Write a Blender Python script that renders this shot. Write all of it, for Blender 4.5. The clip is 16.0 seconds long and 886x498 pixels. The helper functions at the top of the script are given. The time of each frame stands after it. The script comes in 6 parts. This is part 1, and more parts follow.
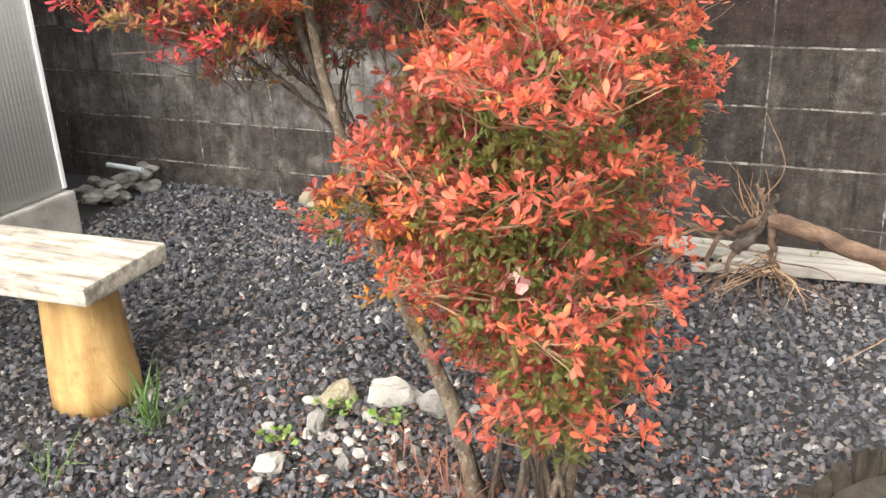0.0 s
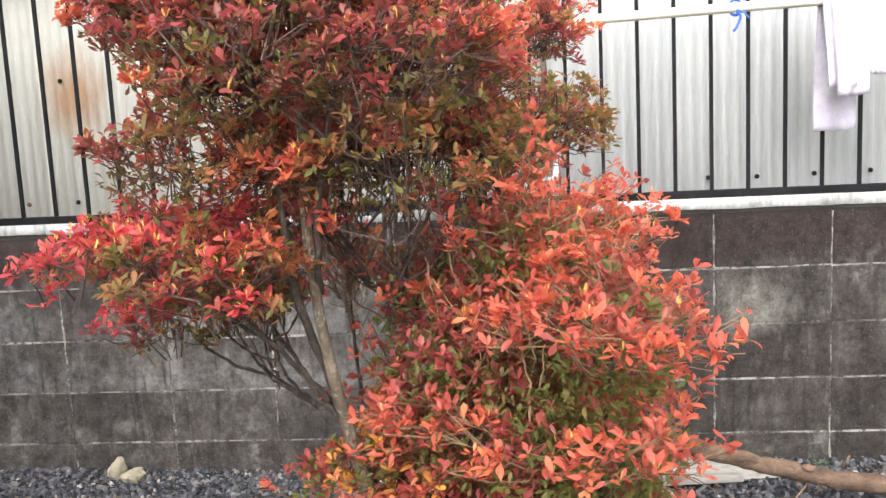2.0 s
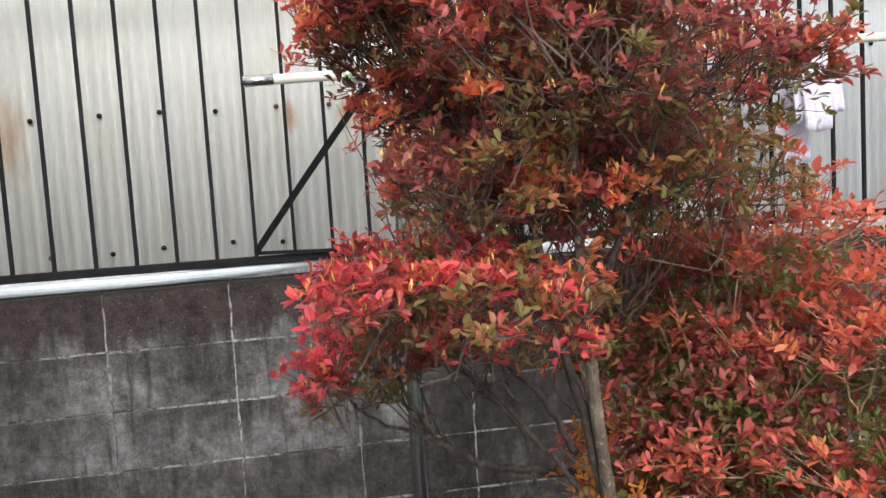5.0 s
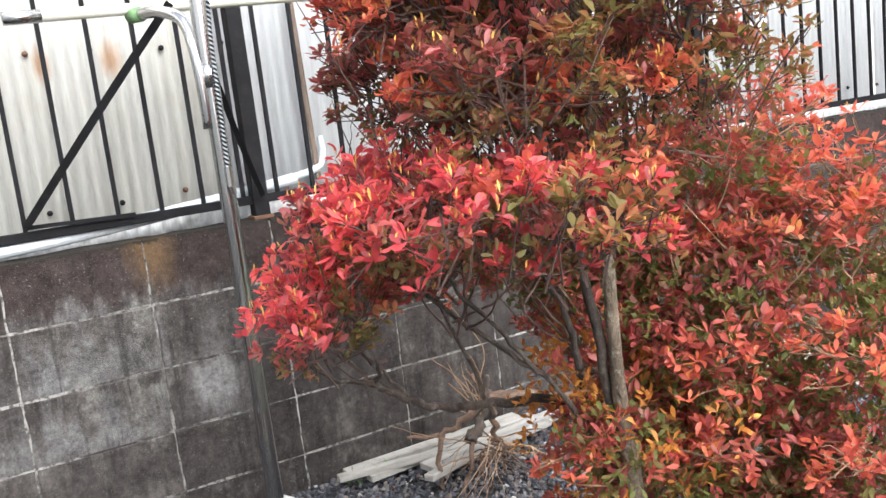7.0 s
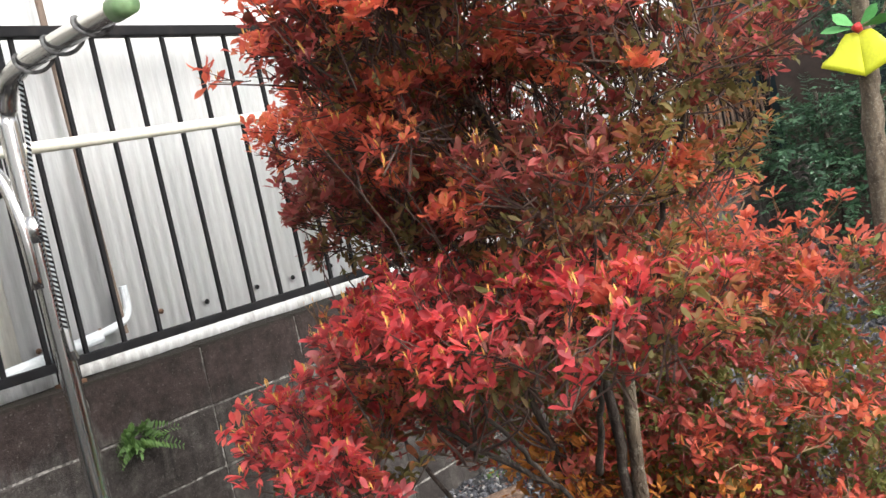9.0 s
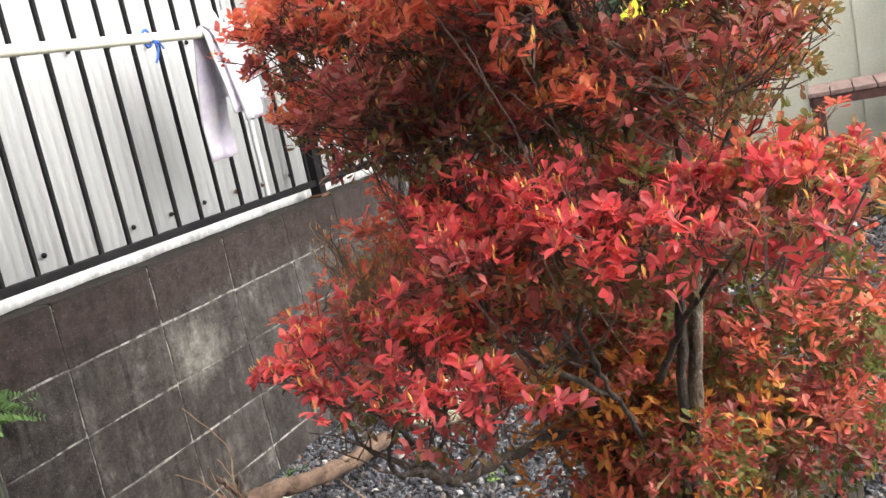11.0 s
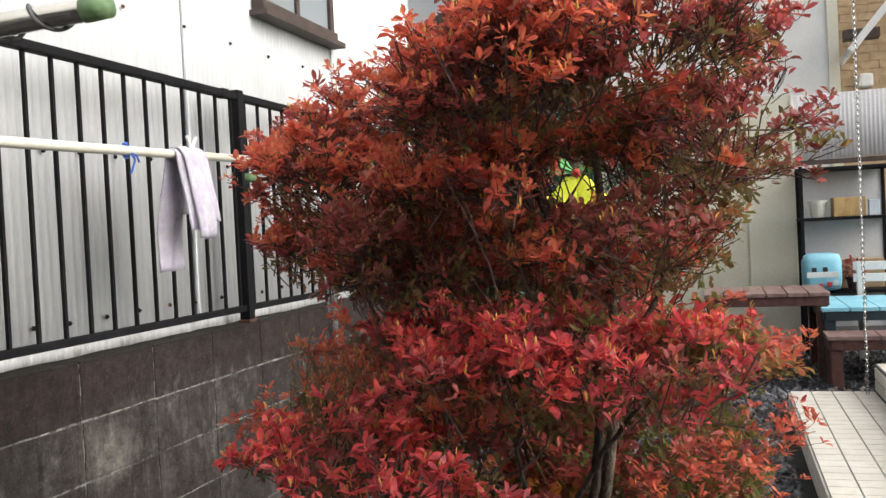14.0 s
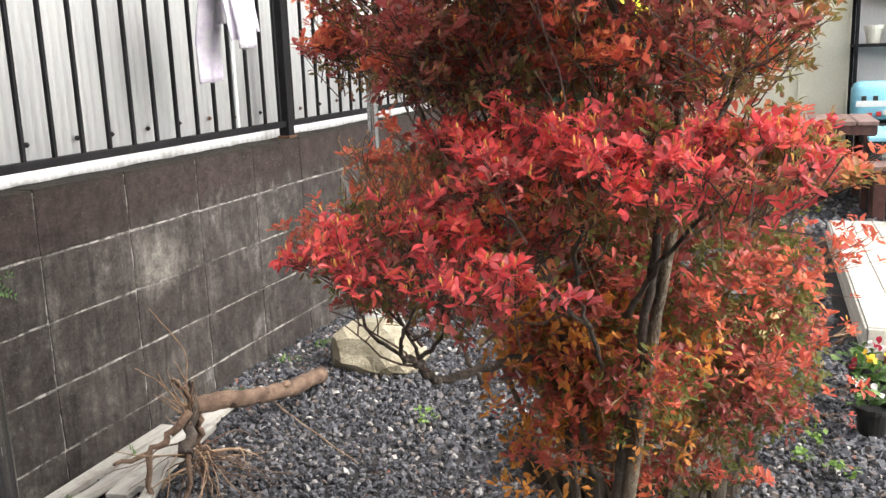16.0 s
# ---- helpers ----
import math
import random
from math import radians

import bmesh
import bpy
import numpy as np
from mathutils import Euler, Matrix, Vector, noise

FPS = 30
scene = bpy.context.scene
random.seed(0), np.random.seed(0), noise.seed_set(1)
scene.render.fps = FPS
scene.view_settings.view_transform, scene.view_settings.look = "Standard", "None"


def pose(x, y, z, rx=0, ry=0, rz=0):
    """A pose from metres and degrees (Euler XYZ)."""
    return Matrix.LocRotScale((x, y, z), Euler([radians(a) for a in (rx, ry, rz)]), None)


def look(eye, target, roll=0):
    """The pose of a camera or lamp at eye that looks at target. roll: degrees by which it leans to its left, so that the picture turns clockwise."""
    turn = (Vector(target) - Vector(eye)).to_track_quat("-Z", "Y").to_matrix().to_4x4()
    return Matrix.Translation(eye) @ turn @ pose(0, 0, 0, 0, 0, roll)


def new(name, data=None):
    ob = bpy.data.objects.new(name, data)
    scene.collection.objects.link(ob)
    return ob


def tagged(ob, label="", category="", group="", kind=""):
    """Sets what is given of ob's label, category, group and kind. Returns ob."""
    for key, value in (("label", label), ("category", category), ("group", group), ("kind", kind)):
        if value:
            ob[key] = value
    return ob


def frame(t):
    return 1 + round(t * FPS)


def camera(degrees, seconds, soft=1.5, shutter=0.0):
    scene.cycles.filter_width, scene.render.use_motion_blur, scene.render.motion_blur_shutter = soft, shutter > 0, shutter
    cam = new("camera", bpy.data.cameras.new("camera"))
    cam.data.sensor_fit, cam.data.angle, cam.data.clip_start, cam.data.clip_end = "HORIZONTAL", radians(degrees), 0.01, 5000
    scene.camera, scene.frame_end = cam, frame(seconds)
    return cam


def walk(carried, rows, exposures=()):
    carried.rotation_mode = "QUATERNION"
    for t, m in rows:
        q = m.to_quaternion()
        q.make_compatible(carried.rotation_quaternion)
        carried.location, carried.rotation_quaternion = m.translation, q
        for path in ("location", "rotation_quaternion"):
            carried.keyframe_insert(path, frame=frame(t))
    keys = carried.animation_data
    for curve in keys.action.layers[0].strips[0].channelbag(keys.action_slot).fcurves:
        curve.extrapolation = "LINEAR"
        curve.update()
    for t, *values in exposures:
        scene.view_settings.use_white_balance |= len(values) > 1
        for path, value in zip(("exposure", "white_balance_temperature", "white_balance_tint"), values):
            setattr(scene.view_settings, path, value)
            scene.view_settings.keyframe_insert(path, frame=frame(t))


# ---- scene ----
cam = camera(51.9, 16.0)
PATH = [
    (0, (-0.123, -3.169, 1.229), (-0.916, -1.488, 0.49), -2.5),
    (0.5, (-0.251, -3.153, 1.237), (-0.675, -1.305, 0.601), -2.7),
    (1, (-0.384, -3.14, 1.248), (-0.573, -1.234, 0.673), -2.7),
    (1.5, (-0.485, -3.159, 1.245), (-0.775, -1.231, 0.799), -1.2),
    (2, (-0.647, -3.213, 1.263), (-0.832, -1.242, 0.981), -2.8),
    (2.5, (-0.749, -3.164, 1.258), (-1.022, -1.198, 1.01), -2.2),
    (3, (-0.9, -3.141, 1.266), (-0.969, -1.144, 1.187), -1.4),
    (3.5, (-1.078, -3.133, 1.266), (-0.868, -1.15, 1.114), -3.4),
    (3.7, (-1.125, -3.113, 1.272), (-0.913, -1.132, 1.097), -4.0),
    (5.8, (-1.513, -2.971, 1.217), (-0.855, -1.096, 0.989), -3.0),
    (6, (-1.541, -2.903, 1.196), (-0.7, -1.112, 0.905), -4.7),
    (6.5, (-1.698, -2.875, 1.204), (-0.658, -1.206, 0.835), -5.7),
    (7, (-1.775, -2.764, 1.209), (-0.789, -1.054, 0.882), -6.8),
    (7.5, (-1.866, -2.666, 1.209), (-0.639, -1.12, 0.889), -4.2),
    (8, (-2.027, -2.607, 1.216), (-0.542, -1.303, 0.91), -5.9),
    (8.5, (-2.084, -2.546, 1.263), (-0.616, -1.209, 1.025), -11.6),
    (9, (-2.062, -2.45, 1.263), (-0.533, -1.171, 1.104), -11.9),
    (9.2, (-2.071, -2.391, 1.25), (-0.465, -1.216, 1.055), -9.9),
    (11.3, (-2.251, -1.985, 1.271), (-0.451, -1.185, 0.928), -12.1),
    (11.5, (-2.291, -1.965, 1.274), (-0.486, -1.163, 0.956), -11.9),
    (12, (-2.362, -1.932, 1.253), (-0.535, -1.227, 0.846), -7.0),
    (12.5, (-2.385, -1.961, 1.245), (-0.545, -1.277, 0.86), -3.8),
    (13, (-2.382, -2.027, 1.239), (-0.533, -1.32, 0.955), -1.3),
    (13.5, (-2.415, -2.032, 1.25), (-0.526, -1.38, 1.169), -2.0),
    (14, (-2.454, -2.001, 1.263), (-0.543, -1.414, 1.221), -2.9),
    (14.5, (-2.442, -1.986, 1.258), (-0.514, -1.466, 1.149), -2.6),
    (15, (-2.416, -1.966, 1.247), (-0.537, -1.368, 0.912), -2.2),
    (15.5, (-2.416, -1.955, 1.237), (-0.559, -1.329, 0.834), -1.5),
    (16, (-2.436, -1.95, 1.226), (-0.591, -1.297, 0.812), -2.1),
]
walk(cam, [(t, look(eye, target, roll)) for t, eye, target, roll in PATH],
     [(0.0, 1.95, 6900, 10), (0.5, 1.95, 6800, 10), (1.0, 1.92, 6600, 10), (2.0, 1.62, 6450, 10), (3.0, 1.4, 6200, 10), (3.5, 1.0, 6250, 10), (5.9, 1.36, 6250, 10), (6.5, 1.95, 6300, 10), (7.0, 1.78, 6200, 10), (7.5, 1.75, 6450, 10), (8.5, 1.66, 6650, 10), (9.2, 1.35, 6550, 10), (11.4, 1.72, 6650, 10), (12.6, 1.72, 6700, 10), (13.0, 1.7, 6700, 10), (13.5, 1.22, 6650, 10), (14.0, 0.84, 6650, 10), (14.5, 0.7, 6650, 10), (15.0, 0.88, 6650, 10), (15.4, 1.5, 6650, 10), (16.0, 1.75, 6650, 10)])

# ---- light: a bright overcast day ----
world = bpy.data.worlds.new("overcast_sky")
world.use_nodes = True
scene.world = world
wn = world.node_tree.nodes
wl = world.node_tree.links
wn.clear()
sky = wn.new("ShaderNodeTexSky")
sky.sky_type = "NISHITA"
sky.sun_disc = False
sky.sun_elevation = radians(40)
sky.sun_rotation = radians(185)
sky.dust_density = 4.0
soft_sky = wn.new("ShaderNodeHueSaturation")
soft_sky.inputs["Saturation"].default_value = 0.25
bg = wn.new("ShaderNodeBackground")
bg.inputs["Strength"].default_value = 0.15
wo = wn.new("ShaderNodeOutputWorld")
wl.new(sky.outputs["Color"], soft_sky.inputs["Color"])
wl.new(soft_sky.outputs["Color"], bg.inputs["Color"])
wl.new(bg.outputs["Background"], wo.inputs["Surface"])

sun_data = bpy.data.lights.new("sun", "SUN")
sun_data.energy = 1.1
sun_data.angle = radians(75)
sun_data.color = (1.0, 0.97, 0.93)
sun = new("sun", sun_data)
sun.matrix_world = look((-0.3, -3.2, 2.75), (0, 0, 0))


# ---- materials ----
def ramp_node(nt, stops):
    r = nt.nodes.new("ShaderNodeValToRGB")
    e = r.color_ramp.elements
    while len(e) < len(stops):
        e.new(0.5)
    for k, (p, c) in enumerate(stops):
        e[k].position = p
        e[k].color = (*c, 1)
    return r


def noise_node(nt, coord, scale, detail=6, rough=0.6, stretch=None):
    if stretch:
        mp = nt.nodes.new("ShaderNodeMapping")
        mp.inputs["Scale"].default_value = stretch
        nt.links.new(coord, mp.inputs["Vector"])
        coord = mp.outputs["Vector"]
    n = nt.nodes.new("ShaderNodeTexNoise")
    n.inputs["Scale"].default_value = scale
    n.inputs["Detail"].default_value = detail
    n.inputs["Roughness"].default_value = rough
    nt.links.new(coord, n.inputs["Vector"])
    return n


def mix_node(nt, fac, a, b, blend="MIX"):
    m = nt.nodes.new("ShaderNodeMix")
    m.data_type = "RGBA"
    m.blend_type = blend
    for value, sock in ((fac, m.inputs[0]), (a, m.inputs[6]), (b, m.inputs[7])):
        if isinstance(value, (int, float)):
            sock.default_value = value
        elif isinstance(value, tuple):
            sock.default_value = (*value, 1)
        else:
            nt.links.new(value, sock)
    return m.outputs[2]


def scale_node(nt, value, lo, hi, a=0.0, b=1.0):
    m = nt.nodes.new("ShaderNodeMapRange")
    nt.links.new(value, m.inputs[0])
    for k, v in enumerate((lo, hi, a, b)):
        m.inputs[k + 1].default_value = v
    return m.outputs[0]


def base_mat(name, rough=0.8, metal=0.0, spec=0.4):
    m = bpy.data.materials.new(name)
    m.use_nodes = True
    nt = m.node_tree
    b = nt.nodes["Principled BSDF"]
    b.inputs["Roughness"].default_value = rough
    b.inputs["Metallic"].default_value = metal
    b.inputs["Specular IOR Level"].default_value = spec
    geo = nt.nodes.new("ShaderNodeNewGeometry")
    return m, nt, b, geo


def bump(nt, b, height, strength=0.4, dist=0.01):
    n = nt.nodes.new("ShaderNodeBump")
    n.inputs["Strength"].default_value = strength
    n.inputs["Distance"].default_value = dist
    nt.links.new(height, n.inputs["Height"])
    nt.links.new(n.outputs["Normal"], b.inputs["Normal"])


def worn(name, dark, light, scale=8.0, fine=60.0, rough=0.8, metal=0.0, stretch=None, relief=0.3, spec=0.4, dirt=None, dirt_amount=0.5):
    """A surface of two tones that vary at two scales, with fine relief and, where given, dirt in patches."""
    m, nt, b, geo = base_mat(name, rough, metal, spec)
    pos = geo.outputs["Position"]
    big = noise_node(nt, pos, scale, 5, 0.6, stretch)
    small = noise_node(nt, pos, fine, 4, 0.7, stretch)
    col = mix_node(nt, scale_node(nt, big.outputs[0], 0.3, 0.7), dark, light)
    col = mix_node(nt, 0.35, col, ramp_out(nt, small.outputs[0], (0.35, 0.35, 0.35), (1.0, 1.0, 1.0)), "MULTIPLY")
    if dirt:
        spots = noise_node(nt, pos, scale * 2.3, 8, 0.75)
        col = mix_node(nt, scale_node(nt, spots.outputs[0], 0.52, 0.66, 0, dirt_amount), col, dirt)
    nt.links.new(col, b.inputs["Base Color"])
    nt.links.new(scale_node(nt, small.outputs[0], 0.2, 0.8, rough - 0.12, min(1, rough + 0.12)), b.inputs["Roughness"])
    bump(nt, b, small.outputs[0], relief)
    return m


def ramp_out(nt, value, a, b):
    r = ramp_node(nt, [(0.25, a), (0.75, b)])
    nt.links.new(value, r.inputs[0])
    return r.outputs[0]


def rusted_at(m, spots):
    """Adds rust runs round the given spots to a surface."""
    nt = m.node_tree
    b = nt.nodes["Principled BSDF"]
    geo = nt.nodes.new("ShaderNodeNewGeometry")
    col = b.inputs["Base Color"].links[0].from_socket
    for at, reach in spots:
        col = mix_node(nt, near_point(nt, geo.outputs["Position"], at, reach), col, (0.5, 0.25, 0.1))
    nt.links.new(col, b.inputs["Base Color"])
    return m


def leaf_mat(name, stops, trans=0.45, rough=0.6):
    """Leaves whose colour varies from leaf to leaf, thin enough to let some light through."""
    m, nt, b, geo = base_mat(name, rough, 0, 0.5)
    r = ramp_node(nt, stops)
    r.color_ramp.interpolation = "LINEAR"
    # neighbouring leaves turn together, each a little apart from the next
    region = noise_node(nt, geo.outputs["Position"], 9, 3, 0.6)
    tone = nt.nodes.new("ShaderNodeMath")
    nt.links.new(scale_node(nt, region.outputs[0], 0.32, 0.68, 0.0, 0.5), tone.inputs[0])
    nt.links.new(scale_node(nt, geo.outputs["Random Per Island"], 0.0, 1.0, 0.0, 0.5), tone.inputs[1])
    nt.links.new(tone.outputs[0], r.inputs[0])
    patch = noise_node(nt, geo.outputs["Position"], 90, 3, 0.6)
    col = mix_node(nt, scale_node(nt, patch.outputs[0], 0.35, 0.75, 0.0, 0.45), r.outputs[0], mix_node(nt, 1.0, r.outputs[0], (0.6, 0.5, 0.55), "MULTIPLY"))
    nt.links.new(col, b.inputs["Base Color"])
    tr = nt.nodes.new("ShaderNodeBsdfTranslucent")
    nt.links.new(col, tr.inputs["Color"])
    mx = nt.nodes.new("ShaderNodeMixShader")
    mx.inputs[0].default_value = trans
    nt.links.new(b.outputs[0], mx.inputs[1])
    nt.links.new(tr.outputs[0], mx.inputs[2])
    nt.links.new(mx.outputs[0], nt.nodes["Material Output"].inputs["Surface"])
    return m


def near_point(nt, pos, at, reach):
    """How strongly a stain round one spot shows: full at its heart, ragged towards its rim."""
    d = nt.nodes.new("ShaderNodeVectorMath")
    d.operation = "SUBTRACT"
    nt.links.new(pos, d.inputs[0])
    d.inputs[1].default_value = at
    q = nt.nodes.new("ShaderNodeVectorMath")
    q.operation = "DIVIDE"
    nt.links.new(d.outputs[0], q.inputs[0])
    q.inputs[1].default_value = reach
    ln = nt.nodes.new("ShaderNodeVectorMath")
    ln.operation = "LENGTH"
    nt.links.new(q.outputs[0], ln.inputs[0])
    rag = noise_node(nt, pos, 14, 6, 0.7, (2.0, 2.0, 0.6))
    m = nt.nodes.new("ShaderNodeMath")
    m.operation = "ADD"
    nt.links.new(ln.outputs["Value"], m.inputs[0])
    nt.links.new(rag.outputs[0], m.inputs[1])
    return scale_node(nt, m.outputs[0], 0.7, 1.35, 0.75, 0.0)


def block_mat():
    """Old grey concrete block: stained dark from the top, streaked, with pale lime bloom in patches."""
    m, nt, b, geo = base_mat("weathered_block", 0.92, 0, 0.25)
    pos = geo.outputs["Position"]
    info = nt.nodes.new("ShaderNodeObjectInfo")
    stain = noise_node(nt, pos, 3.2, 7, 0.7, (1.0, 1.0, 0.6))
    streak = noise_node(nt, pos, 6.0, 6, 0.68, (2.4, 2.4, 0.5))
    drip = noise_node(nt, pos, 9.0, 5, 0.6, (3.0, 3.0, 0.28))
    bloom = noise_node(nt, pos, 3.6, 8, 0.72, (1.2, 1.2, 1.0))
    grit = noise_node(nt, pos, 240, 3, 0.8)
    pores = noise_node(nt, pos, 55, 6, 0.8)
    sep = nt.nodes.new("ShaderNodeSeparateXYZ")
    nt.links.new(pos, sep.inputs[0])
    base = mix_node(nt, info.outputs["Random"], (0.06, 0.05, 0.048), (0.11, 0.1, 0.093))
    # the stretch below the shrubs is washed pale, but for its two lowest courses
    pale = nt.nodes.new("ShaderNodeMath")
    pale.operation = "MULTIPLY"
    nt.links.new(scale_node(nt, sep.outputs[0], -1.4, -0.6, 0.6, 0.0), pale.inputs[0])
    nt.links.new(scale_node(nt, sep.outputs[2], 0.26, 0.33, 0.2, 1.0), pale.inputs[1])
    foot = nt.nodes.new("ShaderNodeMath")
    foot.operation = "FRACT"
    raw = nt.nodes.new("ShaderNodeMath")
    raw.operation = "MULTIPLY_ADD"
    nt.links.new(sep.outputs[2], raw.inputs[0])
    raw.inputs[1].default_value = 5.0
    raw.inputs[2].default_value = 0.5
    nt.links.new(raw.outputs[0], foot.inputs[0])
    drip_in = nt.nodes.new("ShaderNodeMath")
    nt.links.new(foot.outputs[0], drip_in.inputs[0])
    nt.links.new(scale_node(nt, streak.outputs[0], 0.3, 0.7, -0.7, 0.7), drip_in.inputs[1])
    washed = nt.nodes.new("ShaderNodeMath")
    washed.operation = "MULTIPLY"
    nt.links.new(pale.outputs[0], washed.inputs[0])
    nt.links.new(scale_node(nt, drip_in.outputs[0], 0.3, 0.8, 1.0, 0.08), washed.inputs[1])
    base = mix_node(nt, washed.outputs[0], base, (0.28, 0.28, 0.285))
    base = mix_node(nt, scale_node(nt, streak.outputs[0], 0.48, 0.68, 0, 0.6), base, (0.2, 0.192, 0.178))
    base = mix_node(nt, scale_node(nt, bloom.outputs[0], 0.54, 0.7, 0, 0.75), base, (0.38, 0.375, 0.35))
    base = mix_node(nt, scale_node(nt, stain.outputs[0], 0.4, 0.62, 0.0, 0.85), base, (0.05, 0.043, 0.041))
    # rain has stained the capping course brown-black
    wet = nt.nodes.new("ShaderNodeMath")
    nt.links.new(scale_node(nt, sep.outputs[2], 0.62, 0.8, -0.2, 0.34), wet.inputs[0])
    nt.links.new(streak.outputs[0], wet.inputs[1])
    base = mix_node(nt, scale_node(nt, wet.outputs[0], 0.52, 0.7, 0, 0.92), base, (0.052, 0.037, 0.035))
    base = mix_node(nt, scale_node(nt, drip.outputs[0], 0.55, 0.66, 0, 0.7), base, (0.035, 0.031, 0.03))
    lime = near_point(nt, pos, (0.12, 0.0, 0.56), (0.19, 1.0, 0.16))
    base = mix_node(nt, lime, base, (0.33, 0.32, 0.29))
    lime = near_point(nt, pos, (-1.05, 0.0, 0.42), (0.12, 1.0, 0.12))
    base = mix_node(nt, lime, base, (0.42, 0.42, 0.42))
    mottle = noise_node(nt, pos, 13, 8, 0.8)
    base = mix_node(nt, 0.85, base, mix_node(nt, scale_node(nt, mottle.outputs[0], 0.36, 0.64), (0.3, 0.28, 0.27), (1.45, 1.45, 1.43)), "MULTIPLY")
    rust = near_point(nt, pos, (-1.18, 0.0, 0.88), (0.11, 1.0, 0.2))
    base = mix_node(nt, rust, base, (0.17, 0.105, 0.05))
    base = mix_node(nt, 0.4, base, mix_node(nt, scale_node(nt, pores.outputs[0], 0.36, 0.62), (0.15, 0.15, 0.15), (1.1, 1.1, 1.1)), "MULTIPLY")
    pits = noise_node(nt, pos, 130, 4, 0.75)
    base = mix_node(nt, scale_node(nt, pits.outputs[0], 0.62, 0.67, 0, 0.5), base, (0.34, 0.33, 0.31))
    base = mix_node(nt, scale_node(nt, pits.outputs[0], 0.4, 0.33, 0, 0.5), base, (0.02, 0.018, 0.017))
    moss = noise_node(nt, pos, 26, 5, 0.7)
    edge = nt.nodes.new("ShaderNodeMath")
    nt.links.new(scale_node(nt, sep.outputs[2], 0.868, 0.902, 0.0, 0.45), edge.inputs[0])
    nt.links.new(moss.outputs[0], edge.inputs[1])
    base = mix_node(nt, scale_node(nt, edge.outputs[0], 0.72, 0.86, 0, 0.9), base, (0.022, 0.02, 0.015))
    # the wall is darkened from x -1.25 on, most between -0.6 and -0.1
    dark_stretch = nt.nodes.new("ShaderNodeMath")
    dark_stretch.operation = "MULTIPLY"
    nt.links.new(scale_node(nt, sep.outputs[0], -1.25, -0.6, 0.0, 0.62), dark_stretch.inputs[0])
    nt.links.new(scale_node(nt, sep.outputs[0], -0.1, 0.4, 1.0, 0.55), dark_stretch.inputs[1])
    base = mix_node(nt, dark_stretch.outputs[0], base, mix_node(nt, 1.0, base, (0.46, 0.43, 0.425), "MULTIPLY"))
    nt.links.new(base, b.inputs["Base Color"])
    add = nt.nodes.new("ShaderNodeMath")
    nt.links.new(grit.outputs[0], add.inputs[0])
    nt.links.new(pores.outputs[0], add.inputs[1])
    bump(nt, b, add.outputs[0], 0.8, 0.006)
    return m


def mortar_mat():
    """Lime mortar, pale where it is sound and black where dirt has filled it."""
    m, nt, b, geo = base_mat("lime_mortar", 0.95, 0, 0.2)
    pos = geo.outputs["Position"]
    patch = noise_node(nt, pos, 3.4, 7, 0.7)
    fine = noise_node(nt, pos, 38, 5, 0.75)
    col = mix_node(nt, scale_node(nt, patch.outputs[0], 0.4, 0.56, 0.0, 1.0), (0.045, 0.041, 0.038), (0.33, 0.32, 0.3))
    col = mix_node(nt, scale_node(nt, fine.outputs[0], 0.46, 0.58, 0.0, 0.85), col, (0.04, 0.036, 0.034))
    nt.links.new(col, b.inputs["Base Color"])
    bump(nt, b, fine.outputs[0], 0.6, 0.004)
    return m


def island_mat(name, stops, rough=0.75, fine=120.0, relief=0.3):
    """Loose pieces in many tones, one tone a piece."""
    m, nt, b, geo = base_mat(name, rough, 0, 0.4)
    r = ramp_node(nt, stops)
    nt.links.new(geo.outputs["Random Per Island"], r.inputs[0])
    n = noise_node(nt, geo.outputs["Position"], fine, 4, 0.7)
    col = mix_node(nt, 0.5, r.outputs[0], ramp_out(nt, n.outputs[0], (0.4, 0.4, 0.4), (1, 1, 1)), "MULTIPLY")
    nt.links.new(col, b.inputs["Base Color"])
    bump(nt, b, n.outputs[0], relief, 0.003)
    return m


def glass_mat():
    m, nt, b, geo = base_mat("window_glass", 0.04, 0, 0.5)
    b.inputs["Base Color"].default_value = (0.25, 0.28, 0.3, 1)
    return m


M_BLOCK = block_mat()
M_MORTAR = mortar_mat()
M_SHEET_WHITE = worn("white_painted_steel", (0.72, 0.74, 0.755), (0.84, 0.85, 0.86), 1.5, 40, 0.5, stretch=(6, 6, 0.35), relief=0.04, dirt=(0.58, 0.58, 0.57), dirt_amount=0.3)
M_SHEET_FOOT = worn("grimy_painted_steel", (0.5, 0.51, 0.51), (0.72, 0.725, 0.72), 5, 40, 0.6, stretch=(5, 5, 0.4), relief=0.05, dirt=(0.2, 0.19, 0.17), dirt_amount=0.55)
M_SHEET_CREAM = rusted_at(worn("yellowed_painted_steel", (0.82, 0.81, 0.735), (0.88, 0.875, 0.825), 1.6, 40, 0.55, stretch=(6, 6, 0.35), relief=0.04, dirt=(0.6, 0.55, 0.44), dirt_amount=0.3), [((-2.36, 0.2, 1.42), (0.2, 1.0, 0.24)), ((-1.16, 0.2, 1.44), (0.05, 1.0, 0.09)), ((-1.36, 0.2, 1.44), (0.04, 1.0, 0.08))])
M_BLACK_PAINT = worn("black_painted_steel", (0.006, 0.006, 0.007), (0.014, 0.014, 0.016), 12, 150, 0.68, relief=0.1, spec=0.12, dirt=(0.04, 0.03, 0.026), dirt_amount=0.25)
M_RUST = worn("rusty_steel", (0.05, 0.028, 0.018), (0.15, 0.075, 0.042), 14, 120, 0.9, relief=0.4)
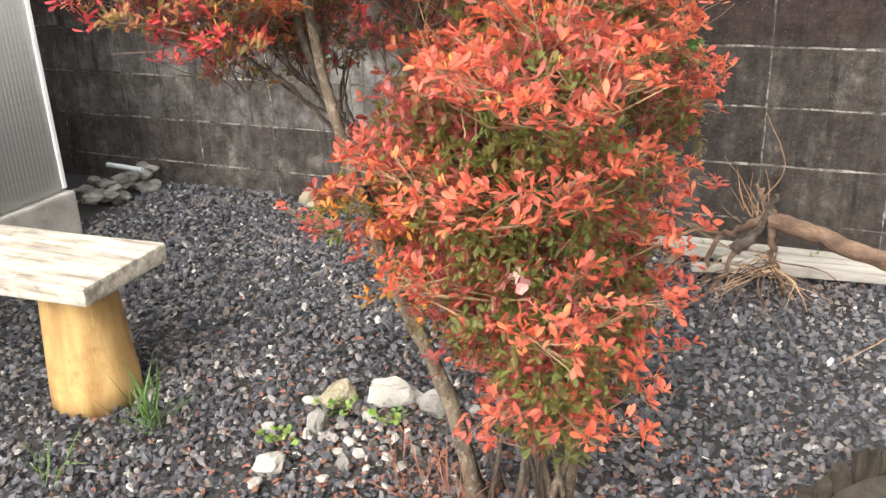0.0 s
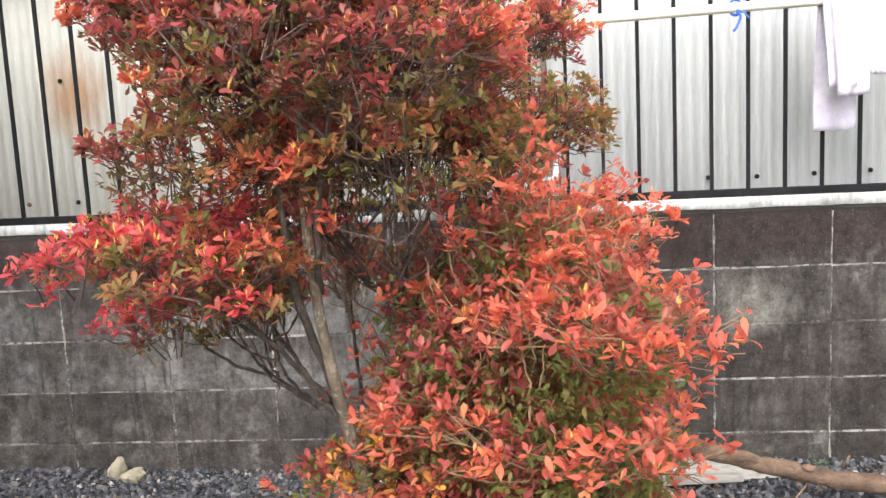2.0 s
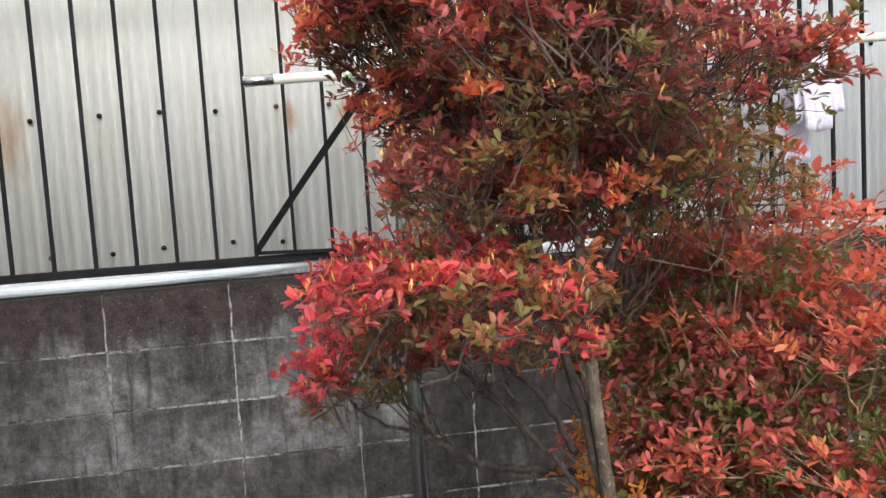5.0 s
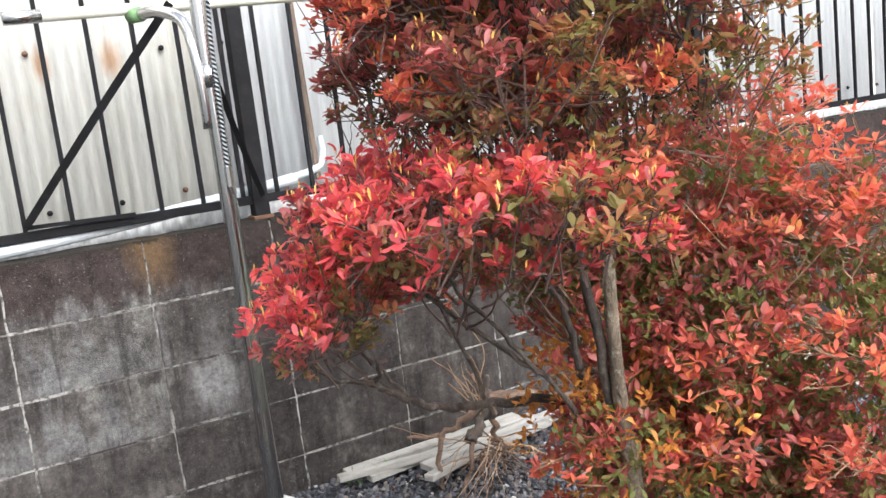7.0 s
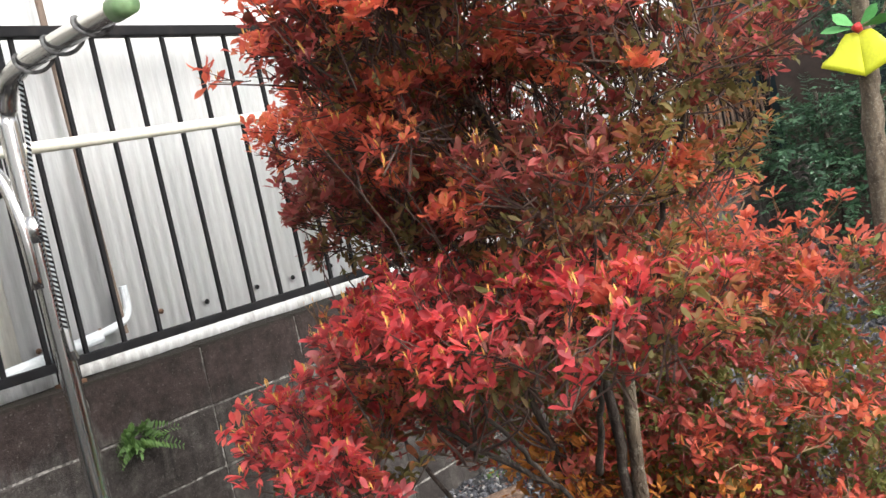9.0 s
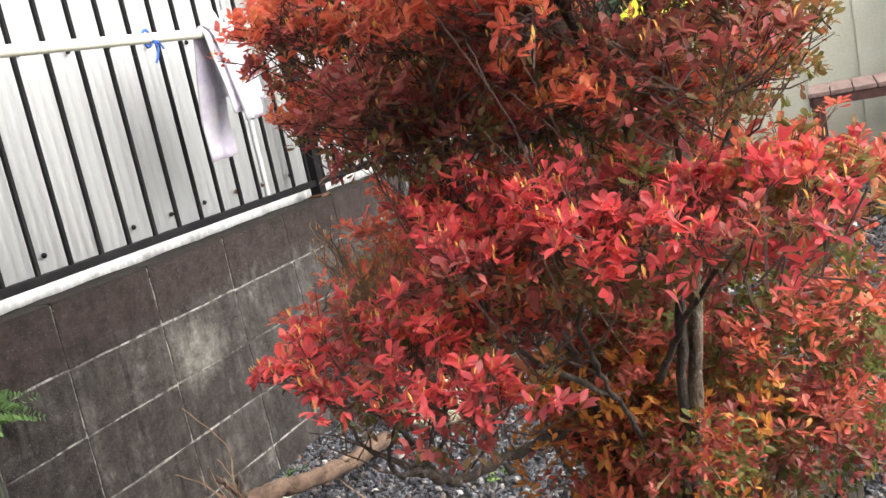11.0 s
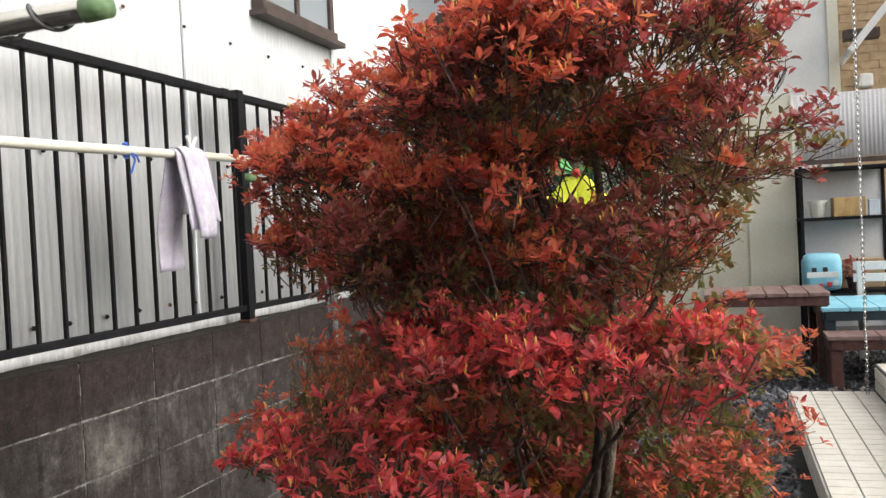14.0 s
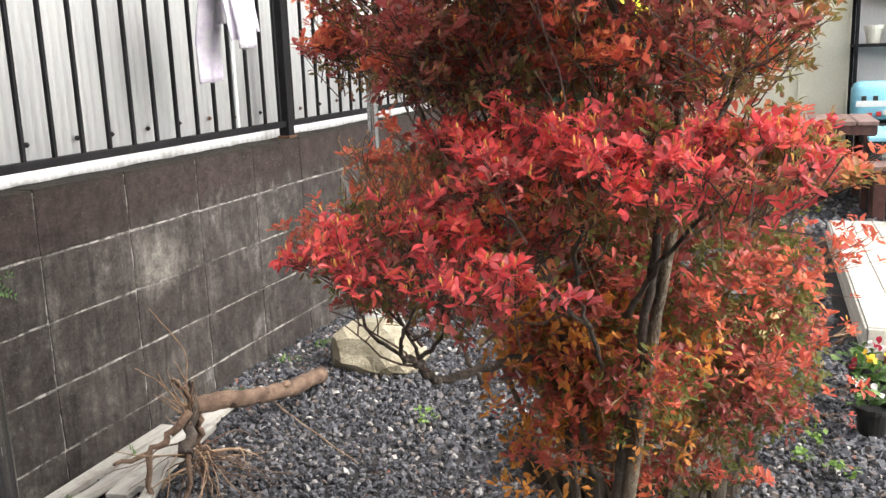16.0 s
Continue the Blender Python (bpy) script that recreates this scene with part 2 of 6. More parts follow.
M_PIPE = worn("brown_weathered_pipe", (0.1, 0.075, 0.058), (0.24, 0.18, 0.145), 14, 120, 0.85, stretch=(1, 1, 0.3), relief=0.4, dirt=(0.1, 0.05, 0.03), dirt_amount=0.5)
M_STEEL = worn("stainless_steel", (0.5, 0.5, 0.5), (0.62, 0.61, 0.6), 3, 30, 0.2, 1.0, stretch=(1, 1, 0.05), relief=0.01)
M_POLE = worn("cream_plastic_pole", (0.62, 0.6, 0.5), (0.75, 0.73, 0.64), 4, 60, 0.4, relief=0.05)
M_GREEN_CAP = worn("green_plastic", (0.1, 0.2, 0.08), (0.2, 0.32, 0.16), 20, 90, 0.5)
M_TOWEL = worn("white_lilac_towel", (0.5, 0.45, 0.57), (0.68, 0.67, 0.69), 16, 260, 0.95, relief=0.6, dirt=(0.42, 0.32, 0.56), dirt_amount=0.6)
M_BLUE = worn("blue_string_bow", (0.03, 0.1, 0.4), (0.06, 0.16, 0.55), 40, 200, 0.8)
M_PVC = worn("weathered_pvc", (0.42, 0.47, 0.5), (0.58, 0.61, 0.64), 5, 60, 0.5, relief=0.05)
M_BARK = worn("grey_brown_bark", (0.05, 0.036, 0.026), (0.25, 0.195, 0.14), 26, 150, 0.95, stretch=(1, 1, 0.4), relief=1.0, dirt=(0.36, 0.33, 0.27), dirt_amount=0.75)
M_BARK_DARK = worn("dark_bark", (0.03, 0.023, 0.021), (0.105, 0.08, 0.064), 22, 140, 0.95, stretch=(1, 1, 0.4), relief=0.8, dirt=(0.2, 0.19, 0.16), dirt_amount=0.5)
M_TWIG = worn("dark_twig", (0.05, 0.03, 0.028), (0.13, 0.085, 0.07), 25, 140, 0.9, relief=0.3)
M_ROOT = worn("brown_root_wood", (0.07, 0.04, 0.028), (0.25, 0.165, 0.115), 22, 120, 0.9, stretch=(0.5, 1, 1), relief=1.0, dirt=(0.05, 0.033, 0.025), dirt_amount=0.5)
M_STRAW = worn("pale_dry_root", (0.22, 0.13, 0.08), (0.48, 0.34, 0.22), 14, 140, 0.9, relief=0.4)
M_PLANK = worn("weathered_pale_plank", (0.28, 0.265, 0.24), (0.56, 0.54, 0.49), 5, 90, 0.9, stretch=(0.3, 4, 4), relief=0.5, dirt=(0.14, 0.12, 0.1), dirt_amount=0.5)
M_ROCK = worn("pale_tan_rock", (0.24, 0.21, 0.14), (0.5, 0.45, 0.34), 9, 80, 0.92, relief=0.9, dirt=(0.15, 0.14, 0.075), dirt_amount=0.6)
M_STONE_PALE = worn("pale_grey_stone", (0.22, 0.215, 0.2), (0.44, 0.43, 0.4), 14, 90, 0.9, relief=0.5, dirt=(0.24, 0.22, 0.17), dirt_amount=0.5)
M_STONE = worn("grey_field_stone", (0.13, 0.13, 0.125), (0.34, 0.33, 0.31), 9, 90, 0.9, relief=0.7, dirt=(0.14, 0.15, 0.09), dirt_amount=0.4)
M_LOG = worn("varnished_log", (0.34, 0.2, 0.075), (0.62, 0.42, 0.18), 6, 70, 0.6, stretch=(3, 3, 0.4), relief=0.35, dirt=(0.28, 0.12, 0.04), dirt_amount=0.6)
M_BENCH = worn("bleached_bench_slab", (0.2, 0.17, 0.14), (0.72, 0.69, 0.6), 11, 90, 0.85, stretch=(0.5, 4, 4), relief=0.5, dirt=(0.16, 0.13, 0.11), dirt_amount=0.6)
M_LOGEDGE = worn("rotting_dark_log", (0.012, 0.01, 0.008), (0.07, 0.055, 0.04), 12, 90, 0.95, stretch=(2, 2, 0.3), relief=0.8, dirt=(0.06, 0.07, 0.035), dirt_amount=0.4)
M_CONCRETE = worn("grey_concrete", (0.28, 0.27, 0.25), (0.5, 0.49, 0.46), 6, 90, 0.92, relief=0.4, dirt=(0.15, 0.15, 0.12), dirt_amount=0.5)
M_TILE = worn("beige_floor_tile", (0.55, 0.52, 0.46), (0.7, 0.67, 0.61), 5, 120, 0.6, relief=0.1, dirt=(0.4, 0.37, 0.32), dirt_amount=0.4)
M_GROUT = worn("dark_grout", (0.1, 0.095, 0.09), (0.2, 0.19, 0.17), 20, 90, 0.95)
M_BROWN = worn("brown_stained_wood", (0.05, 0.02, 0.018), (0.12, 0.05, 0.04), 7, 90, 0.6, stretch=(0.4, 3, 3), relief=0.3)
M_BROWN_TOP = worn("faded_brown_wood", (0.16, 0.1, 0.09), (0.3, 0.2, 0.18), 7, 90, 0.5, stretch=(0.4, 3, 3), relief=0.3)
M_SKYBLUE = worn("sky_blue_paint", (0.2, 0.52, 0.66), (0.32, 0.64, 0.76), 5, 60, 0.5, relief=0.15)
M_TEAL = worn("dark_teal_paint", (0.008, 0.02, 0.026), (0.018, 0.04, 0.05), 5, 60, 0.7)
M_BEIGE = worn("cream_wall_panel", (0.66, 0.63, 0.5), (0.74, 0.72, 0.6), 3, 60, 0.7, relief=0.08)
M_GREYWALL = worn("pale_render", (0.68, 0.7, 0.72), (0.8, 0.81, 0.83), 2, 60, 0.85, relief=0.2)
M_BRICKWALL = worn("tan_brick", (0.4, 0.28, 0.16), (0.58, 0.43, 0.27), 9, 80, 0.85, relief=0.4)
M_DARKROOF = worn("dark_brown_trim", (0.05, 0.035, 0.03), (0.1, 0.07, 0.06), 8, 80, 0.6)
M_WHITE = worn("white_paint", (0.72, 0.72, 0.7), (0.82, 0.82, 0.8), 4, 60, 0.6, relief=0.05)
M_POLY = worn("white_ribbed_plastic", (0.75, 0.77, 0.78), (0.85, 0.86, 0.87), 3, 40, 0.35, relief=0.05)
M_CLAD = worn("white_glazed_cladding", (0.83, 0.845, 0.85), (0.9, 0.905, 0.905), 4, 60, 0.4, stretch=(0.6, 0.6, 14), relief=0.12)
M_POLY_CLEAR = leaf_mat("milky_ribbed_plastic", [(0.0, (0.8, 0.82, 0.83)), (1.0, (0.86, 0.87, 0.88))], 0.6, 0.35)
M_TERRA = worn("terracotta", (0.3, 0.12, 0.07), (0.45, 0.2, 0.12), 10, 90, 0.85, relief=0.3)
M_REDBRICK = worn("red_brick", (0.3, 0.1, 0.055), (0.45, 0.18, 0.1), 14, 100, 0.9, relief=0.5)
M_BLACKPOT = worn("black_plastic", (0.01, 0.01, 0.01), (0.025, 0.025, 0.025), 12, 90, 0.45)
M_PALE_YELLOW = worn("pale_yellow_plastic", (0.62, 0.52, 0.24), (0.75, 0.64, 0.34), 9, 70, 0.5, relief=0.05)
M_YELLOW = worn("yellow_plastic", (0.7, 0.72, 0.03), (0.8, 0.85, 0.06), 9, 70, 0.4, relief=0.05)
M_RED = worn("red_plastic", (0.5, 0.03, 0.03), (0.65, 0.05, 0.05), 12, 70, 0.4)
M_LEAFGREEN = worn("green_felt", (0.08, 0.3, 0.08), (0.14, 0.42, 0.14), 12, 70, 0.7)
M_SOIL = worn("dark_soil", (0.03, 0.025, 0.02), (0.08, 0.065, 0.05), 30, 120, 0.98, relief=0.8)
M_GLASS = glass_mat()
M_CORD = worn("braided_cord", (0.01, 0.01, 0.012), (0.2, 0.2, 0.2), 60, 260, 0.8, relief=0.6)
M_GROUND = worn("gravel_bed", (0.015, 0.014, 0.014), (0.05, 0.048, 0.048), 3, 45, 0.95, relief=1.0, dirt=(0.04, 0.032, 0.025), dirt_amount=0.5)
M_GRAVEL = island_mat("crushed_slate_gravel", [(0.0, (0.018, 0.019, 0.025)), (0.3, (0.05, 0.052, 0.062)), (0.6, (0.09, 0.092, 0.105)), (0.8, (0.15, 0.152, 0.168)), (0.9, (0.15, 0.115, 0.095)), (0.975, (0.26, 0.255, 0.25)), (1.0, (0.5, 0.48, 0.45))], 0.6, 160.0, 0.5)
M_PEBBLE = island_mat("pale_pebbles", [(0.0, (0.14, 0.14, 0.135)), (0.5, (0.27, 0.26, 0.25)), (1.0, (0.48, 0.47, 0.44))], 0.8)
M_LITTER = leaf_mat("fallen_leaves", [(0.0, (0.07, 0.04, 0.028)), (0.4, (0.16, 0.075, 0.05)), (0.8, (0.27, 0.11, 0.07)), (1.0, (0.38, 0.17, 0.1))], 0.1, 0.8)
M_L_RED = leaf_mat("scarlet_leaves", [(0.0, (0.47, 0.09, 0.075)), (0.3, (0.64, 0.13, 0.095)), (0.6, (0.76, 0.19, 0.11)), (0.85, (0.81, 0.27, 0.125)), (1.0, (0.81, 0.37, 0.125))], 0.58, 0.48)
M_L_ORANGE = leaf_mat("coral_leaves", [(0.0, (0.38, 0.1, 0.07)), (0.3, (0.56, 0.125, 0.09)), (0.6, (0.72, 0.17, 0.11)), (1.0, (0.79, 0.32, 0.135))], 0.55, 0.55)
M_L_TURNING = leaf_mat("turning_leaves", [(0.0, (0.15, 0.16, 0.05)), (0.4, (0.24, 0.2, 0.065)), (0.65, (0.4, 0.18, 0.08)), (0.85, (0.66, 0.22, 0.11)), (1.0, (0.78, 0.33, 0.13))], 0.58, 0.5)
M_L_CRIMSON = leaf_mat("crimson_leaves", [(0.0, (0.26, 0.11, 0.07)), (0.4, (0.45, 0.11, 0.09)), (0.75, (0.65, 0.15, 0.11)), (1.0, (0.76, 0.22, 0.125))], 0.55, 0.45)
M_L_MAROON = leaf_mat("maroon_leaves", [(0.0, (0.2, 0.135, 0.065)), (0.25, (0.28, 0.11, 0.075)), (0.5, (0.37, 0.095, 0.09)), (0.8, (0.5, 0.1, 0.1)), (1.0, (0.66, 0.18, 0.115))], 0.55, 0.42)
M_L_GREEN = leaf_mat("olive_inner_leaves", [(0.0, (0.14, 0.14, 0.05)), (0.45, (0.2, 0.16, 0.06)), (0.7, (0.27, 0.14, 0.07)), (0.9, (0.36, 0.11, 0.075)), (1.0, (0.46, 0.16, 0.07))], 0.6)
M_L_AMBER = leaf_mat("amber_leaves", [(0.0, (0.15, 0.15, 0.035)), (0.3, (0.46, 0.2, 0.05)), (0.65, (0.72, 0.29, 0.06)), (1.0, (0.8, 0.48, 0.09))])
M_L_PINK = leaf_mat("pink_red_leaves", [(0.0, (0.27, 0.065, 0.07)), (0.3, (0.42, 0.075, 0.085)), (0.5, (0.68, 0.09, 0.105)), (0.72, (0.85, 0.125, 0.13)), (1.0, (0.88, 0.22, 0.14))], 0.58, 0.45)
M_L_OLIVE = leaf_mat("green_leaves", [(0.0, (0.12, 0.165, 0.042)), (0.5, (0.19, 0.21, 0.06)), (0.8, (0.25, 0.19, 0.065)), (1.0, (0.36, 0.16, 0.075))], 0.58)
M_TWIG_PALE = worn("pale_brown_twig", (0.14, 0.08, 0.05), (0.34, 0.22, 0.13), 25, 140, 0.9, relief=0.3)
M_BLOSSOM = leaf_mat("withered_blossom", [(0.0, (0.4, 0.2, 0.2)), (1.0, (0.5, 0.29, 0.28))], 0.2)
M_BUD = worn("yellow_buds", (0.5, 0.24, 0.06), (0.82, 0.48, 0.12), 30, 200, 0.6, relief=0.1)
M_HEDGE = leaf_mat("dark_green_foliage", [(0.0, (0.02, 0.05, 0.03)), (0.5, (0.045, 0.11, 0.06)), (0.85, (0.1, 0.21, 0.11)), (1.0, (0.17, 0.3, 0.17))], 0.3, 0.38)
M_WEED = leaf_mat("bright_weed_leaves", [(0.0, (0.1, 0.2, 0.04)), (0.6, (0.2, 0.34, 0.07)), (1.0, (0.34, 0.44, 0.12))], 0.4)
M_GRASS = leaf_mat("fresh_green_blades", [(0.0, (0.05, 0.1, 0.03)), (0.6, (0.1, 0.2, 0.05)), (1.0, (0.2, 0.3, 0.08))], 0.3)
M_PETAL_Y = leaf_mat("yellow_petals", [(0.0, (0.75, 0.45, 0.03)), (1.0, (0.85, 0.65, 0.06))], 0.3)
M_PETAL_R = leaf_mat("crimson_petals", [(0.0, (0.3, 0.01, 0.03)), (1.0, (0.45, 0.02, 0.06))], 0.3)
M_PETAL_W = leaf_mat("white_petals", [(0.0, (0.7, 0.7, 0.7)), (1.0, (0.8, 0.8, 0.8))], 0.3)


# ---- building helpers ----
def finish(name, bm, material, parent=None, smooth=False):
    me = bpy.data.meshes.new(name)
    bm.normal_update()
    bm.to_mesh(me)
    bm.free()
    me.materials.append(material)
    if smooth:
        me.polygons.foreach_set("use_smooth", [True] * len(me.polygons))
    ob = new(name, me)
    ob.parent = parent
    return ob


def part(name, bm, material, parent, label="", smooth=False):
    """One mesh part under a thing; built in the thing's own space."""
    ob = finish(name, bm, material, parent, smooth)
    if label:
        tagged(ob, label)
    return ob


def thing(name, label, category, at=(0, 0, 0), turn=0.0, group="", kind=""):
    ob = new(name)
    ob.matrix_world = pose(*at, 0, 0, turn)
    return tagged(ob, label, category, group, kind)


def add_box(bm, lo, hi, bevel=0.0, m=None):
    mat4 = Matrix.Translation([(a + b) / 2 for a, b in zip(lo, hi)]) @ Matrix.Diagonal([b - a for a, b in zip(lo, hi)] + [1])
    r = bmesh.ops.create_cube(bm, size=1, matrix=(m @ mat4) if m else mat4)
    if bevel:
        edges = list({e for v in r["verts"] for e in v.link_edges})
        bmesh.ops.bevel(bm, geom=edges, offset=bevel, segments=2, affect="EDGES", profile=0.6)
    return bm


def box(lo, hi, bevel=0.0, m=None):
    return add_box(bmesh.new(), lo, hi, bevel, m)


def add_tube(bm, points, radii, sides=8, closed_ends=True):
    """A tube of changing radius along a polyline."""
    pts = [Vector(p) for p in points]
    if not hasattr(radii, "__len__"):
        radii = [radii] * len(pts)
    rings = []
    ref = None
    for k, p in enumerate(pts):
        d = (pts[min(k + 1, len(pts) - 1)] - pts[max(k - 1, 0)]).normalized()
        if ref is None:
            ref = d.orthogonal().normalized()
        ref = (ref - d * ref.dot(d))
        ref = ref.normalized() if ref.length > 1e-6 else d.orthogonal().normalized()
        other = d.cross(ref)
        rings.append([bm.verts.new(p + (ref * math.cos(a) + other * math.sin(a)) * radii[k]) for a in [2 * math.pi * s / sides for s in range(sides)]])
    for a, b in zip(rings, rings[1:]):
        for s in range(sides):
            bm.faces.new((a[s], a[(s + 1) % sides], b[(s + 1) % sides], b[s]))
    if closed_ends:
        bm.faces.new(rings[0][::-1])
        bm.faces.new(rings[-1])
    return bm


def tube(points, radii, sides=8):
    return add_tube(bmesh.new(), points, radii, sides)


def wander(points, steps, amount, seed):
    """A smooth line through the points with a small natural wander."""
    rnd = random.Random(seed)
    pts = [Vector(p) for p in points]
    out = []
    for k in range(len(pts) - 1):
        p0, p1, p2, p3 = pts[max(k - 1, 0)], pts[k], pts[k + 1], pts[min(k + 2, len(pts) - 1)]
        for s in range(steps):
            u = s / steps
            q = 0.5 * ((2 * p1) + (p2 - p0) * u + (2 * p0 - 5 * p1 + 4 * p2 - p3) * u * u + (3 * p1 - p0 - 3 * p2 + p3) * u ** 3)
            if k or s:
                q += Vector((rnd.uniform(-1, 1), rnd.uniform(-1, 1), rnd.uniform(-1, 1))) * amount
            out.append(q)
    out.append(pts[-1])
    return out


def tapered(points, r0, r1, steps=5, amount=0.006, seed=1, sides=9):
    line = wander(points, steps, amount, seed)
    n = len(line) - 1
    rnd = random.Random(seed + 77)
    return tube(line, [(r0 + (r1 - r0) * k / n) * rnd.uniform(0.9, 1.12) for k in range(n + 1)], sides)


def lathe(profile, sides=24):
    """A turned body from (radius, height) pairs."""
    bm = bmesh.new()
    rings = [[bm.verts.new((r * math.cos(2 * math.pi * s / sides), r * math.sin(2 * math.pi * s / sides), z)) for s in range(sides)] for r, z in profile]
    for a, b in zip(rings, rings[1:]):
        for s in range(sides):
            bm.faces.new((a[s], a[(s + 1) % sides], b[(s + 1) % sides], b[s]))
    bm.faces.new(rings[0][::-1])
    bm.faces.new(rings[-1])
    return bm


def boulder(size, seed, cuts=3, rough=0.18):
    bm = bmesh.new()
    bmesh.ops.create_icosphere(bm, subdivisions=cuts, radius=1)
    off = Vector((seed * 3.7, seed * 1.3, seed * 7.1))
    rnd = random.Random(seed)
    planes = [(Vector((rnd.gauss(0, 1), rnd.gauss(0, 1), rnd.gauss(0, 1))).normalized(), rnd.uniform(0.62, 0.9)) for _ in range(9)]
    for v in bm.verts:
        p = v.co.copy()
        for n, d in planes:
            e = p.dot(n) - d
            if e > 0:
                p -= n * e
        p *= 1 + rough * noise.noise(p * 2.2 + off) + 0.4 * rough * noise.noise(p * 6 + off)
        v.co = Vector((p.x * size[0], p.y * size[1], p.z * size[2]))
    return bm


def mesh_from(name, verts, faces, material, parent=None, smooth=False):
    me = bpy.data.meshes.new(name)
    me.from_pydata(verts.reshape(-1, 3).tolist(), [], faces)
    me.materials.append(material)
    if smooth:
        me.polygons.foreach_set("use_smooth", [True] * len(me.polygons))
    ob = new(name, me)
    ob.parent = parent
    return ob


LEAF = np.array([(0, 0, 0), (0.3, 0.105, 0.03), (0.3, -0.105, 0.03), (0.3, 0, 0), (0.58, 0.195, 0.04), (0.58, -0.195, 0.04), (0.58, 0, -0.01), (0.82, 0.15, 0.01), (0.82, -0.15, 0.01), (0.82, 0, -0.05), (1.0, 0, -0.1)], float)
LEAF_FACES = [(0, 3, 1), (0, 2, 3), (3, 6, 4, 1), (3, 2, 5, 6), (6, 9, 7, 4), (6, 5, 8, 9), (9, 10, 7), (9, 8, 10)]


def frames_from(direction, spin):
    """Axes for many leaves: x along the leaf, z its upper side."""
    d = direction / np.linalg.norm(direction, axis=1, keepdims=True)
    up = np.tile(np.array([0.0, 0, 1]), (len(d), 1))
    side = np.cross(up, d)
    ln = np.linalg.norm(side, axis=1, keepdims=True)
    side = np.where(ln > 1e-3, side / np.maximum(ln, 1e-6), np.array([1.0, 0, 0]))
    top = np.cross(d, side)
    c, s = np.cos(spin)[:, None], np.sin(spin)[:, None]
    side2 = side * c + top * s
    return d, side2, np.cross(d, side2)


def leaves_at(places, directions, lengths, rng, widths=1.0, shape=LEAF, faces=LEAF_FACES):
    """Vertices and faces of many leaves."""
    d, s, t = frames_from(directions, rng.normal(0, 0.5, len(places)))
    curl = rng.uniform(-1.5, 2.5, len(places))[:, None]
    v = (places[:, None, :] + lengths[:, None, None] * (shape[None, :, 0:1] * d[:, None, :] + widths * shape[None, :, 1:2] * s[:, None, :] + (shape[None, :, 2] * curl)[:, :, None] * t[:, None, :]))
    n = len(shape)
    f = [tuple(i * n + k for k in face) for i in range(len(places)) for face in faces]
    return v, f


def whorls(tips, axes, rng, count=(4, 7), length=(0.022, 0.04), spread=(0.55, 1.35)):
    """Leaf rosettes at shoot tips: places, directions and lengths of their leaves."""
    n = rng.integers(count[0], count[1], len(tips))
    idx = np.repeat(np.arange(len(tips)), n)
    ax = axes[idx] / np.linalg.norm(axes[idx], axis=1, keepdims=True)
    r = rng.normal(0, 1, (len(idx), 3))
    r -= ax * (r * ax).sum(1, keepdims=True)
    r /= np.maximum(np.linalg.norm(r, axis=1, keepdims=True), 1e-6)
    a = rng.uniform(*spread, len(idx))[:, None]
    size = rng.uniform(0.8, 1.2, len(tips))[idx]
    return tips[idx] + rng.normal(0, 0.003, (len(idx), 3)), ax * np.cos(a) + r * np.sin(a), rng.uniform(*length, len(idx)) * size


# ---- ground ----
def build_ground():
    rng = np.random.default_rng(3)
    n = 60
    xs = np.concatenate([[-400, -60, -15], np.linspace(-4, 7, n), [15, 60, 400]])
    ys = np.concatenate([[-400, -60, -15], np.linspace(-6, 1, n), [15, 60, 400]])
    X, Y = np.meshgrid(xs, ys, indexing="ij")
    near = (np.abs(X) < 8) & (np.abs(Y) < 8)
    Z = np.where(near, 0.012 * np.sin(X * 2.1 + 0.7) * np.cos(Y * 2.7) + 0.004 * rng.normal(0, 1, X.shape), 0.0) - 0.012
    verts = np.stack([X, Y, Z], -1)
    m = len(ys)
    faces = [(i * m + j, (i + 1) * m + j, (i + 1) * m + j + 1, i * m + j + 1) for i in range(len(xs) - 1) for j in range(m - 1)]
    ob = mesh_from("ground", verts, faces, M_GROUND, smooth=True)
    tagged(ob, "dark grey gravel yard ground with soil showing through", "ground", kind="structure")


def ground_height(x, y):
    return 0.012 * np.sin(x * 2.1 + 0.7) * np.cos(y * 2.7) - 0.012


CHIP = np.array([(math.cos(a) * q, math.sin(a) * q, z) for q, z in ((0.62, -0.45), (0.42, 0.45)) for a in (0.0, 1.257, 2.513, 3.77, 5.027)])
CHIP_FACES = [(5, 6, 7, 8, 9)] + [(k, (k + 1) % 5, 5 + (k + 1) % 5, 5 + k) for k in range(5)]


def chips(places, sizes, rng, flat=(0.3, 0.7)):
    """Worn broken stones lying about."""
    n = len(places)
    q = rng.normal(0, 1, (n, len(CHIP), 3)) * 0.09 + CHIP[None]
    q *= np.stack([rng.uniform(0.7, 1.35, n), rng.uniform(0.55, 1.0, n), rng.uniform(*flat, n)], 1)[:, None, :] * sizes[:, None, None]
    a, b, c = rng.uniform(0, 6.28, n), rng.normal(0, 0.35, n), rng.normal(0, 0.35, n)
    ca, sa = np.cos(a)[:, None], np.sin(a)[:, None]
    q[..., 2] += b[:, None] * q[..., 0] + c[:, None] * q[..., 1]
    x, y = q[..., 0] * ca - q[..., 1] * sa, q[..., 0] * sa + q[..., 1] * ca
    v = np.stack([x, y, q[..., 2]], -1) + places[:, None, :]
    return v, [tuple(i * len(CHIP) + k for k in f) for i in range(n) for f in CHIP_FACES]


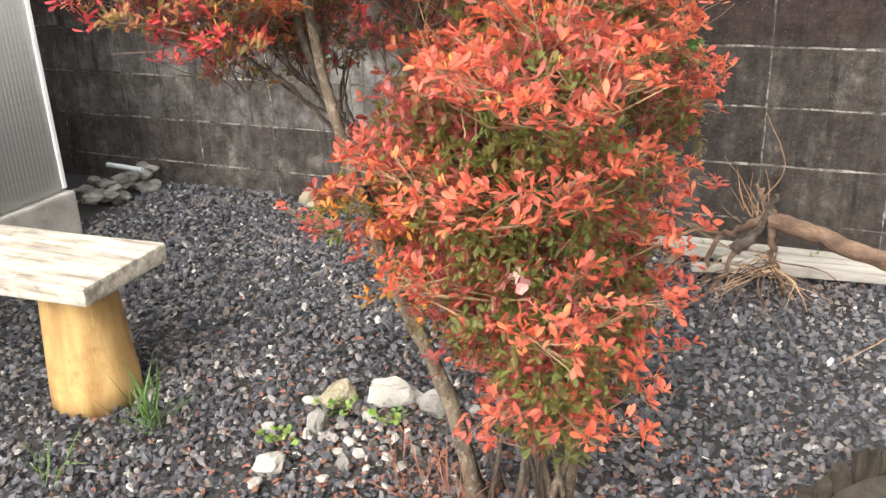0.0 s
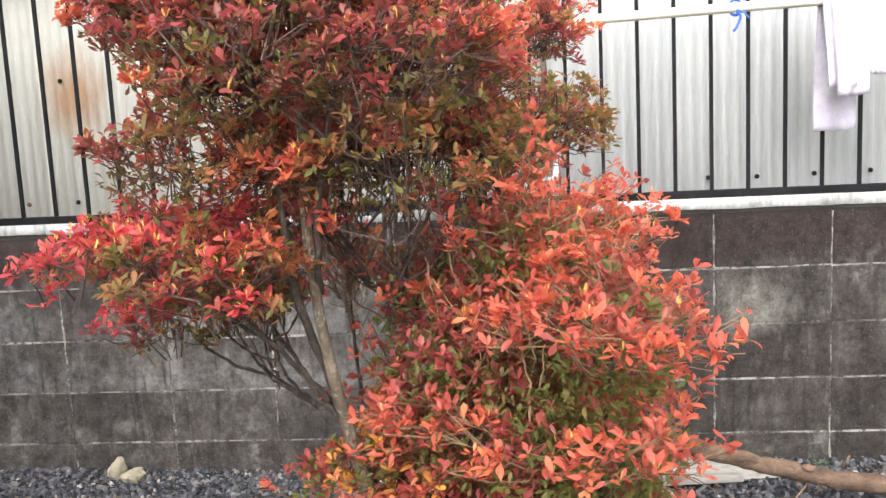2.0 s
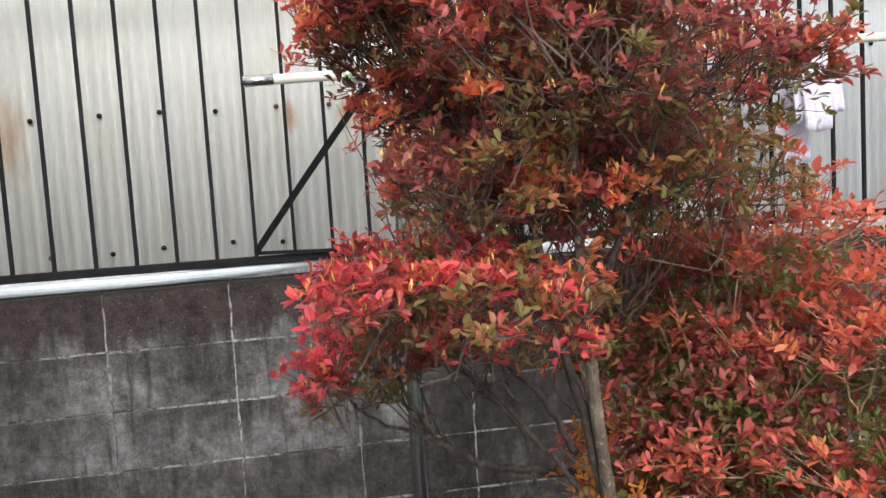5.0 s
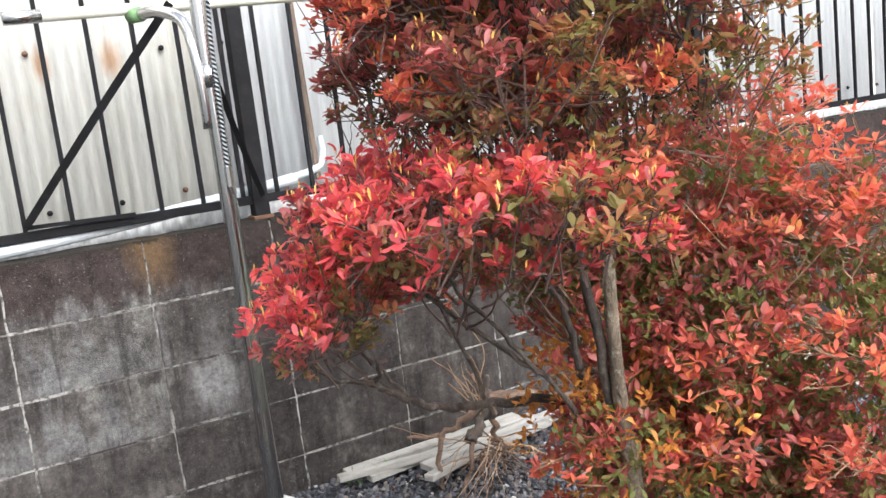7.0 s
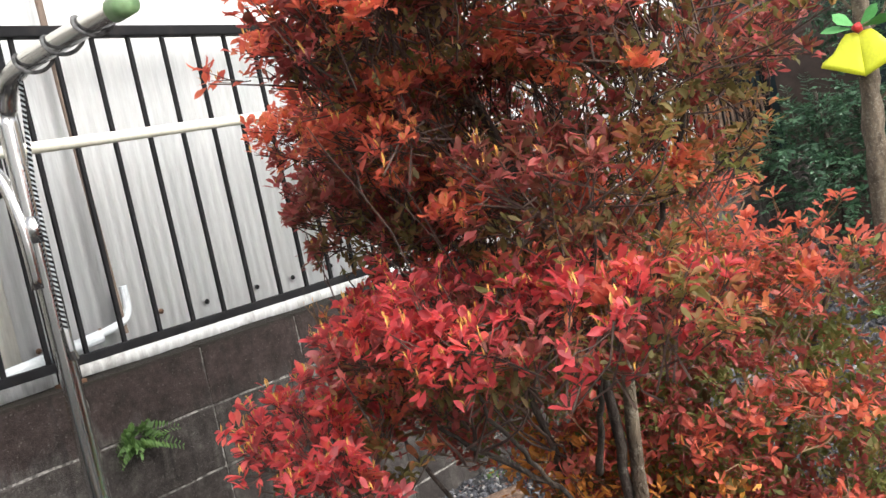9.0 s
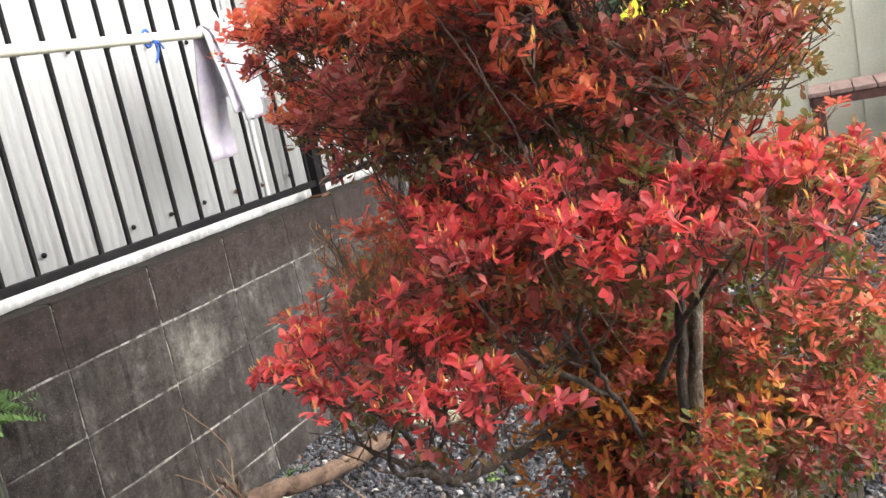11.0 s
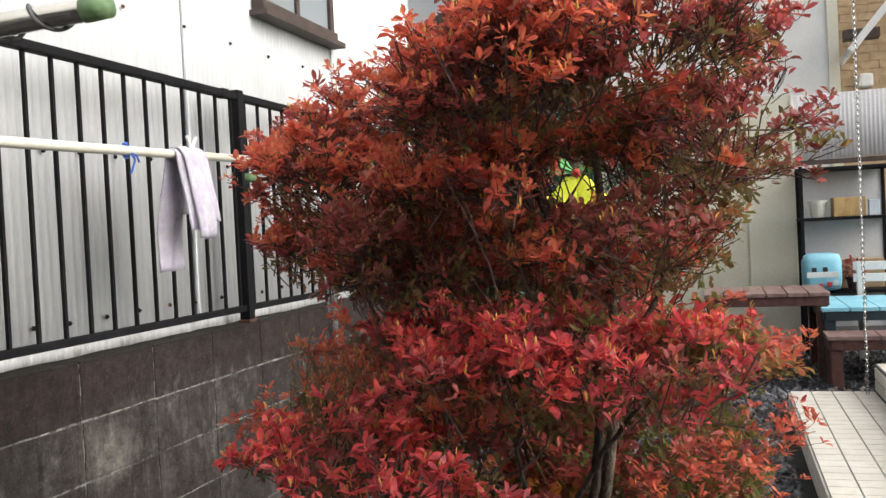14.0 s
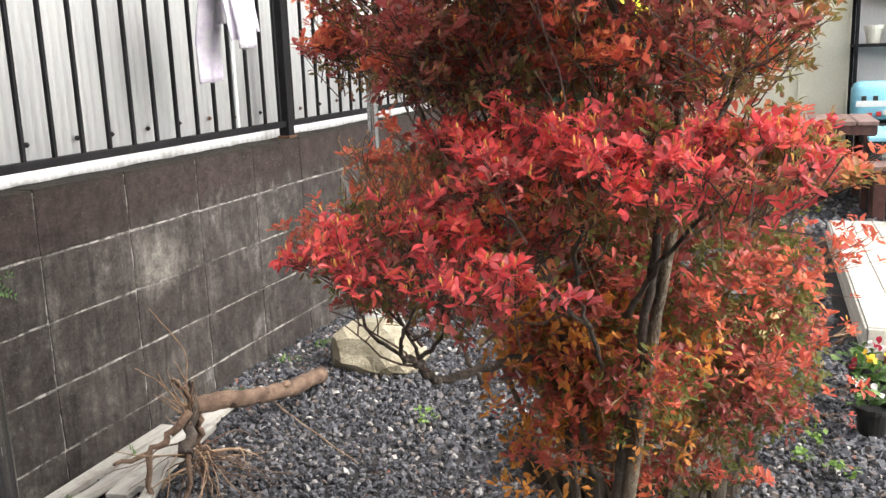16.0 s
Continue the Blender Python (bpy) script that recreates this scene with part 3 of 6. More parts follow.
def build_gravel():
    rng = np.random.default_rng(11)
    zones = [((-3.0, 1.6), (-2.4, -0.02), 57000, (0.009, 0.0215)), ((1.6, 5.6), (-2.3, -0.05), 5500, (0.022, 0.044)), ((0.1, 1.5), (-2.42, -2.2), 900, (0.018, 0.034)), ((3.8, 7.0), (-4.5, -2.3), 3000, (0.025, 0.05))]
    P, S = [], []
    for (x0, x1), (y0, y1), n, (s0, s1) in zones:
        x, y = rng.uniform(x0, x1, n), rng.uniform(y0, y1, n)
        s = rng.uniform(s0, s1, n)
        P.append(np.stack([x, y, ground_height(x, y) + rng.uniform(-0.002, 0.015, n)], 1))
        S.append(s)
    v, f = chips(np.concatenate(P), np.concatenate(S), rng)
    tagged(mesh_from("gravel", v, f, M_GRAVEL), "crushed blue-grey slate gravel with a few pale chips", "gravel", kind="stuff")


def build_litter():
    rng = np.random.default_rng(12)
    n = 2600
    x = np.concatenate([rng.normal(-0.75, 0.45, n), rng.uniform(0.2, 3.4, 500), rng.uniform(-0.7, 1.2, 120)])
    y = np.concatenate([rng.normal(-1.75, 0.35, n), rng.uniform(-2.3, -1.3, 500), rng.uniform(-0.3, -0.05, 120)])
    keep = (y < -0.05) & (y > -2.6)
    x, y = x[keep], y[keep]
    places = np.stack([x, y, ground_height(x, y) + rng.uniform(0.012, 0.022, len(x))], 1)
    d = np.stack([rng.normal(0, 1, len(x)), rng.normal(0, 1, len(x)), rng.normal(0, 0.25, len(x))], 1)
    v, f = leaves_at(places, d, rng.uniform(0.009, 0.024, len(x)), rng, 1.2)
    tagged(mesh_from("fallen_leaf_litter", v, f, M_LITTER), "small brown and orange fallen leaves on gravel", "leaf litter", kind="stuff")


# ---- block wall, fence and houses ----
WALL_TOP = 0.9


def build_block_wall():
    core = finish("wall_north", box((-4.6, 0.0035, -0.2), (6.4, 0.112, WALL_TOP - 0.012)), M_MORTAR)
    tagged(core, "old grey concrete block garden wall with pale mortar", "wall", kind="structure")
    return core


def build_blocks(core):
    """Stack-bonded blocks, 0.4 by 0.2 m, each with its own slightly uneven face."""
    rnd = random.Random(5)
    shapes = []
    for k in range(6):
        bm = box((-0.1976, 0.0, -0.097), (0.1976, 0.118, 0.097), 0.0045)
        bmesh.ops.subdivide_edges(bm, edges=[e for e in bm.edges if e.calc_length() > 0.15], cuts=5)
        for v in bm.verts:
            v.co.y += 0.0012 * noise.noise(v.co * 9 + Vector((k * 3.1, 0, 0)))
            v.co.x += 0.0055 * noise.noise(v.co * 21 + Vector((0, k * 2.3, 0)))
            v.co.z += 0.0055 * noise.noise(v.co * 21 + Vector((0, 0, k * 4.3)))
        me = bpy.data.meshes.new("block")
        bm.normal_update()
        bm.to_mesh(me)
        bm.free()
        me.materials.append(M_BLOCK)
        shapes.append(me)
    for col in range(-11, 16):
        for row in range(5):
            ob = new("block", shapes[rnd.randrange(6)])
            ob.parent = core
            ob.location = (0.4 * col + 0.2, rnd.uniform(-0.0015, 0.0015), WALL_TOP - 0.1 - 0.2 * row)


FENCE_Y = 0.045
POSTS = (-4.79, -2.8, -0.81, 1.18, 3.17, 5.16)


def build_fence():
    fence = thing("metal_fence", "black painted steel bar fence on the block wall", "fence")
    for k, x in enumerate(POSTS):
        part("post", box((x - 0.025, FENCE_Y - 0.025, WALL_TOP - 0.02), (x + 0.025, FENCE_Y + 0.025, 1.93), 0.004), M_BLACK_PAINT, fence)
        part("base_plate", box((x - 0.034, FENCE_Y - 0.03, WALL_TOP - 0.004), (x + 0.034, FENCE_Y + 0.03, WALL_TOP + 0.008), 0.003), M_RUST, fence, "rusty steel base plate")
    for a, b in zip(POSTS, POSTS[1:]):
        part("bottom_rail", box((a + 0.025, FENCE_Y - 0.014, 0.945), (b - 0.025, FENCE_Y + 0.014, 0.972), 0.003), M_BLACK_PAINT, fence)
        part("top_rail", box((a + 0.02, FENCE_Y - 0.02, 1.885), (b - 0.02, FENCE_Y + 0.02, 1.918), 0.005), M_BLACK_PAINT, fence)
        part("rail_joint", box((b - 0.15, FENCE_Y - 0.023, 1.882), (b - 0.09, FENCE_Y + 0.023, 1.922), 0.005), M_BLACK_PAINT, fence)
        first, gap, n = (0.142, 0.1285, 15) if a < -0.9 else (0.066, 0.1245, 16)
        for k in range(n):
            x = a + first + gap * k
            part("bar", box((x - 0.006, FENCE_Y - 0.006, 0.97), (x + 0.006, FENCE_Y + 0.006, 1.888)), M_BLACK_PAINT, fence)
    return fence


def corrugated(x0, x1, z0, z1, y, pitch, depth, per=6):
    """A sheet with upright waves."""
    n = int((x1 - x0) / pitch * per)
    bm = bmesh.new()
    cols = []
    for k in range(n + 1):
        x = x0 + (x1 - x0) * k / n
        w = math.cos(2 * math.pi * (x - x0) / pitch) * depth / 2
        cols.append((bm.verts.new((x, y + w, z0)), bm.verts.new((x, y + w, z1))))
    for a, b in zip(cols, cols[1:]):
        bm.faces.new((a[0], b[0], b[1], a[1]))
    r = bmesh.ops.extrude_face_region(bm, geom=list(bm.faces))
    for v in r["geom"]:
        if isinstance(v, bmesh.types.BMVert):
            v.co.y += 0.004
    return bm


SHEET_Y = 0.2


def build_shed():
    """The neighbour's long house clad in corrugated sheet."""
    shed = thing("corrugated_house", "white corrugated steel clad house behind the fence", "house")
    part("wall_sheet", corrugated(-5.2, -0.86, 0.86, 4.2, SHEET_Y, 0.04, 0.0055), M_SHEET_CREAM, shed, "yellowed corrugated steel sheet", True)
    for a, b in ((-0.86, 1.02), (1.02, 2.6), (2.6, 4.07)):
        part("wall_sheet", corrugated(a, b, 0.86, 4.2, SHEET_Y, 0.04, 0.0055), M_SHEET_WHITE, shed, "white corrugated steel sheet", True)
        part("sheet_seam", box((b - 0.008, SHEET_Y - 0.016, 0.87), (b + 0.004, SHEET_Y - 0.004, 4.19), 0.002), M_SHEET_WHITE, shed)
    part("flashing", corrugated(-5.2, 4.07, 0.868, 0.94, SHEET_Y - 0.055, 0.04, 0.012), M_SHEET_FOOT, shed, "grimy ribbed white foot of the cladding", True)
    part("wall_core", box((-5.2, SHEET_Y + 0.03, 0.0), (4.07, SHEET_Y + 0.2, 4.2)), M_SHEET_WHITE, shed)
    part("end_wall", box((3.9, SHEET_Y + 0.2, 0.0), (4.07, 5.0, 4.2)), M_SHEET_WHITE, shed)
    part("roof", box((-5.4, 0.12, 4.2), (4.3, 5.2, 4.32), 0.01), M_DARKROOF, shed, "dark brown roof edge")
    rnd = random.Random(8)
    for z, x0, x1, step in ((1.01, -5.0, 4.0, 0.2), (1.47, -5.0, -0.6, 0.2), (1.6, -0.5, 4.0, 0.2), (2.2, -5.0, 4.0, 0.4)):
        x = x0
        while x < x1:
            px = x + rnd.uniform(-0.02, 0.02)
            part("screw", lathe_at((px, SHEET_Y - 0.012, z + rnd.uniform(-0.008, 0.008)), 0.009), M_RUST if rnd.random() < 0.4 else M_BLACK_PAINT, shed)
            x += step
    # window with a dark frame
    w = part("window", box((1.7, SHEET_Y - 0.03, 2.45), (2.54, SHEET_Y - 0.012, 3.3)), M_GLASS, shed, "dark sliding window pane")
    for lo, hi in (((1.66, 0.13, 2.4), (2.58, 0.2, 2.46)), ((1.66, 0.15, 3.26), (2.58, 0.2, 3.32)), ((1.66, 0.15, 2.46), (1.71, 0.2, 3.26)), ((2.53, 0.15, 2.46), (2.58, 0.2, 3.26)), ((2.09, 0.155, 2.46), (2.13, 0.19, 3.26))):
        part("frame", box(lo, hi, 0.004), M_DARKROOF, w, "dark brown frame")
    part("sill", box((1.63, 0.1, 2.375), (2.62, 0.2, 2.405), 0.004), M_DARKROOF, w)
    return shed


def lathe_at(at, r):
    bm = lathe([(r, 0.0), (r, 0.004), (r * 0.5, 0.008), (r * 0.3, 0.012)], 8)
    bm.transform(Matrix.Translation(at) @ Matrix.Rotation(radians(90), 4, "X"))
    return bm


def build_pipe():
    pipe = thing("drain_pipe", "white plastic drain pipe with a rusty downpipe by the fence", "pipe")
    part("downpipe", tube([(-0.585, 0.14, 2.6), (-0.575, 0.14, 1.75), (-0.556, 0.14, 0.985)], 0.011), M_PIPE, pipe, "thin rusty upright pipe")
    part("elbow", tube(wander([(-0.528, 0.14, 1.13), (-0.53, 0.14, 1.06), (-0.56, 0.135, 1.022), (-0.66, 0.125, 1.002)], 4, 0, 1), 0.013, 12), M_PVC, pipe)
    part("run", tube(wander([(-0.65, 0.12, 1.0), (-1.0, 0.09, 0.965), (-1.6, 0.05, 0.925), (-2.4, 0.04, 0.918)], 4, 0, 1), 0.02, 12), M_PVC, pipe)
    return pipe


def build_house_left():
    """Corner of a white clad house on a concrete footing."""
    h = thing("white_house", "white ribbed house corner on a concrete footing", "house")
    part("footing", box((-6.0, -6.0, -0.1), (-2.9, -0.66, 0.175), 0.012), M_CONCRETE, h, "grey concrete footing")
    part("wall_core", box((-6.0, -6.0, 0.176), (-2.94, -0.7, 2.7)), M_SHEET_WHITE, h)
    bm = corrugated(-6.0, -0.69, 0.19, 2.7, 0, 0.018, 0.0016, 4)
    bm.transform(Matrix.Translation((-2.925, 0, 0)) @ Matrix.Rotation(radians(90), 4, "Z"))
    part("cladding", bm, M_CLAD, h, "white finely ribbed cladding", True)
    part("corner_trim", box((-2.97, -0.7, 0.19), (-2.917, -0.682, 2.7), 0.003), M_POLY, h)
    return h


def build_far_houses():
    g = thing("grey_house", "pale grey rendered house with brown eaves beyond the wall", "house")
    part("wall", box((6.6, -0.2, 0), (6.9, 3.5, 5.4)), M_GREYWALL, g)
    bm = box((-0.2, -2.2, -0.05), (0.15, 2.2, 0.05), 0.01)
    bm.transform(Matrix.Translation((6.5, 1.2, 3.1)) @ Matrix.Rotation(radians(-24), 4, "X"))
    part("eave", bm, M_DARKROOF, g, "dark brown sloping eave")
    bm = box((-0.3, -2.6, -0.06), (0.3, 2.6, 0.06), 0.01)
    bm.transform(Matrix.Translation((6.5, 1.2, 4.4)) @ Matrix.Rotation(radians(8), 4, "X"))
    part("roof", bm, M_DARKROOF, g)
    b = thing("brick_house", "tan brick house with a white corner bay and porch roof", "house")
    part("wall", box((10.0, -12.0, 0), (10.4, -3.4, 7.0)), M_BRICKWALL, b)
    for row in range(24):
        z = 2.1 + 0.1 * row
        for col in range(16):
            y = -3.42 - 0.215 * col - (0.1 if row % 2 else 0.0)
            part("brick", box((9.988, y - 0.204, z), (10.0, y, z + 0.09)), M_BRICKWALL, b)
    part("white_wall", box((9.2, -3.4, 0), (9.9, -0.6, 7.0), 0.01), M_WHITE, b, "white plastered corner bay")
    part("wall_trim", box((9.17, -3.4, 0), (9.2, -3.28, 7.0), 0.004), M_BEIGE, b, "cream corner board")
    bm = box((-0.5, -1.5, -0.04), (0.5, 0.0, 0.04), 0.01)
    bm.transform(Matrix.Translation((9.3, -3.47, 3.05)) @ Matrix.Rotation(radians(-50), 4, "X"))
    part("porch_roof", bm, M_WHITE, b, "white sloping porch roof")
    part("roof_edge", box((9.5, -3.9, 3.3), (9.7, -3.5, 3.42), 0.01), M_DARKROOF, b)
    part("wall_lamp", box((9.86, -3.86, 2.76), (9.985, -3.7, 2.93), 0.03), M_WHITE, b, "white box lamp on the brick")
    part("window", box((9.97, -5.2, 2.0), (9.985, -4.1, 3.0), 0.003), M_WHITE, b, "white framed window edge")
    back = finish("hedge_backdrop", box((11.5, -14, -0.2), (12.0, 9, 2.6), 0.1), M_HEDGE)
    tagged(back, "dark green hedge far behind the yard", "hedge", kind="structure")
    # added wall, itself unseen, that closes the yard out of view
    s = finish("wall_south", box((-6, -9.2, -0.2), (10, -9.0, 1.6)), M_GREYWALL)
    tagged(s, "plain grey rendered wall added out of view", "wall", kind="structure")


build_ground()
build_gravel()
build_litter()
WALL = build_block_wall()
build_fence()
build_shed()
build_pipe()
build_house_left()
build_far_houses()


# ---- shrubs ----
def local(p, c, r, w):
    """Points in the unit-ball frame of a foliage pad."""
    q = p - np.array(c)
    return np.stack([q[:, 0] * math.cos(w) + q[:, 1] * math.sin(w), -q[:, 0] * math.sin(w) + q[:, 1] * math.cos(w), q[:, 2]], 1) / np.array(r)


def outward(u, w):
    return np.stack([u[:, 0] * math.cos(w) - u[:, 1] * math.sin(w), u[:, 0] * math.sin(w) + u[:, 1] * math.cos(w), u[:, 2]], 1)


def inside_pads(p, pads, grow=1.0):
    hit = np.zeros(len(p), bool)
    for c, r, w in pads:
        hit |= (local(p, c, r, w) ** 2).sum(1) < grow * grow
    return hit


# places where the tiers leave the crown open
GAPS = [((-0.93, -1.78, 1.33), (0.75, 0.072, 0.04), 0.138), ((-0.8, -1.62, 1.05), (0.14, 0.2, 0.06), 0.0)]


def lee_share(out, c):
    """How far a direction out of a pad points to the open side: there the tall shrub is sparse and still green, the low one coral."""
    if c in LOW_CENTRES:
        return np.clip((out @ np.array([0.5, -0.87, 0.0]) + 0.1) / 0.4, 0, 0.7)
    side = out @ np.array([0.78, -0.62, 0.0])
    return np.clip((side - 0.2) / 0.3, 0, 1) if c[2] < 1.28 else 0.4 * np.clip((side - 0.3) / 0.3, 0, 1)


def layering(points, seed=0.0, stepped=False):
    """How far a place lies inside one of the level leaf layers (above 0) or in the gap between two (below 0)."""
    if not stepped:
        return np.array([noise.noise(Vector((q[0] * 2.6 + seed, q[1] * 2.6, q[2] * 10))) for q in points])
    z = points[:, 2] + 0.035 * np.array([noise.noise(Vector((q[0] * 4, q[1] * 4, 1.7))) for q in points])
    ragged = np.array([noise.noise(Vector(q) * 8) for q in points])
    step = 0.45 * np.cos((z - 0.81) * 2 * math.pi / 0.15) + 0.4 * ragged
    return np.where(z > 0.93, np.maximum(step, 0.15 + 0.5 * ragged), step)


def shell(pads, per_area, rng, lo=0.8, hi=1.08, below=0.45, thin=0.0, between=False):
    """Shoot tips on the outside of the foliage pads, fewer underneath (below < 0: only there), and the way they point."""
    P, A = [], []
    for k, (c, r, w) in enumerate(pads):
        r = np.array(r)
        area = 4 * math.pi * (((r[0] * r[1]) ** 1.6 + (r[0] * r[2]) ** 1.6 + (r[1] * r[2]) ** 1.6) / 3) ** (1 / 1.6)
        n = int(area * per_area)
        u = rng.normal(0, 1, (n, 3))
        u /= np.linalg.norm(u, axis=1, keepdims=True)
        if below < 0:
            u[:, 2] = -abs(u[:, 2])
        else:
            u = u[(u[:, 2] > -0.1) | (rng.random(n) < below)]
        rag = np.array([noise.noise(Vector(q) * 2.6 + Vector((k * 5.0, 0, 0))) + 0.8 * noise.noise(Vector(q) * 7 + Vector((k * 5.0, 3, 0))) for q in u])
        lee = lee_share(outward(u, w), c)
        keep = (rag > -0.36) & ((rng.random(len(u)) > thin * lee) if thin >= 0 else (rng.random(len(u)) < -thin * lee))
        u, rag = u[keep], rag[keep]
        f = rng.uniform(lo, hi, len(u)) + 0.2 * rag
        p = np.array(c) + outward(u * r, w) * f[:, None]
        others = [q for j, q in enumerate(pads) if j != k]
        ok = ~inside_pads(p, others, 0.7) & ~inside_pads(p, GAPS)
        if between:
            ok &= layering(p, 0.0, True) < 0.25
        nrm = u / r
        nrm /= np.linalg.norm(nrm, axis=1, keepdims=True)
        P.append(p[ok])
        A.append((outward(nrm, w) * 0.8 + np.array([0, 0, 0.6]) + rng.normal(0, 0.25, u.shape))[ok])
    return np.concatenate(P), np.concatenate(A)


def filling(pads, per_volume, rng, thin=0.0):
    P = []
    for c, r, w in pads:
        r = np.array(r)
        n = int(4.19 * r.prod() * per_volume)
        u = rng.normal(0, 1, (n, 3))
        u /= np.linalg.norm(u, axis=1, keepdims=True)
        u = u[rng.random(n) > thin * lee_share(outward(u, w), c)]
        P.append(np.array(c) + outward(u * r, w) * (rng.uniform(0.15, 0.9, len(u)) ** 0.6)[:, None])
    P = np.concatenate(P)
    P = P[~inside_pads(P, GAPS)]
    return P, rng.normal(0, 0.6, P.shape) + np.array([0, 0, 0.7])


def add_foliage(shrub, name, pads, rng, material, per_area, label, count=(4, 7), length=(0.022, 0.04), lo=0.8, hi=1.08, singles=0, below=0.45, thin=0.0, between=False):
    tips, axes = shell(pads, per_area, rng, lo, hi, below, thin, between)
    p, d, ln = whorls(tips, axes, rng, count, length)
    cut = min(singles, len(p))
    pick = rng.permutation(len(p))
    rest = pick[cut:]
    v, f = leaves_at(p[rest], d[rest], ln[rest], rng)
    ob = mesh_from(name, v, f, material, shrub, True)
    tagged(ob, label, kind="stuff")
    for k in pick[:cut]:
        v, f = leaves_at(p[k:k + 1], d[k:k + 1], ln[k:k + 1], rng)
        mesh_from("leaf", v, f, material, shrub)
    return tips


def tubelets(a, b, radius, sag, rng):
    """Many thin three-sided twigs, each from a to b with a slight bend."""
    n = len(a)
    d = b - a
    d /= np.maximum(np.linalg.norm(d, axis=1, keepdims=True), 1e-6)
    side = np.cross(d, rng.normal(0, 1, (n, 3)))
    side /= np.maximum(np.linalg.norm(side, axis=1, keepdims=True), 1e-6)
    other = np.cross(d, side)
    mid = (a + b) / 2 + rng.normal(0, 1, (n, 3)) * sag * np.linalg.norm(b - a, axis=1, keepdims=True)
    rings = []
    for p, q in ((a, 1.0), (mid, 0.8), (b, 0.5)):
        for k in range(3):
            w = 2.0944 * k
            rings.append(p + (side * math.cos(w) + other * math.sin(w)) * radius * q)
    v = np.stack(rings, 1)
    cell = [(r * 3 + k, r * 3 + (k + 1) % 3, r * 3 + 3 + (k + 1) % 3, r * 3 + 3 + k) for r in range(2) for k in range(3)]
    return v, [tuple(i * 9 + k for k in f) for i in range(n) for f in cell]


def sprays(pads, per_area, rng, lo=0.75, hi=1.02, below=0.1, thin=0.0, reach=(0.03, 0.09), many=(5, 9), level=0.4, tiers=-0.15, seed=0.0, stepped=False):
    """Flat leafy sprays that grow out of the pads: rosette places, the way they face, and the twigs that carry them."""
    P, A, T0, T1, F0, F1 = [], [], [], [], [], []
    up = np.array([0.0, 0.0, 1.0])
    for k, (c, r, w) in enumerate(pads):
        r = np.array(r)
        area = 4 * math.pi * (((r[0] * r[1]) ** 1.6 + (r[0] * r[2]) ** 1.6 + (r[1] * r[2]) ** 1.6) / 3) ** (1 / 1.6)
        n = max(2, int(area * per_area))
        u = rng.normal(0, 1, (n, 3))
        u /= np.linalg.norm(u, axis=1, keepdims=True)
        u = u[(u[:, 2] > -0.1) | (rng.random(n) < below)]
        lee = lee_share(outward(u, w), c)
        u = u[(rng.random(len(u)) > thin * lee) if thin >= 0 else (rng.random(len(u)) < -thin * lee)]
        base = np.array(c) + outward(u * r, w) * rng.uniform(lo, hi, len(u))[:, None]
        layer = layering(base, seed, stepped)
        others = [q for j, q in enumerate(pads) if j != k]
        ok = (layer > tiers) & ~inside_pads(base, others, 0.72) & ~inside_pads(base, GAPS)
        u, base, layer = u[ok], base[ok], layer[ok]
        if not len(u):
            continue
        nrm = outward(u / r, w)
        nrm /= np.linalg.norm(nrm, axis=1, keepdims=True)
        o = nrm * np.array([1, 1, level]) + rng.normal(0, 0.28, nrm.shape) + up * 0.16
        o /= np.linalg.norm(o, axis=1, keepdims=True)
        lat = np.cross(o, up)
        lat /= np.maximum(np.linalg.norm(lat, axis=1, keepdims=True), 1e-3)
        ln = rng.uniform(*reach, len(u)) * (1 + 0.7 * np.clip(layer, -0.4, 0.6))
        T0.append(base - o * 0.07 - up * 0.02)
        T1.append(base + o * ln[:, None])
        m = rng.integers(many[0], many[1], len(u))
        i = np.repeat(np.arange(len(u)), m)
        first = np.concatenate([[True], i[1:] != i[:-1]])
        along = np.where(first, 1.0, rng.random(len(i)) ** 0.8)
        wide = np.where(first, 0.0, rng.normal(0, 0.42, len(i)) * (1.15 - 0.6 * along)) * np.maximum(ln[i], 0.045)
        p = base[i] + o[i] * (ln[i] * (along * 1.2 - 0.2))[:, None] + lat[i] * wide[:, None] + up * (rng.normal(0, 0.006, len(i)) + 0.008)[:, None]
        clear = ~inside_pads(p, GAPS, 1.1)
        F0.append((base[i] + o[i] * (ln[i] * np.clip(along - 0.45, -0.3, 1))[:, None])[clear])
        F1.append(p[clear])
        P.append(p[clear])
        A.append((up * 0.85 + o[i] * 0.55 + lat[i] * (wide / 0.05)[:, None] * 0.3 + rng.normal(0, 0.28, p.shape))[clear])
    return np.concatenate(P), np.concatenate(A), (np.concatenate(T0), np.concatenate(T1)), (np.concatenate(F0), np.concatenate(F1))


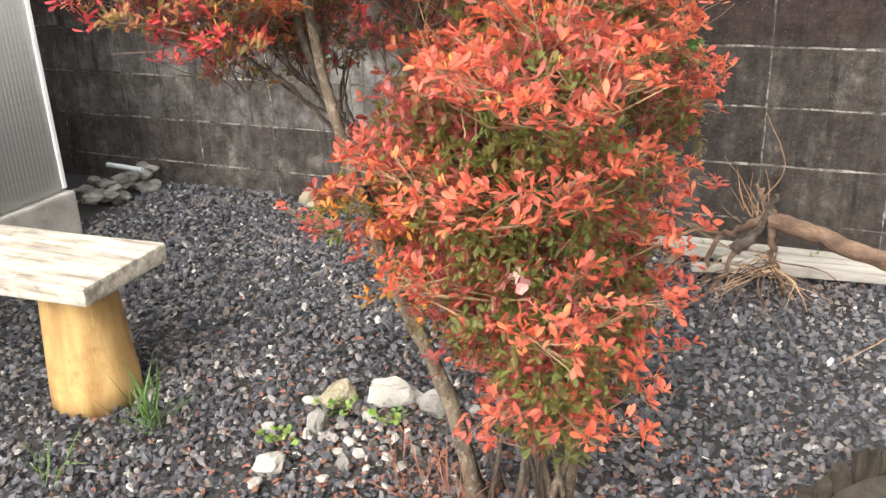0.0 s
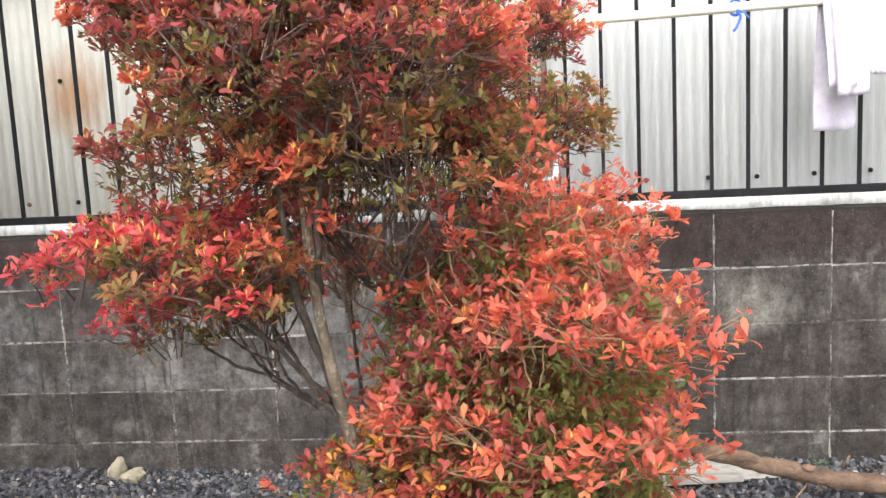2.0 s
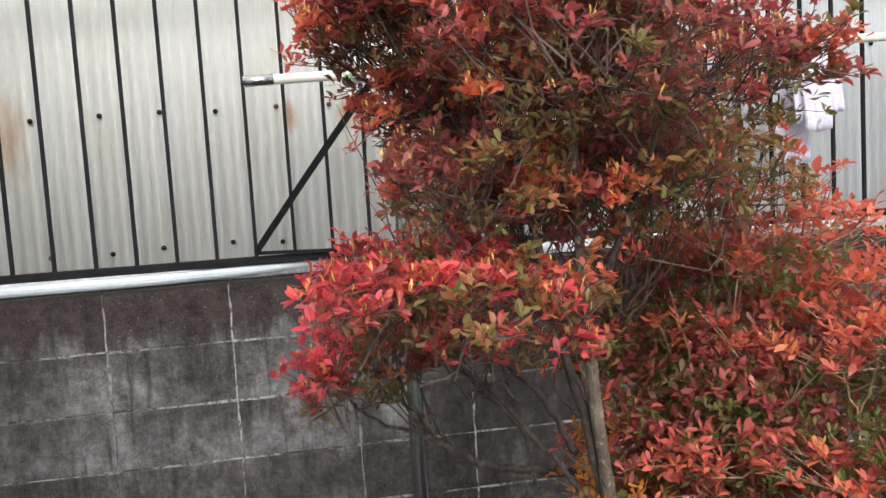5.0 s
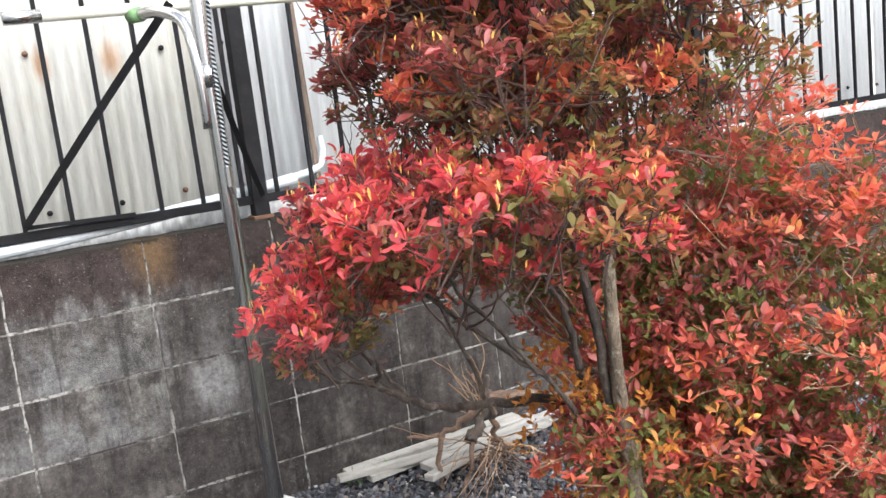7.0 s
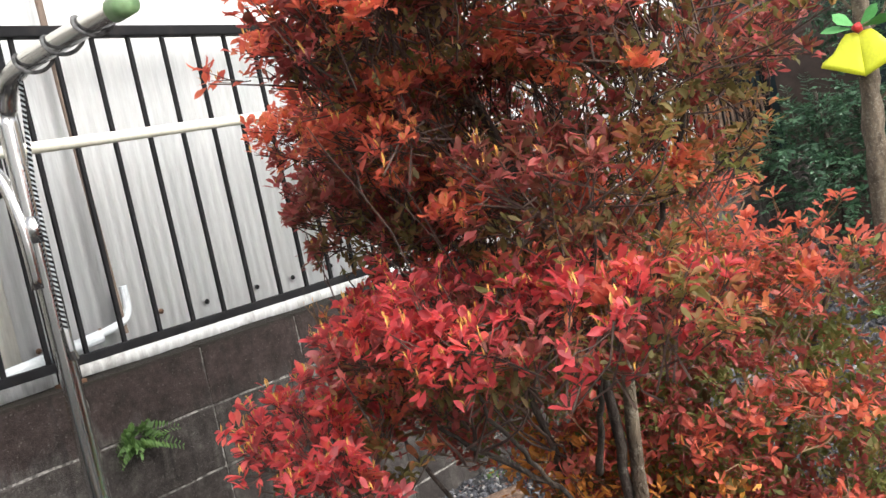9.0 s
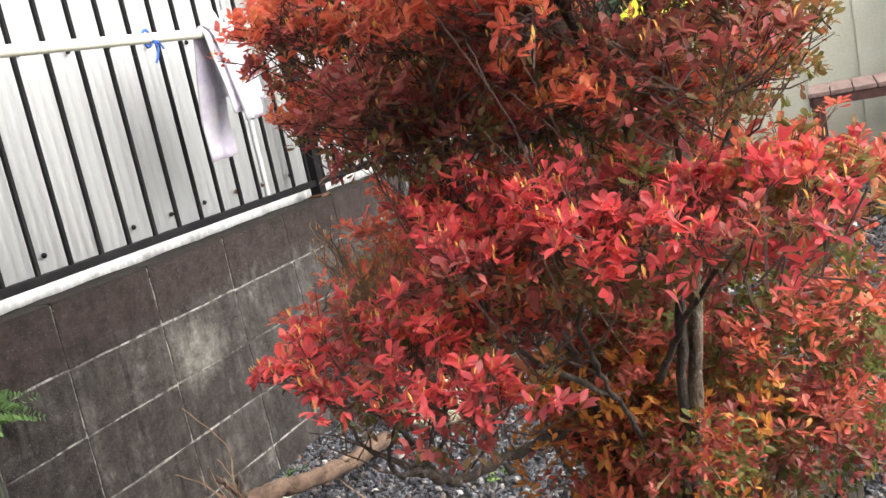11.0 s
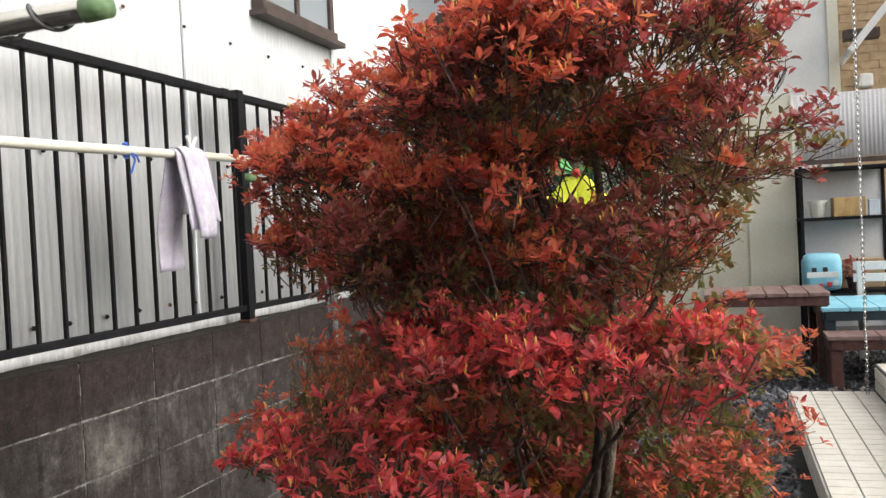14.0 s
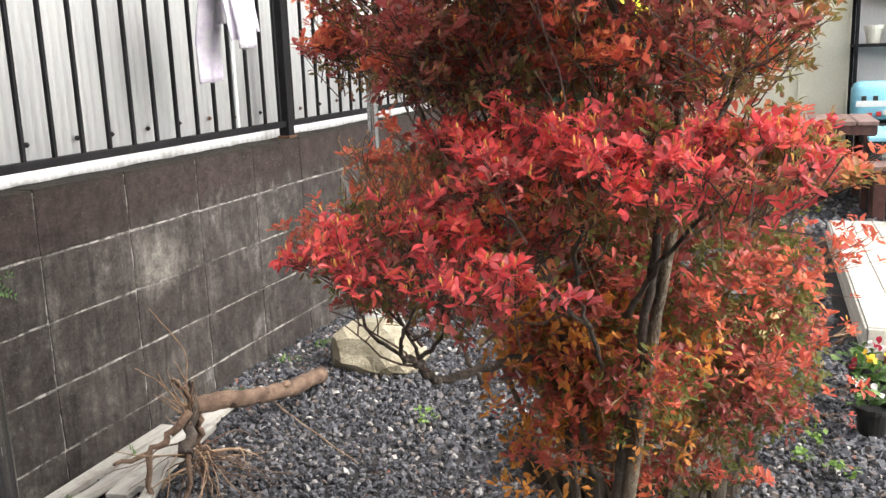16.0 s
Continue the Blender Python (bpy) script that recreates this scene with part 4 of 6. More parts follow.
def add_sprays(shrub, name, pads, rng, material, per_area, label, twig, count=(4, 7), length=(0.017, 0.027), singles=0, buds=0.0, spread=(0.75, 1.4), **how):
    tips, axes, stems, forks = sprays(pads, per_area, rng, **how)
    p, d, ln = whorls(tips, axes, rng, count, length, spread)
    pick = rng.permutation(len(p))
    v, f = leaves_at(p[pick[singles:]], d[pick[singles:]], ln[pick[singles:]], rng)
    tagged(mesh_from(name, v, f, material, shrub, True), label, kind="stuff")
    for k in pick[:singles]:
        v, f = leaves_at(p[k:k + 1], d[k:k + 1], ln[k:k + 1], rng)
        mesh_from("leaf", v, f, material, shrub, True)
    v1, f1 = tubelets(*stems, 0.0016, 0.06, rng)
    v2, f2 = tubelets(*forks, 0.0009, 0.08, rng)
    f2 = [tuple(q + v1.shape[0] * 9 for q in face) for face in f2]
    tagged(mesh_from("twig_mass", np.concatenate([v1, v2]), f1 + f2, twig, shrub), "fine forking twigs that carry the leaf sprays", kind="stuff")
    if buds:
        on = rng.random(len(tips)) < buds
        bp, bd, bl = whorls(tips[on] + np.array([0, 0, 0.004]), axes[on] * 0.4 + np.array([0, 0, 0.8]), rng, (1, 4), (0.008, 0.0155), (0.05, 0.45))
        v, f = leaves_at(bp, bd, bl, rng, 0.5)
        tagged(mesh_from("bud_mass", v, f, M_BUD, shrub), "slim yellow winter buds at the shoot tips", kind="stuff")
    return tips


def add_twigs(shrub, roots, tips, rng, share, radius, seed, material=None, reach=0.3):
    """Thin forking shoots from the limbs towards the tips, joined as one."""
    pick = tips[rng.random(len(tips)) < share]
    R = np.array(roots)
    bm = bmesh.new()
    for t in pick:
        away = ((R - t) ** 2 * np.array([1, 1, 0.5])).sum(1) + np.where(R[:, 2] > t[2] - 0.02, 0.3, 0)
        a = R[np.argsort(away)[rng.integers(0, 4)]]
        if np.linalg.norm(t - a) > reach:
            a = t + (a - t) * reach / np.linalg.norm(t - a)
        e = a + (t - a) * 0.95
        mid = a * 0.5 + e * 0.5 + rng.normal(0, 0.02, 3) + np.array([0, 0, -0.02])
        add_tube(bm, wander([a, mid, e], 3, 0.004, seed + len(bm.verts)), [radius * q for q in (1, 0.85, 0.7, 0.6, 0.5, 0.4, 0.3)], 4, False)
        side = mid + (e - mid) * 0.3
        e2 = side + (e - side) * 0.7 + rng.normal(0, 0.025, 3) + np.array([0, 0, 0.015])
        add_tube(bm, wander([side, (side + e2) / 2 + rng.normal(0, 0.006, 3), e2], 2, 0.003, seed + len(bm.verts)), [radius * q for q in (0.6, 0.5, 0.4, 0.35, 0.3)], 4, False)
    ob = part("twig_mass", bm, material or M_TWIG, shrub, "fine dark brown branching twigs")
    tagged(ob, kind="stuff")


def pads_of(rows):
    """Foliage pads as centre, radii and turn."""
    return [((x, y, z), (a, b, c), w) for x, y, z, a, b, c, w in rows]


TALL_PADS = pads_of([(-1.25, -1.49, 0.91, 0.08, 0.23, 0.05, -0.48), (-1.33, -1.6, 0.89, 0.07, 0.07, 0.035, 0), (-1.2, -1.81, 1.05, 0.13, 0.26, 0.05, 0.32), (-1.19, -1.74, 1.075, 0.1, 0.3, 0.035, -0.56), (-1.09, -1.9, 1.03, 0.08, 0.11, 0.045, 0.3)])
TALL_PADS += pads_of([(-1.15, -1.6, 0.98, 0.08, 0.14, 0.05, 0.2), (-0.58, -1.22, 1.23, 0.09, 0.12, 0.05, -0.5), (-0.86, -1.65, 1.19, 0.34, 0.24, 0.07, 1.5), (-0.6, -1.12, 1.21, 0.08, 0.1, 0.05, -0.11), (-1.15, -1.89, 1.21, 0.13, 0.12, 0.06, 0.32), (-0.66, -1.29, 1.23, 0.18, 0.22, 0.07, -0.21), (-1.09, -1.53, 1.23, 0.11, 0.17, 0.1, -0.11), (-0.96, -1.67, 1.32, 0.32, 0.21, 0.06, 0.47), (-0.84, -1.9, 1.34, 0.16, 0.17, 0.09, -0.1), (-0.84, -1.31, 1.35, 0.17, 0.15, 0.1, 0.43)])
TALL_PADS += pads_of([(-1.03, -2, 1.37, 0.17, 0.13, 0.09, -0.3), (-1.2, -1.66, 1.42, 0.11, 0.12, 0.06, -0.05), (-0.6, -1.15, 1.43, 0.08, 0.13, 0.05, -0.15), (-1.08, -1.75, 1.44, 0.27, 0.19, 0.08, -0.14), (-0.81, -1.4, 1.48, 0.08, 0.15, 0.09, -0.25), (-1.07, -1.85, 1.5, 0.25, 0.26, 0.09, 0.47), (-1.04, -1.74, 1.67, 0.18, 0.2, 0.07, 0)])
LOW_PADS = pads_of([(-0.51, -1.67, 0.37, 0.06, 0.14, 0.09, -0.19), (-0.55, -1.79, 0.38, 0.1, 0.2, 0.1, 0.15), (-0.47, -1.73, 0.5, 0.06, 0.2, 0.07, -0.02), (-0.58, -1.68, 0.54, 0.17, 0.22, 0.11, 0.09), (-0.5, -2.01, 0.54, 0.09, 0.08, 0.14, -0.1), (-0.82, -1.7, 0.59, 0.12, 0.14, 0.08, -0.18), (-0.55, -1.58, 0.66, 0.12, 0.19, 0.13, 0.14), (-0.57, -1.92, 0.68, 0.13, 0.15, 0.15, 0.09), (-0.53, -1.07, 0.72, 0.06, 0.12, 0.08, -0.27)])
AMBER_PADS = pads_of([(-0.85, -1.56, 0.61, 0.12, 0.06, 0.12, -0.44), (-0.8, -1.56, 0.42, 0.11, 0.09, 0.1, 0), (-0.87, -1.77, 0.7, 0.11, 0.17, 0.05, 0.07), (-0.86, -1.6, 0.71, 0.09, 0.13, 0.09, 0), (-0.82, -1.72, 0.55, 0.12, 0.14, 0.08, -0.18), (-0.88, -1.64, 0.76, 0.05, 0.11, 0.07, 0.1)])
LOW_PADS += pads_of([(-0.55, -1.25, 0.73, 0.13, 0.14, 0.11, -1.27), (-0.66, -1.83, 0.81, 0.28, 0.17, 0.15, -0.59), (-0.69, -1.18, 0.83, 0.13, 0.12, 0.05, 0.19), (-0.56, -1.17, 0.86, 0.1, 0.13, 0.1, -0.1), (-0.71, -1.52, 0.94, 0.24, 0.24, 0.12, 0.77), (-0.53, -1.92, 0.94, 0.16, 0.11, 0.09, -1.26), (-0.59, -1.36, 0.98, 0.16, 0.14, 0.08, -1.36), (-0.65, -1.7, 1.05, 0.17, 0.15, 0.09, 0.94), (-0.95, -1.79, 0.68, 0.08, 0.1, 0.06, 0.2), (-0.61, -1.98, 0.79, 0.11, 0.09, 0.09, 0.0), (-0.59, -1.99, 0.62, 0.1, 0.09, 0.1, 0.0)])
INNER_PADS = pads_of([(-0.74, -1.74, 0.88, 0.12, 0.25, 0.11, 0.0), (-0.77, -1.68, 0.7, 0.1, 0.22, 0.12, 0.0), (-0.68, -1.84, 0.55, 0.12, 0.16, 0.14, 0.0)])
LOW_CENTRES = {c for c, r, w in LOW_PADS}


def build_tall_shrub():
    rng = np.random.default_rng(21)
    s = thing("tall_shrub", "tall multi-stemmed shrub with tiers of dark red autumn leaves", "shrub")
    limbs = [
        ("trunk", [(-0.755, -1.69, -0.05), (-0.812, -1.716, 0.267), (-0.9, -1.757, 0.533), (-0.957, -1.797, 0.8), (-0.986, -1.83, 1.067), (-0.99, -1.8, 1.5)], 0.0185, 0.006, M_BARK, 0.0015),
        ("trunk", [(-0.755, -1.655, -0.05), (-0.825, -1.69, 0.267), (-0.905, -1.738, 0.533), (-0.965, -1.78, 0.8), (-1.03, -1.8, 1.067), (-1.06, -1.68, 1.45)], 0.0125, 0.005, M_BARK_DARK, 0.003),
        ("limb", [(-0.79, -1.63, 0.34), (-0.83, -1.61, 0.58), (-0.896, -1.565, 0.682), (-0.97, -1.5, 0.684), (-1.05, -1.455, 0.686), (-1.11, -1.45, 0.715), (-1.174, -1.453, 0.761)], 0.0095, 0.006, M_BARK_DARK, 0.003),
        ("limb", [(-1.174, -1.453, 0.761), (-1.25, -1.46, 0.79), (-1.3, -1.48, 0.84), (-1.32, -1.51, 0.89)], 0.0045, 0.002, M_BARK_DARK, 0.003),
        ("limb", [(-1.12, -1.45, 0.725), (-1.16, -1.44, 0.79), (-1.18, -1.41, 0.87)], 0.004, 0.002, M_BARK_DARK, 0.003),
        ("limb", [(-1.174, -1.453, 0.761), (-1.19, -1.5, 0.81), (-1.23, -1.52, 0.9)], 0.004, 0.002, M_BARK_DARK, 0.003),
        ("limb", [(-1.16, -1.453, 0.755), (-1.2, -1.4, 0.8), (-1.2, -1.35, 0.88)], 0.004, 0.002, M_BARK_DARK, 0.003),
        ("limb", [(-0.92, -1.72, 0.62), (-0.98, -1.7, 0.74), (-1.058, -1.689, 0.842), (-1.15, -1.7, 0.95), (-1.22, -1.75, 1.03)], 0.005, 0.002, M_BARK_DARK, 0.003),
        ("limb", [(-1.02, -1.695, 0.79), (-1.1, -1.62, 0.88), (-1.2, -1.58, 0.98)], 0.005, 0.002, M_BARK_DARK, 0.003),
        ("limb", [(-0.985, -1.75, 0.8), (-1.06, -1.82, 0.92), (-1.16, -1.9, 1.02)], 0.006, 0.002, M_BARK_DARK, 0.003),
        ("limb", [(-0.87, -1.68, 0.45), (-0.885, -1.62, 0.72), (-0.878, -1.584, 0.92), (-0.86, -1.66, 1.02), (-0.84, -1.72, 1.08), (-0.84, -1.74, 1.3)], 0.007, 0.0025, M_BARK_DARK, 0.004),
        ("limb", [(-0.88, -1.59, 0.88), (-0.8, -1.5, 1.0), (-0.7, -1.35, 1.12), (-0.6, -1.22, 1.22)], 0.005, 0.0025, M_BARK_DARK, 0.004),
        ("limb", [(-0.878, -1.584, 0.92), (-0.93, -1.56, 0.96), (-0.97, -1.548, 1.0), (-1.0, -1.5, 1.2)], 0.006, 0.002, M_BARK_DARK, 0.004),
        ("limb", [(-0.74, -1.35, 1.05), (-0.75, -1.28, 1.2), (-0.76, -1.22, 1.36)], 0.005, 0.002, M_BARK_DARK, 0.004),
        ("limb", [(-0.975, -1.82, 1.0), (-0.95, -1.9, 1.15), (-0.9, -1.96, 1.32)], 0.006, 0.002, M_BARK_DARK, 0.004)]
    roots = []
    for k, (name, pts, r0, r1, m, wob) in enumerate(limbs):
        part(name, tapered(pts, r0, r1, 7, wob, 30 + k), m, s, "lichened grey bark trunk" if k == 0 else "", True)
        line = wander(pts, 6, 0, 1)
        roots += [tuple(q) for q in line if q.z > 0.6]
    rnd = random.Random(77)
    bm = bmesh.new()
    for k in range(64):
        base = Vector(rnd.choice([(-0.88, -1.6, 0.9), (-0.86, -1.66, 1.0), (-0.8, -1.5, 1.0), (-0.93, -1.56, 0.96), (-0.72, -1.38, 1.1), (-0.9, -1.62, 0.78), (-0.97, -1.55, 1.0), (-1.1, -1.62, 0.88), (-1.17, -1.45, 0.77)]))
        base += Vector((rnd.uniform(-0.02, 0.02), rnd.uniform(-0.02, 0.02), rnd.uniform(-0.03, 0.03)))
        e = base + Vector((rnd.uniform(-0.13, 0.12), rnd.uniform(-0.12, 0.14), rnd.uniform(0.1, 0.26)))
        m = base.lerp(e, 0.5) + Vector((rnd.uniform(-0.03, 0.03), rnd.uniform(-0.03, 0.03), -0.02))
        add_tube(bm, wander([base, m, e], 3, 0.004, 900 + k), [0.0028 * q for q in (1, 0.85, 0.7, 0.6, 0.5, 0.4, 0.3)], 5, False)
        for j in range(2):
            s0 = m.lerp(e, rnd.uniform(0.1, 0.8))
            e2 = s0 + Vector((rnd.uniform(-0.06, 0.06), rnd.uniform(-0.06, 0.06), rnd.uniform(0.02, 0.1)))
            add_tube(bm, wander([s0, s0.lerp(e2, 0.5), e2], 2, 0.003, 1200 + 2 * k + j), [0.0014 * q for q in (1, 0.85, 0.7, 0.5, 0.4)], 4, False)
    tagged(part("twig_mass", bm, M_TWIG, s, "bare forking twigs below the crown"), kind="stuff")
    # a leafless spray beside the crown
    bare = [(-0.985, -1.5, 0.66), (-1.0, -1.43, 0.8), (-1.02, -1.37, 0.92), (-1.03, -1.335, 0.99)]
    part("limb", tapered(bare, 0.0045, 0.002, 6, 0.003, 48), M_BARK_DARK, s, "", True)
    bm, ends = bmesh.new(), []
    for k in range(44):
        base = Vector(bare[1]).lerp(Vector(bare[3]), rnd.uniform(0.35, 1.0))
        e = base + Vector((rnd.uniform(-0.09, 0.07), rnd.uniform(-0.08, 0.1), rnd.uniform(0.03, 0.13)))
        m = base.lerp(e, 0.55) + Vector((rnd.uniform(-0.015, 0.015), rnd.uniform(-0.015, 0.015), -0.012))
        add_tube(bm, wander([base, m, e], 3, 0.004, 1500 + k), [0.002 * q for q in (1, 0.85, 0.7, 0.6, 0.5, 0.45, 0.4)], 5, False)
        ends.append(tuple(e))
        for j in range(3):
            s0 = m.lerp(e, rnd.uniform(0.0, 0.8))
            e2 = s0 + Vector((rnd.uniform(-0.03, 0.03), rnd.uniform(-0.03, 0.03), rnd.uniform(0.015, 0.05)))
            add_tube(bm, wander([s0, s0.lerp(e2, 0.5), e2], 2, 0.002, 1600 + 3 * k + j), [0.0012 * q for q in (1, 0.9, 0.8, 0.7, 0.6)], 4, False)
            ends.append(tuple(e2))
    tagged(part("twig_mass", bm, M_TWIG_PALE, s, "pale leafless twigs beside the crown"), kind="stuff")
    ends = np.array(ends)
    up = rng.normal(0, 0.3, ends.shape) + np.array([0, 0, 1.0])
    p, d, ln = whorls(ends, up, rng, (1, 3), (0.007, 0.012), (0.0, 0.4))
    v, f = leaves_at(p, d, ln, rng, 0.45)
    tagged(mesh_from("bud_mass", v, f, M_BUD, s), "ochre buds on the leafless twigs", kind="stuff")
    p, d, ln = whorls(ends[::9], up[::9], rng, (3, 5), (0.012, 0.02), (0.5, 1.3))
    v, f = leaves_at(p, d, ln, rng)
    tagged(mesh_from("red_leaves", v, f, M_L_RED, s), "few red leaves left on the twigs", kind="stuff")
    skirt = TALL_PADS[:5]
    high = TALL_PADS[5:]
    tips = add_sprays(s, "outer_leaves", high, rng, M_L_MAROON, 440, "maroon and dark red outer leaves", M_TWIG, (4, 7), (0.0145, 0.023), 0, 0.3, lo=0.66, hi=0.98, below=0.2, thin=0.95, tiers=-0.35, reach=(0.02, 0.06))
    add_foliage(s, "under_leaves", high, rng, M_L_GREEN, 380, "olive leaves on the undersides of the tiers", (4, 7), (0.012, 0.019), 0.7, 1.0, 0, -1, thin=0.6)
    add_sprays(s, "bright_leaves", high, rng, M_L_RED, 430, "bright red leaves at the shoot tips", M_TWIG, (5, 8), (0.0145, 0.023), 70, 0.8, lo=0.86, hi=1.04, below=0.03, thin=0.95, tiers=-0.02, reach=(0.02, 0.065), seed=3.0)
    add_sprays(s, "skirt_leaves", skirt, rng, M_L_PINK, 520, "pinkish red leaves of the lowest tiers", M_TWIG, (4, 7), (0.0155, 0.025), 120, 0.75, lo=0.78, hi=1.08, below=0.1, thin=0.85, tiers=-0.5, reach=(0.025, 0.06))
    add_sprays(s, "coral_leaves", skirt, rng, M_L_ORANGE, 100, "coral leaves on the open side of the lowest tiers", M_TWIG, (4, 7), (0.0145, 0.023), 0, 0.3, lo=0.78, hi=1.06, below=0.1, thin=-1.0, tiers=-0.5, reach=(0.025, 0.06))
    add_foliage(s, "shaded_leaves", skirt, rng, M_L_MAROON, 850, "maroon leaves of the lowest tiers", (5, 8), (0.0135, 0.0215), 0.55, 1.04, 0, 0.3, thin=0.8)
    add_foliage(s, "under_leaves", skirt, rng, M_L_GREEN, 450, "olive leaves under the lowest tiers", (4, 7), (0.012, 0.019), 0.7, 1.0, 0, -1, thin=0.5)
    add_sprays(s, "turning_leaves", high, rng, M_L_TURNING, 300, "olive leaves turning orange on the side towards the low shrub", M_TWIG, (4, 7), (0.0145, 0.023), lo=0.7, hi=1.04, below=0.25, thin=-1.0, tiers=-0.35, reach=(0.02, 0.07))
    add_foliage(s, "shaded_green_leaves", high, rng, M_L_OLIVE, 420, "green leaves on the side over the low shrub", (3, 6), (0.012, 0.019), 0.55, 1.06, 0, 0.35, thin=-1.0)
    add_sprays(s, "turning_leaves", skirt, rng, M_L_TURNING, 190, "olive leaves turning orange on the lowest tiers", M_TWIG, (4, 7), (0.0145, 0.023), lo=0.7, hi=1.04, below=0.25, thin=-1.0, tiers=-0.5, reach=(0.02, 0.06))
    fp, fd = filling(high, 9000, rng, 0.75)
    p, d, ln = whorls(fp, fd, rng, (3, 6), (0.011, 0.018))
    v, f = leaves_at(p, d, ln, rng)
    tagged(mesh_from("inner_leaves", v, f, M_L_GREEN, s, True), "olive and brownish inner leaves", kind="stuff")
    add_twigs(s, roots, tips, rng, 0.02, 0.002, 60)
    return s


def build_low_shrub():
    rng = np.random.default_rng(22)
    s = thing("low_shrub", "dense low shrub with coral red leaves and green inside", "shrub")
    rnd = random.Random(4)
    roots = []
    for k in range(14):
        a = rnd.uniform(0, 6.28)
        base = (-0.66 + 0.09 * math.cos(a), -1.68 + 0.09 * math.sin(a), -0.04)
        c, r, w = [q for q in LOW_PADS if -2.0 < q[0][1] < -1.3 and q[0][0] > -0.9][k % 12]
        top = [c[j] + rnd.uniform(-0.5, 0.5) * r[j] for j in range(3)]
        mid = [base[j] * 0.55 + top[j] * 0.45 + rnd.uniform(-0.03, 0.03) for j in range(3)]
        pts = [base, mid, top]
        part("stem", tapered(pts, rnd.uniform(0.006, 0.011), 0.0025, 6, 0.005, 90 + k, 7), M_BARK_DARK if k % 2 else M_BARK, s, "", True)
        roots += [tuple(q) for q in wander(pts, 6, 0, 1) if q.z > 0.12]
    t1 = add_sprays(s, "outer_leaves", LOW_PADS, rng, M_L_ORANGE, 240, "coral outer leaves", M_TWIG_PALE, (4, 7), (0.0145, 0.026), 150, 0.12, lo=0.8, hi=1.14, below=0.3, thin=-1.0, stepped=True, tiers=0.12, reach=(0.03, 0.1), many=(4, 8), level=0.3)
    add_sprays(s, "scarlet_leaves", LOW_PADS, rng, M_L_RED, 320, "scarlet outer leaves", M_TWIG_PALE, (4, 7), (0.0145, 0.026), 0, 0.12, lo=0.8, hi=1.1, below=0.3, thin=0.85, stepped=True, tiers=0.06, reach=(0.03, 0.09), many=(4, 8), level=0.3)
    t2 = add_sprays(s, "red_leaves", LOW_PADS, rng, M_L_CRIMSON, 230, "crimson leaves among the coral ones", M_TWIG_PALE, (4, 7), (0.0145, 0.026), 0, 0.1, lo=0.72, hi=1.0, below=0.35, thin=0.9, stepped=True, tiers=-0.12, reach=(0.03, 0.08), many=(4, 7), level=0.3)
    add_foliage(s, "dark_leaves", LOW_PADS, rng, M_L_MAROON, 950, "maroon shaded leaves", (4, 7), (0.014, 0.023), 0.66, 0.92, 0, 0.5, thin=0.95)
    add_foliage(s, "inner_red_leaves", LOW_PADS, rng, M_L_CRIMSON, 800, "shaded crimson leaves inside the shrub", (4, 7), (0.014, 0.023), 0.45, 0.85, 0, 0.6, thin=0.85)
    add_foliage(s, "green_leaves", LOW_PADS, rng, M_L_OLIVE, 1350, "still green leaves between the red tiers", (4, 7), (0.013, 0.021), 0.62, 1.0, 0, 0.5, between=True)
    add_foliage(s, "under_leaves", LOW_PADS, rng, M_L_OLIVE, 280, "green leaves on the undersides", (4, 7), (0.013, 0.021), 0.75, 1.0, 0, -1, between=True)
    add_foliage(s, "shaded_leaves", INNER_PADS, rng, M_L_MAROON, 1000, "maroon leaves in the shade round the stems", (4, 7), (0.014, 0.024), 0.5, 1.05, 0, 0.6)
    add_foliage(s, "shaded_green_leaves", INNER_PADS, rng, M_L_GREEN, 800, "olive leaves in the shade round the stems", (4, 7), (0.013, 0.022), 0.4, 1.0, 0, 0.7)
    fp, fd = filling(LOW_PADS, 13000, rng)
    p, d, ln = whorls(fp, fd, rng, (3, 6), (0.013, 0.021))
    v, f = leaves_at(p, d, ln, rng)
    tagged(mesh_from("inner_leaves", v, f, M_L_OLIVE, s, True), "green and brown inner leaves", kind="stuff")
    add_foliage(s, "amber_leaves", AMBER_PADS, rng, M_L_AMBER, 1000, "amber and yellowing lower leaves", (3, 6), (0.0155, 0.0255), 0.7, 1.08)
    t5 = add_sprays(s, "lower_leaves", AMBER_PADS, rng, M_L_CRIMSON, 45, "crimson lower leaves", M_TWIG_PALE, (4, 7), (0.0155, 0.0255), lo=0.8, hi=1.08, tiers=-0.2, below=0.3, level=0.4)
    add_twigs(s, roots, np.concatenate([t1, t2, t5]), rng, 0.06, 0.0019, 61, M_TWIG_PALE)
    # long bare shoots that stand above the crown
    for k in range(16):
        c, r, w = rnd.choice([q for q in LOW_PADS if q[0][2] > 0.7])
        b = Vector(c) + Vector((rnd.uniform(-0.5, 0.5) * r[0], rnd.uniform(-0.5, 0.5) * r[1], r[2] * 0.5))
        e = b + Vector((rnd.uniform(-0.03, 0.05), rnd.uniform(-0.04, 0.05), rnd.uniform(0.1, 0.17)))
        part("shoot", tapered([b, b.lerp(e, 0.5) + Vector((0.006, 0.004, 0)), e], 0.002, 0.0009, 4, 0.003, 500 + k, 5), M_TWIG_PALE, s, "pale bare shoot")
    # one withered pale pink blossom caught in the leaves
    bm = bmesh.new()
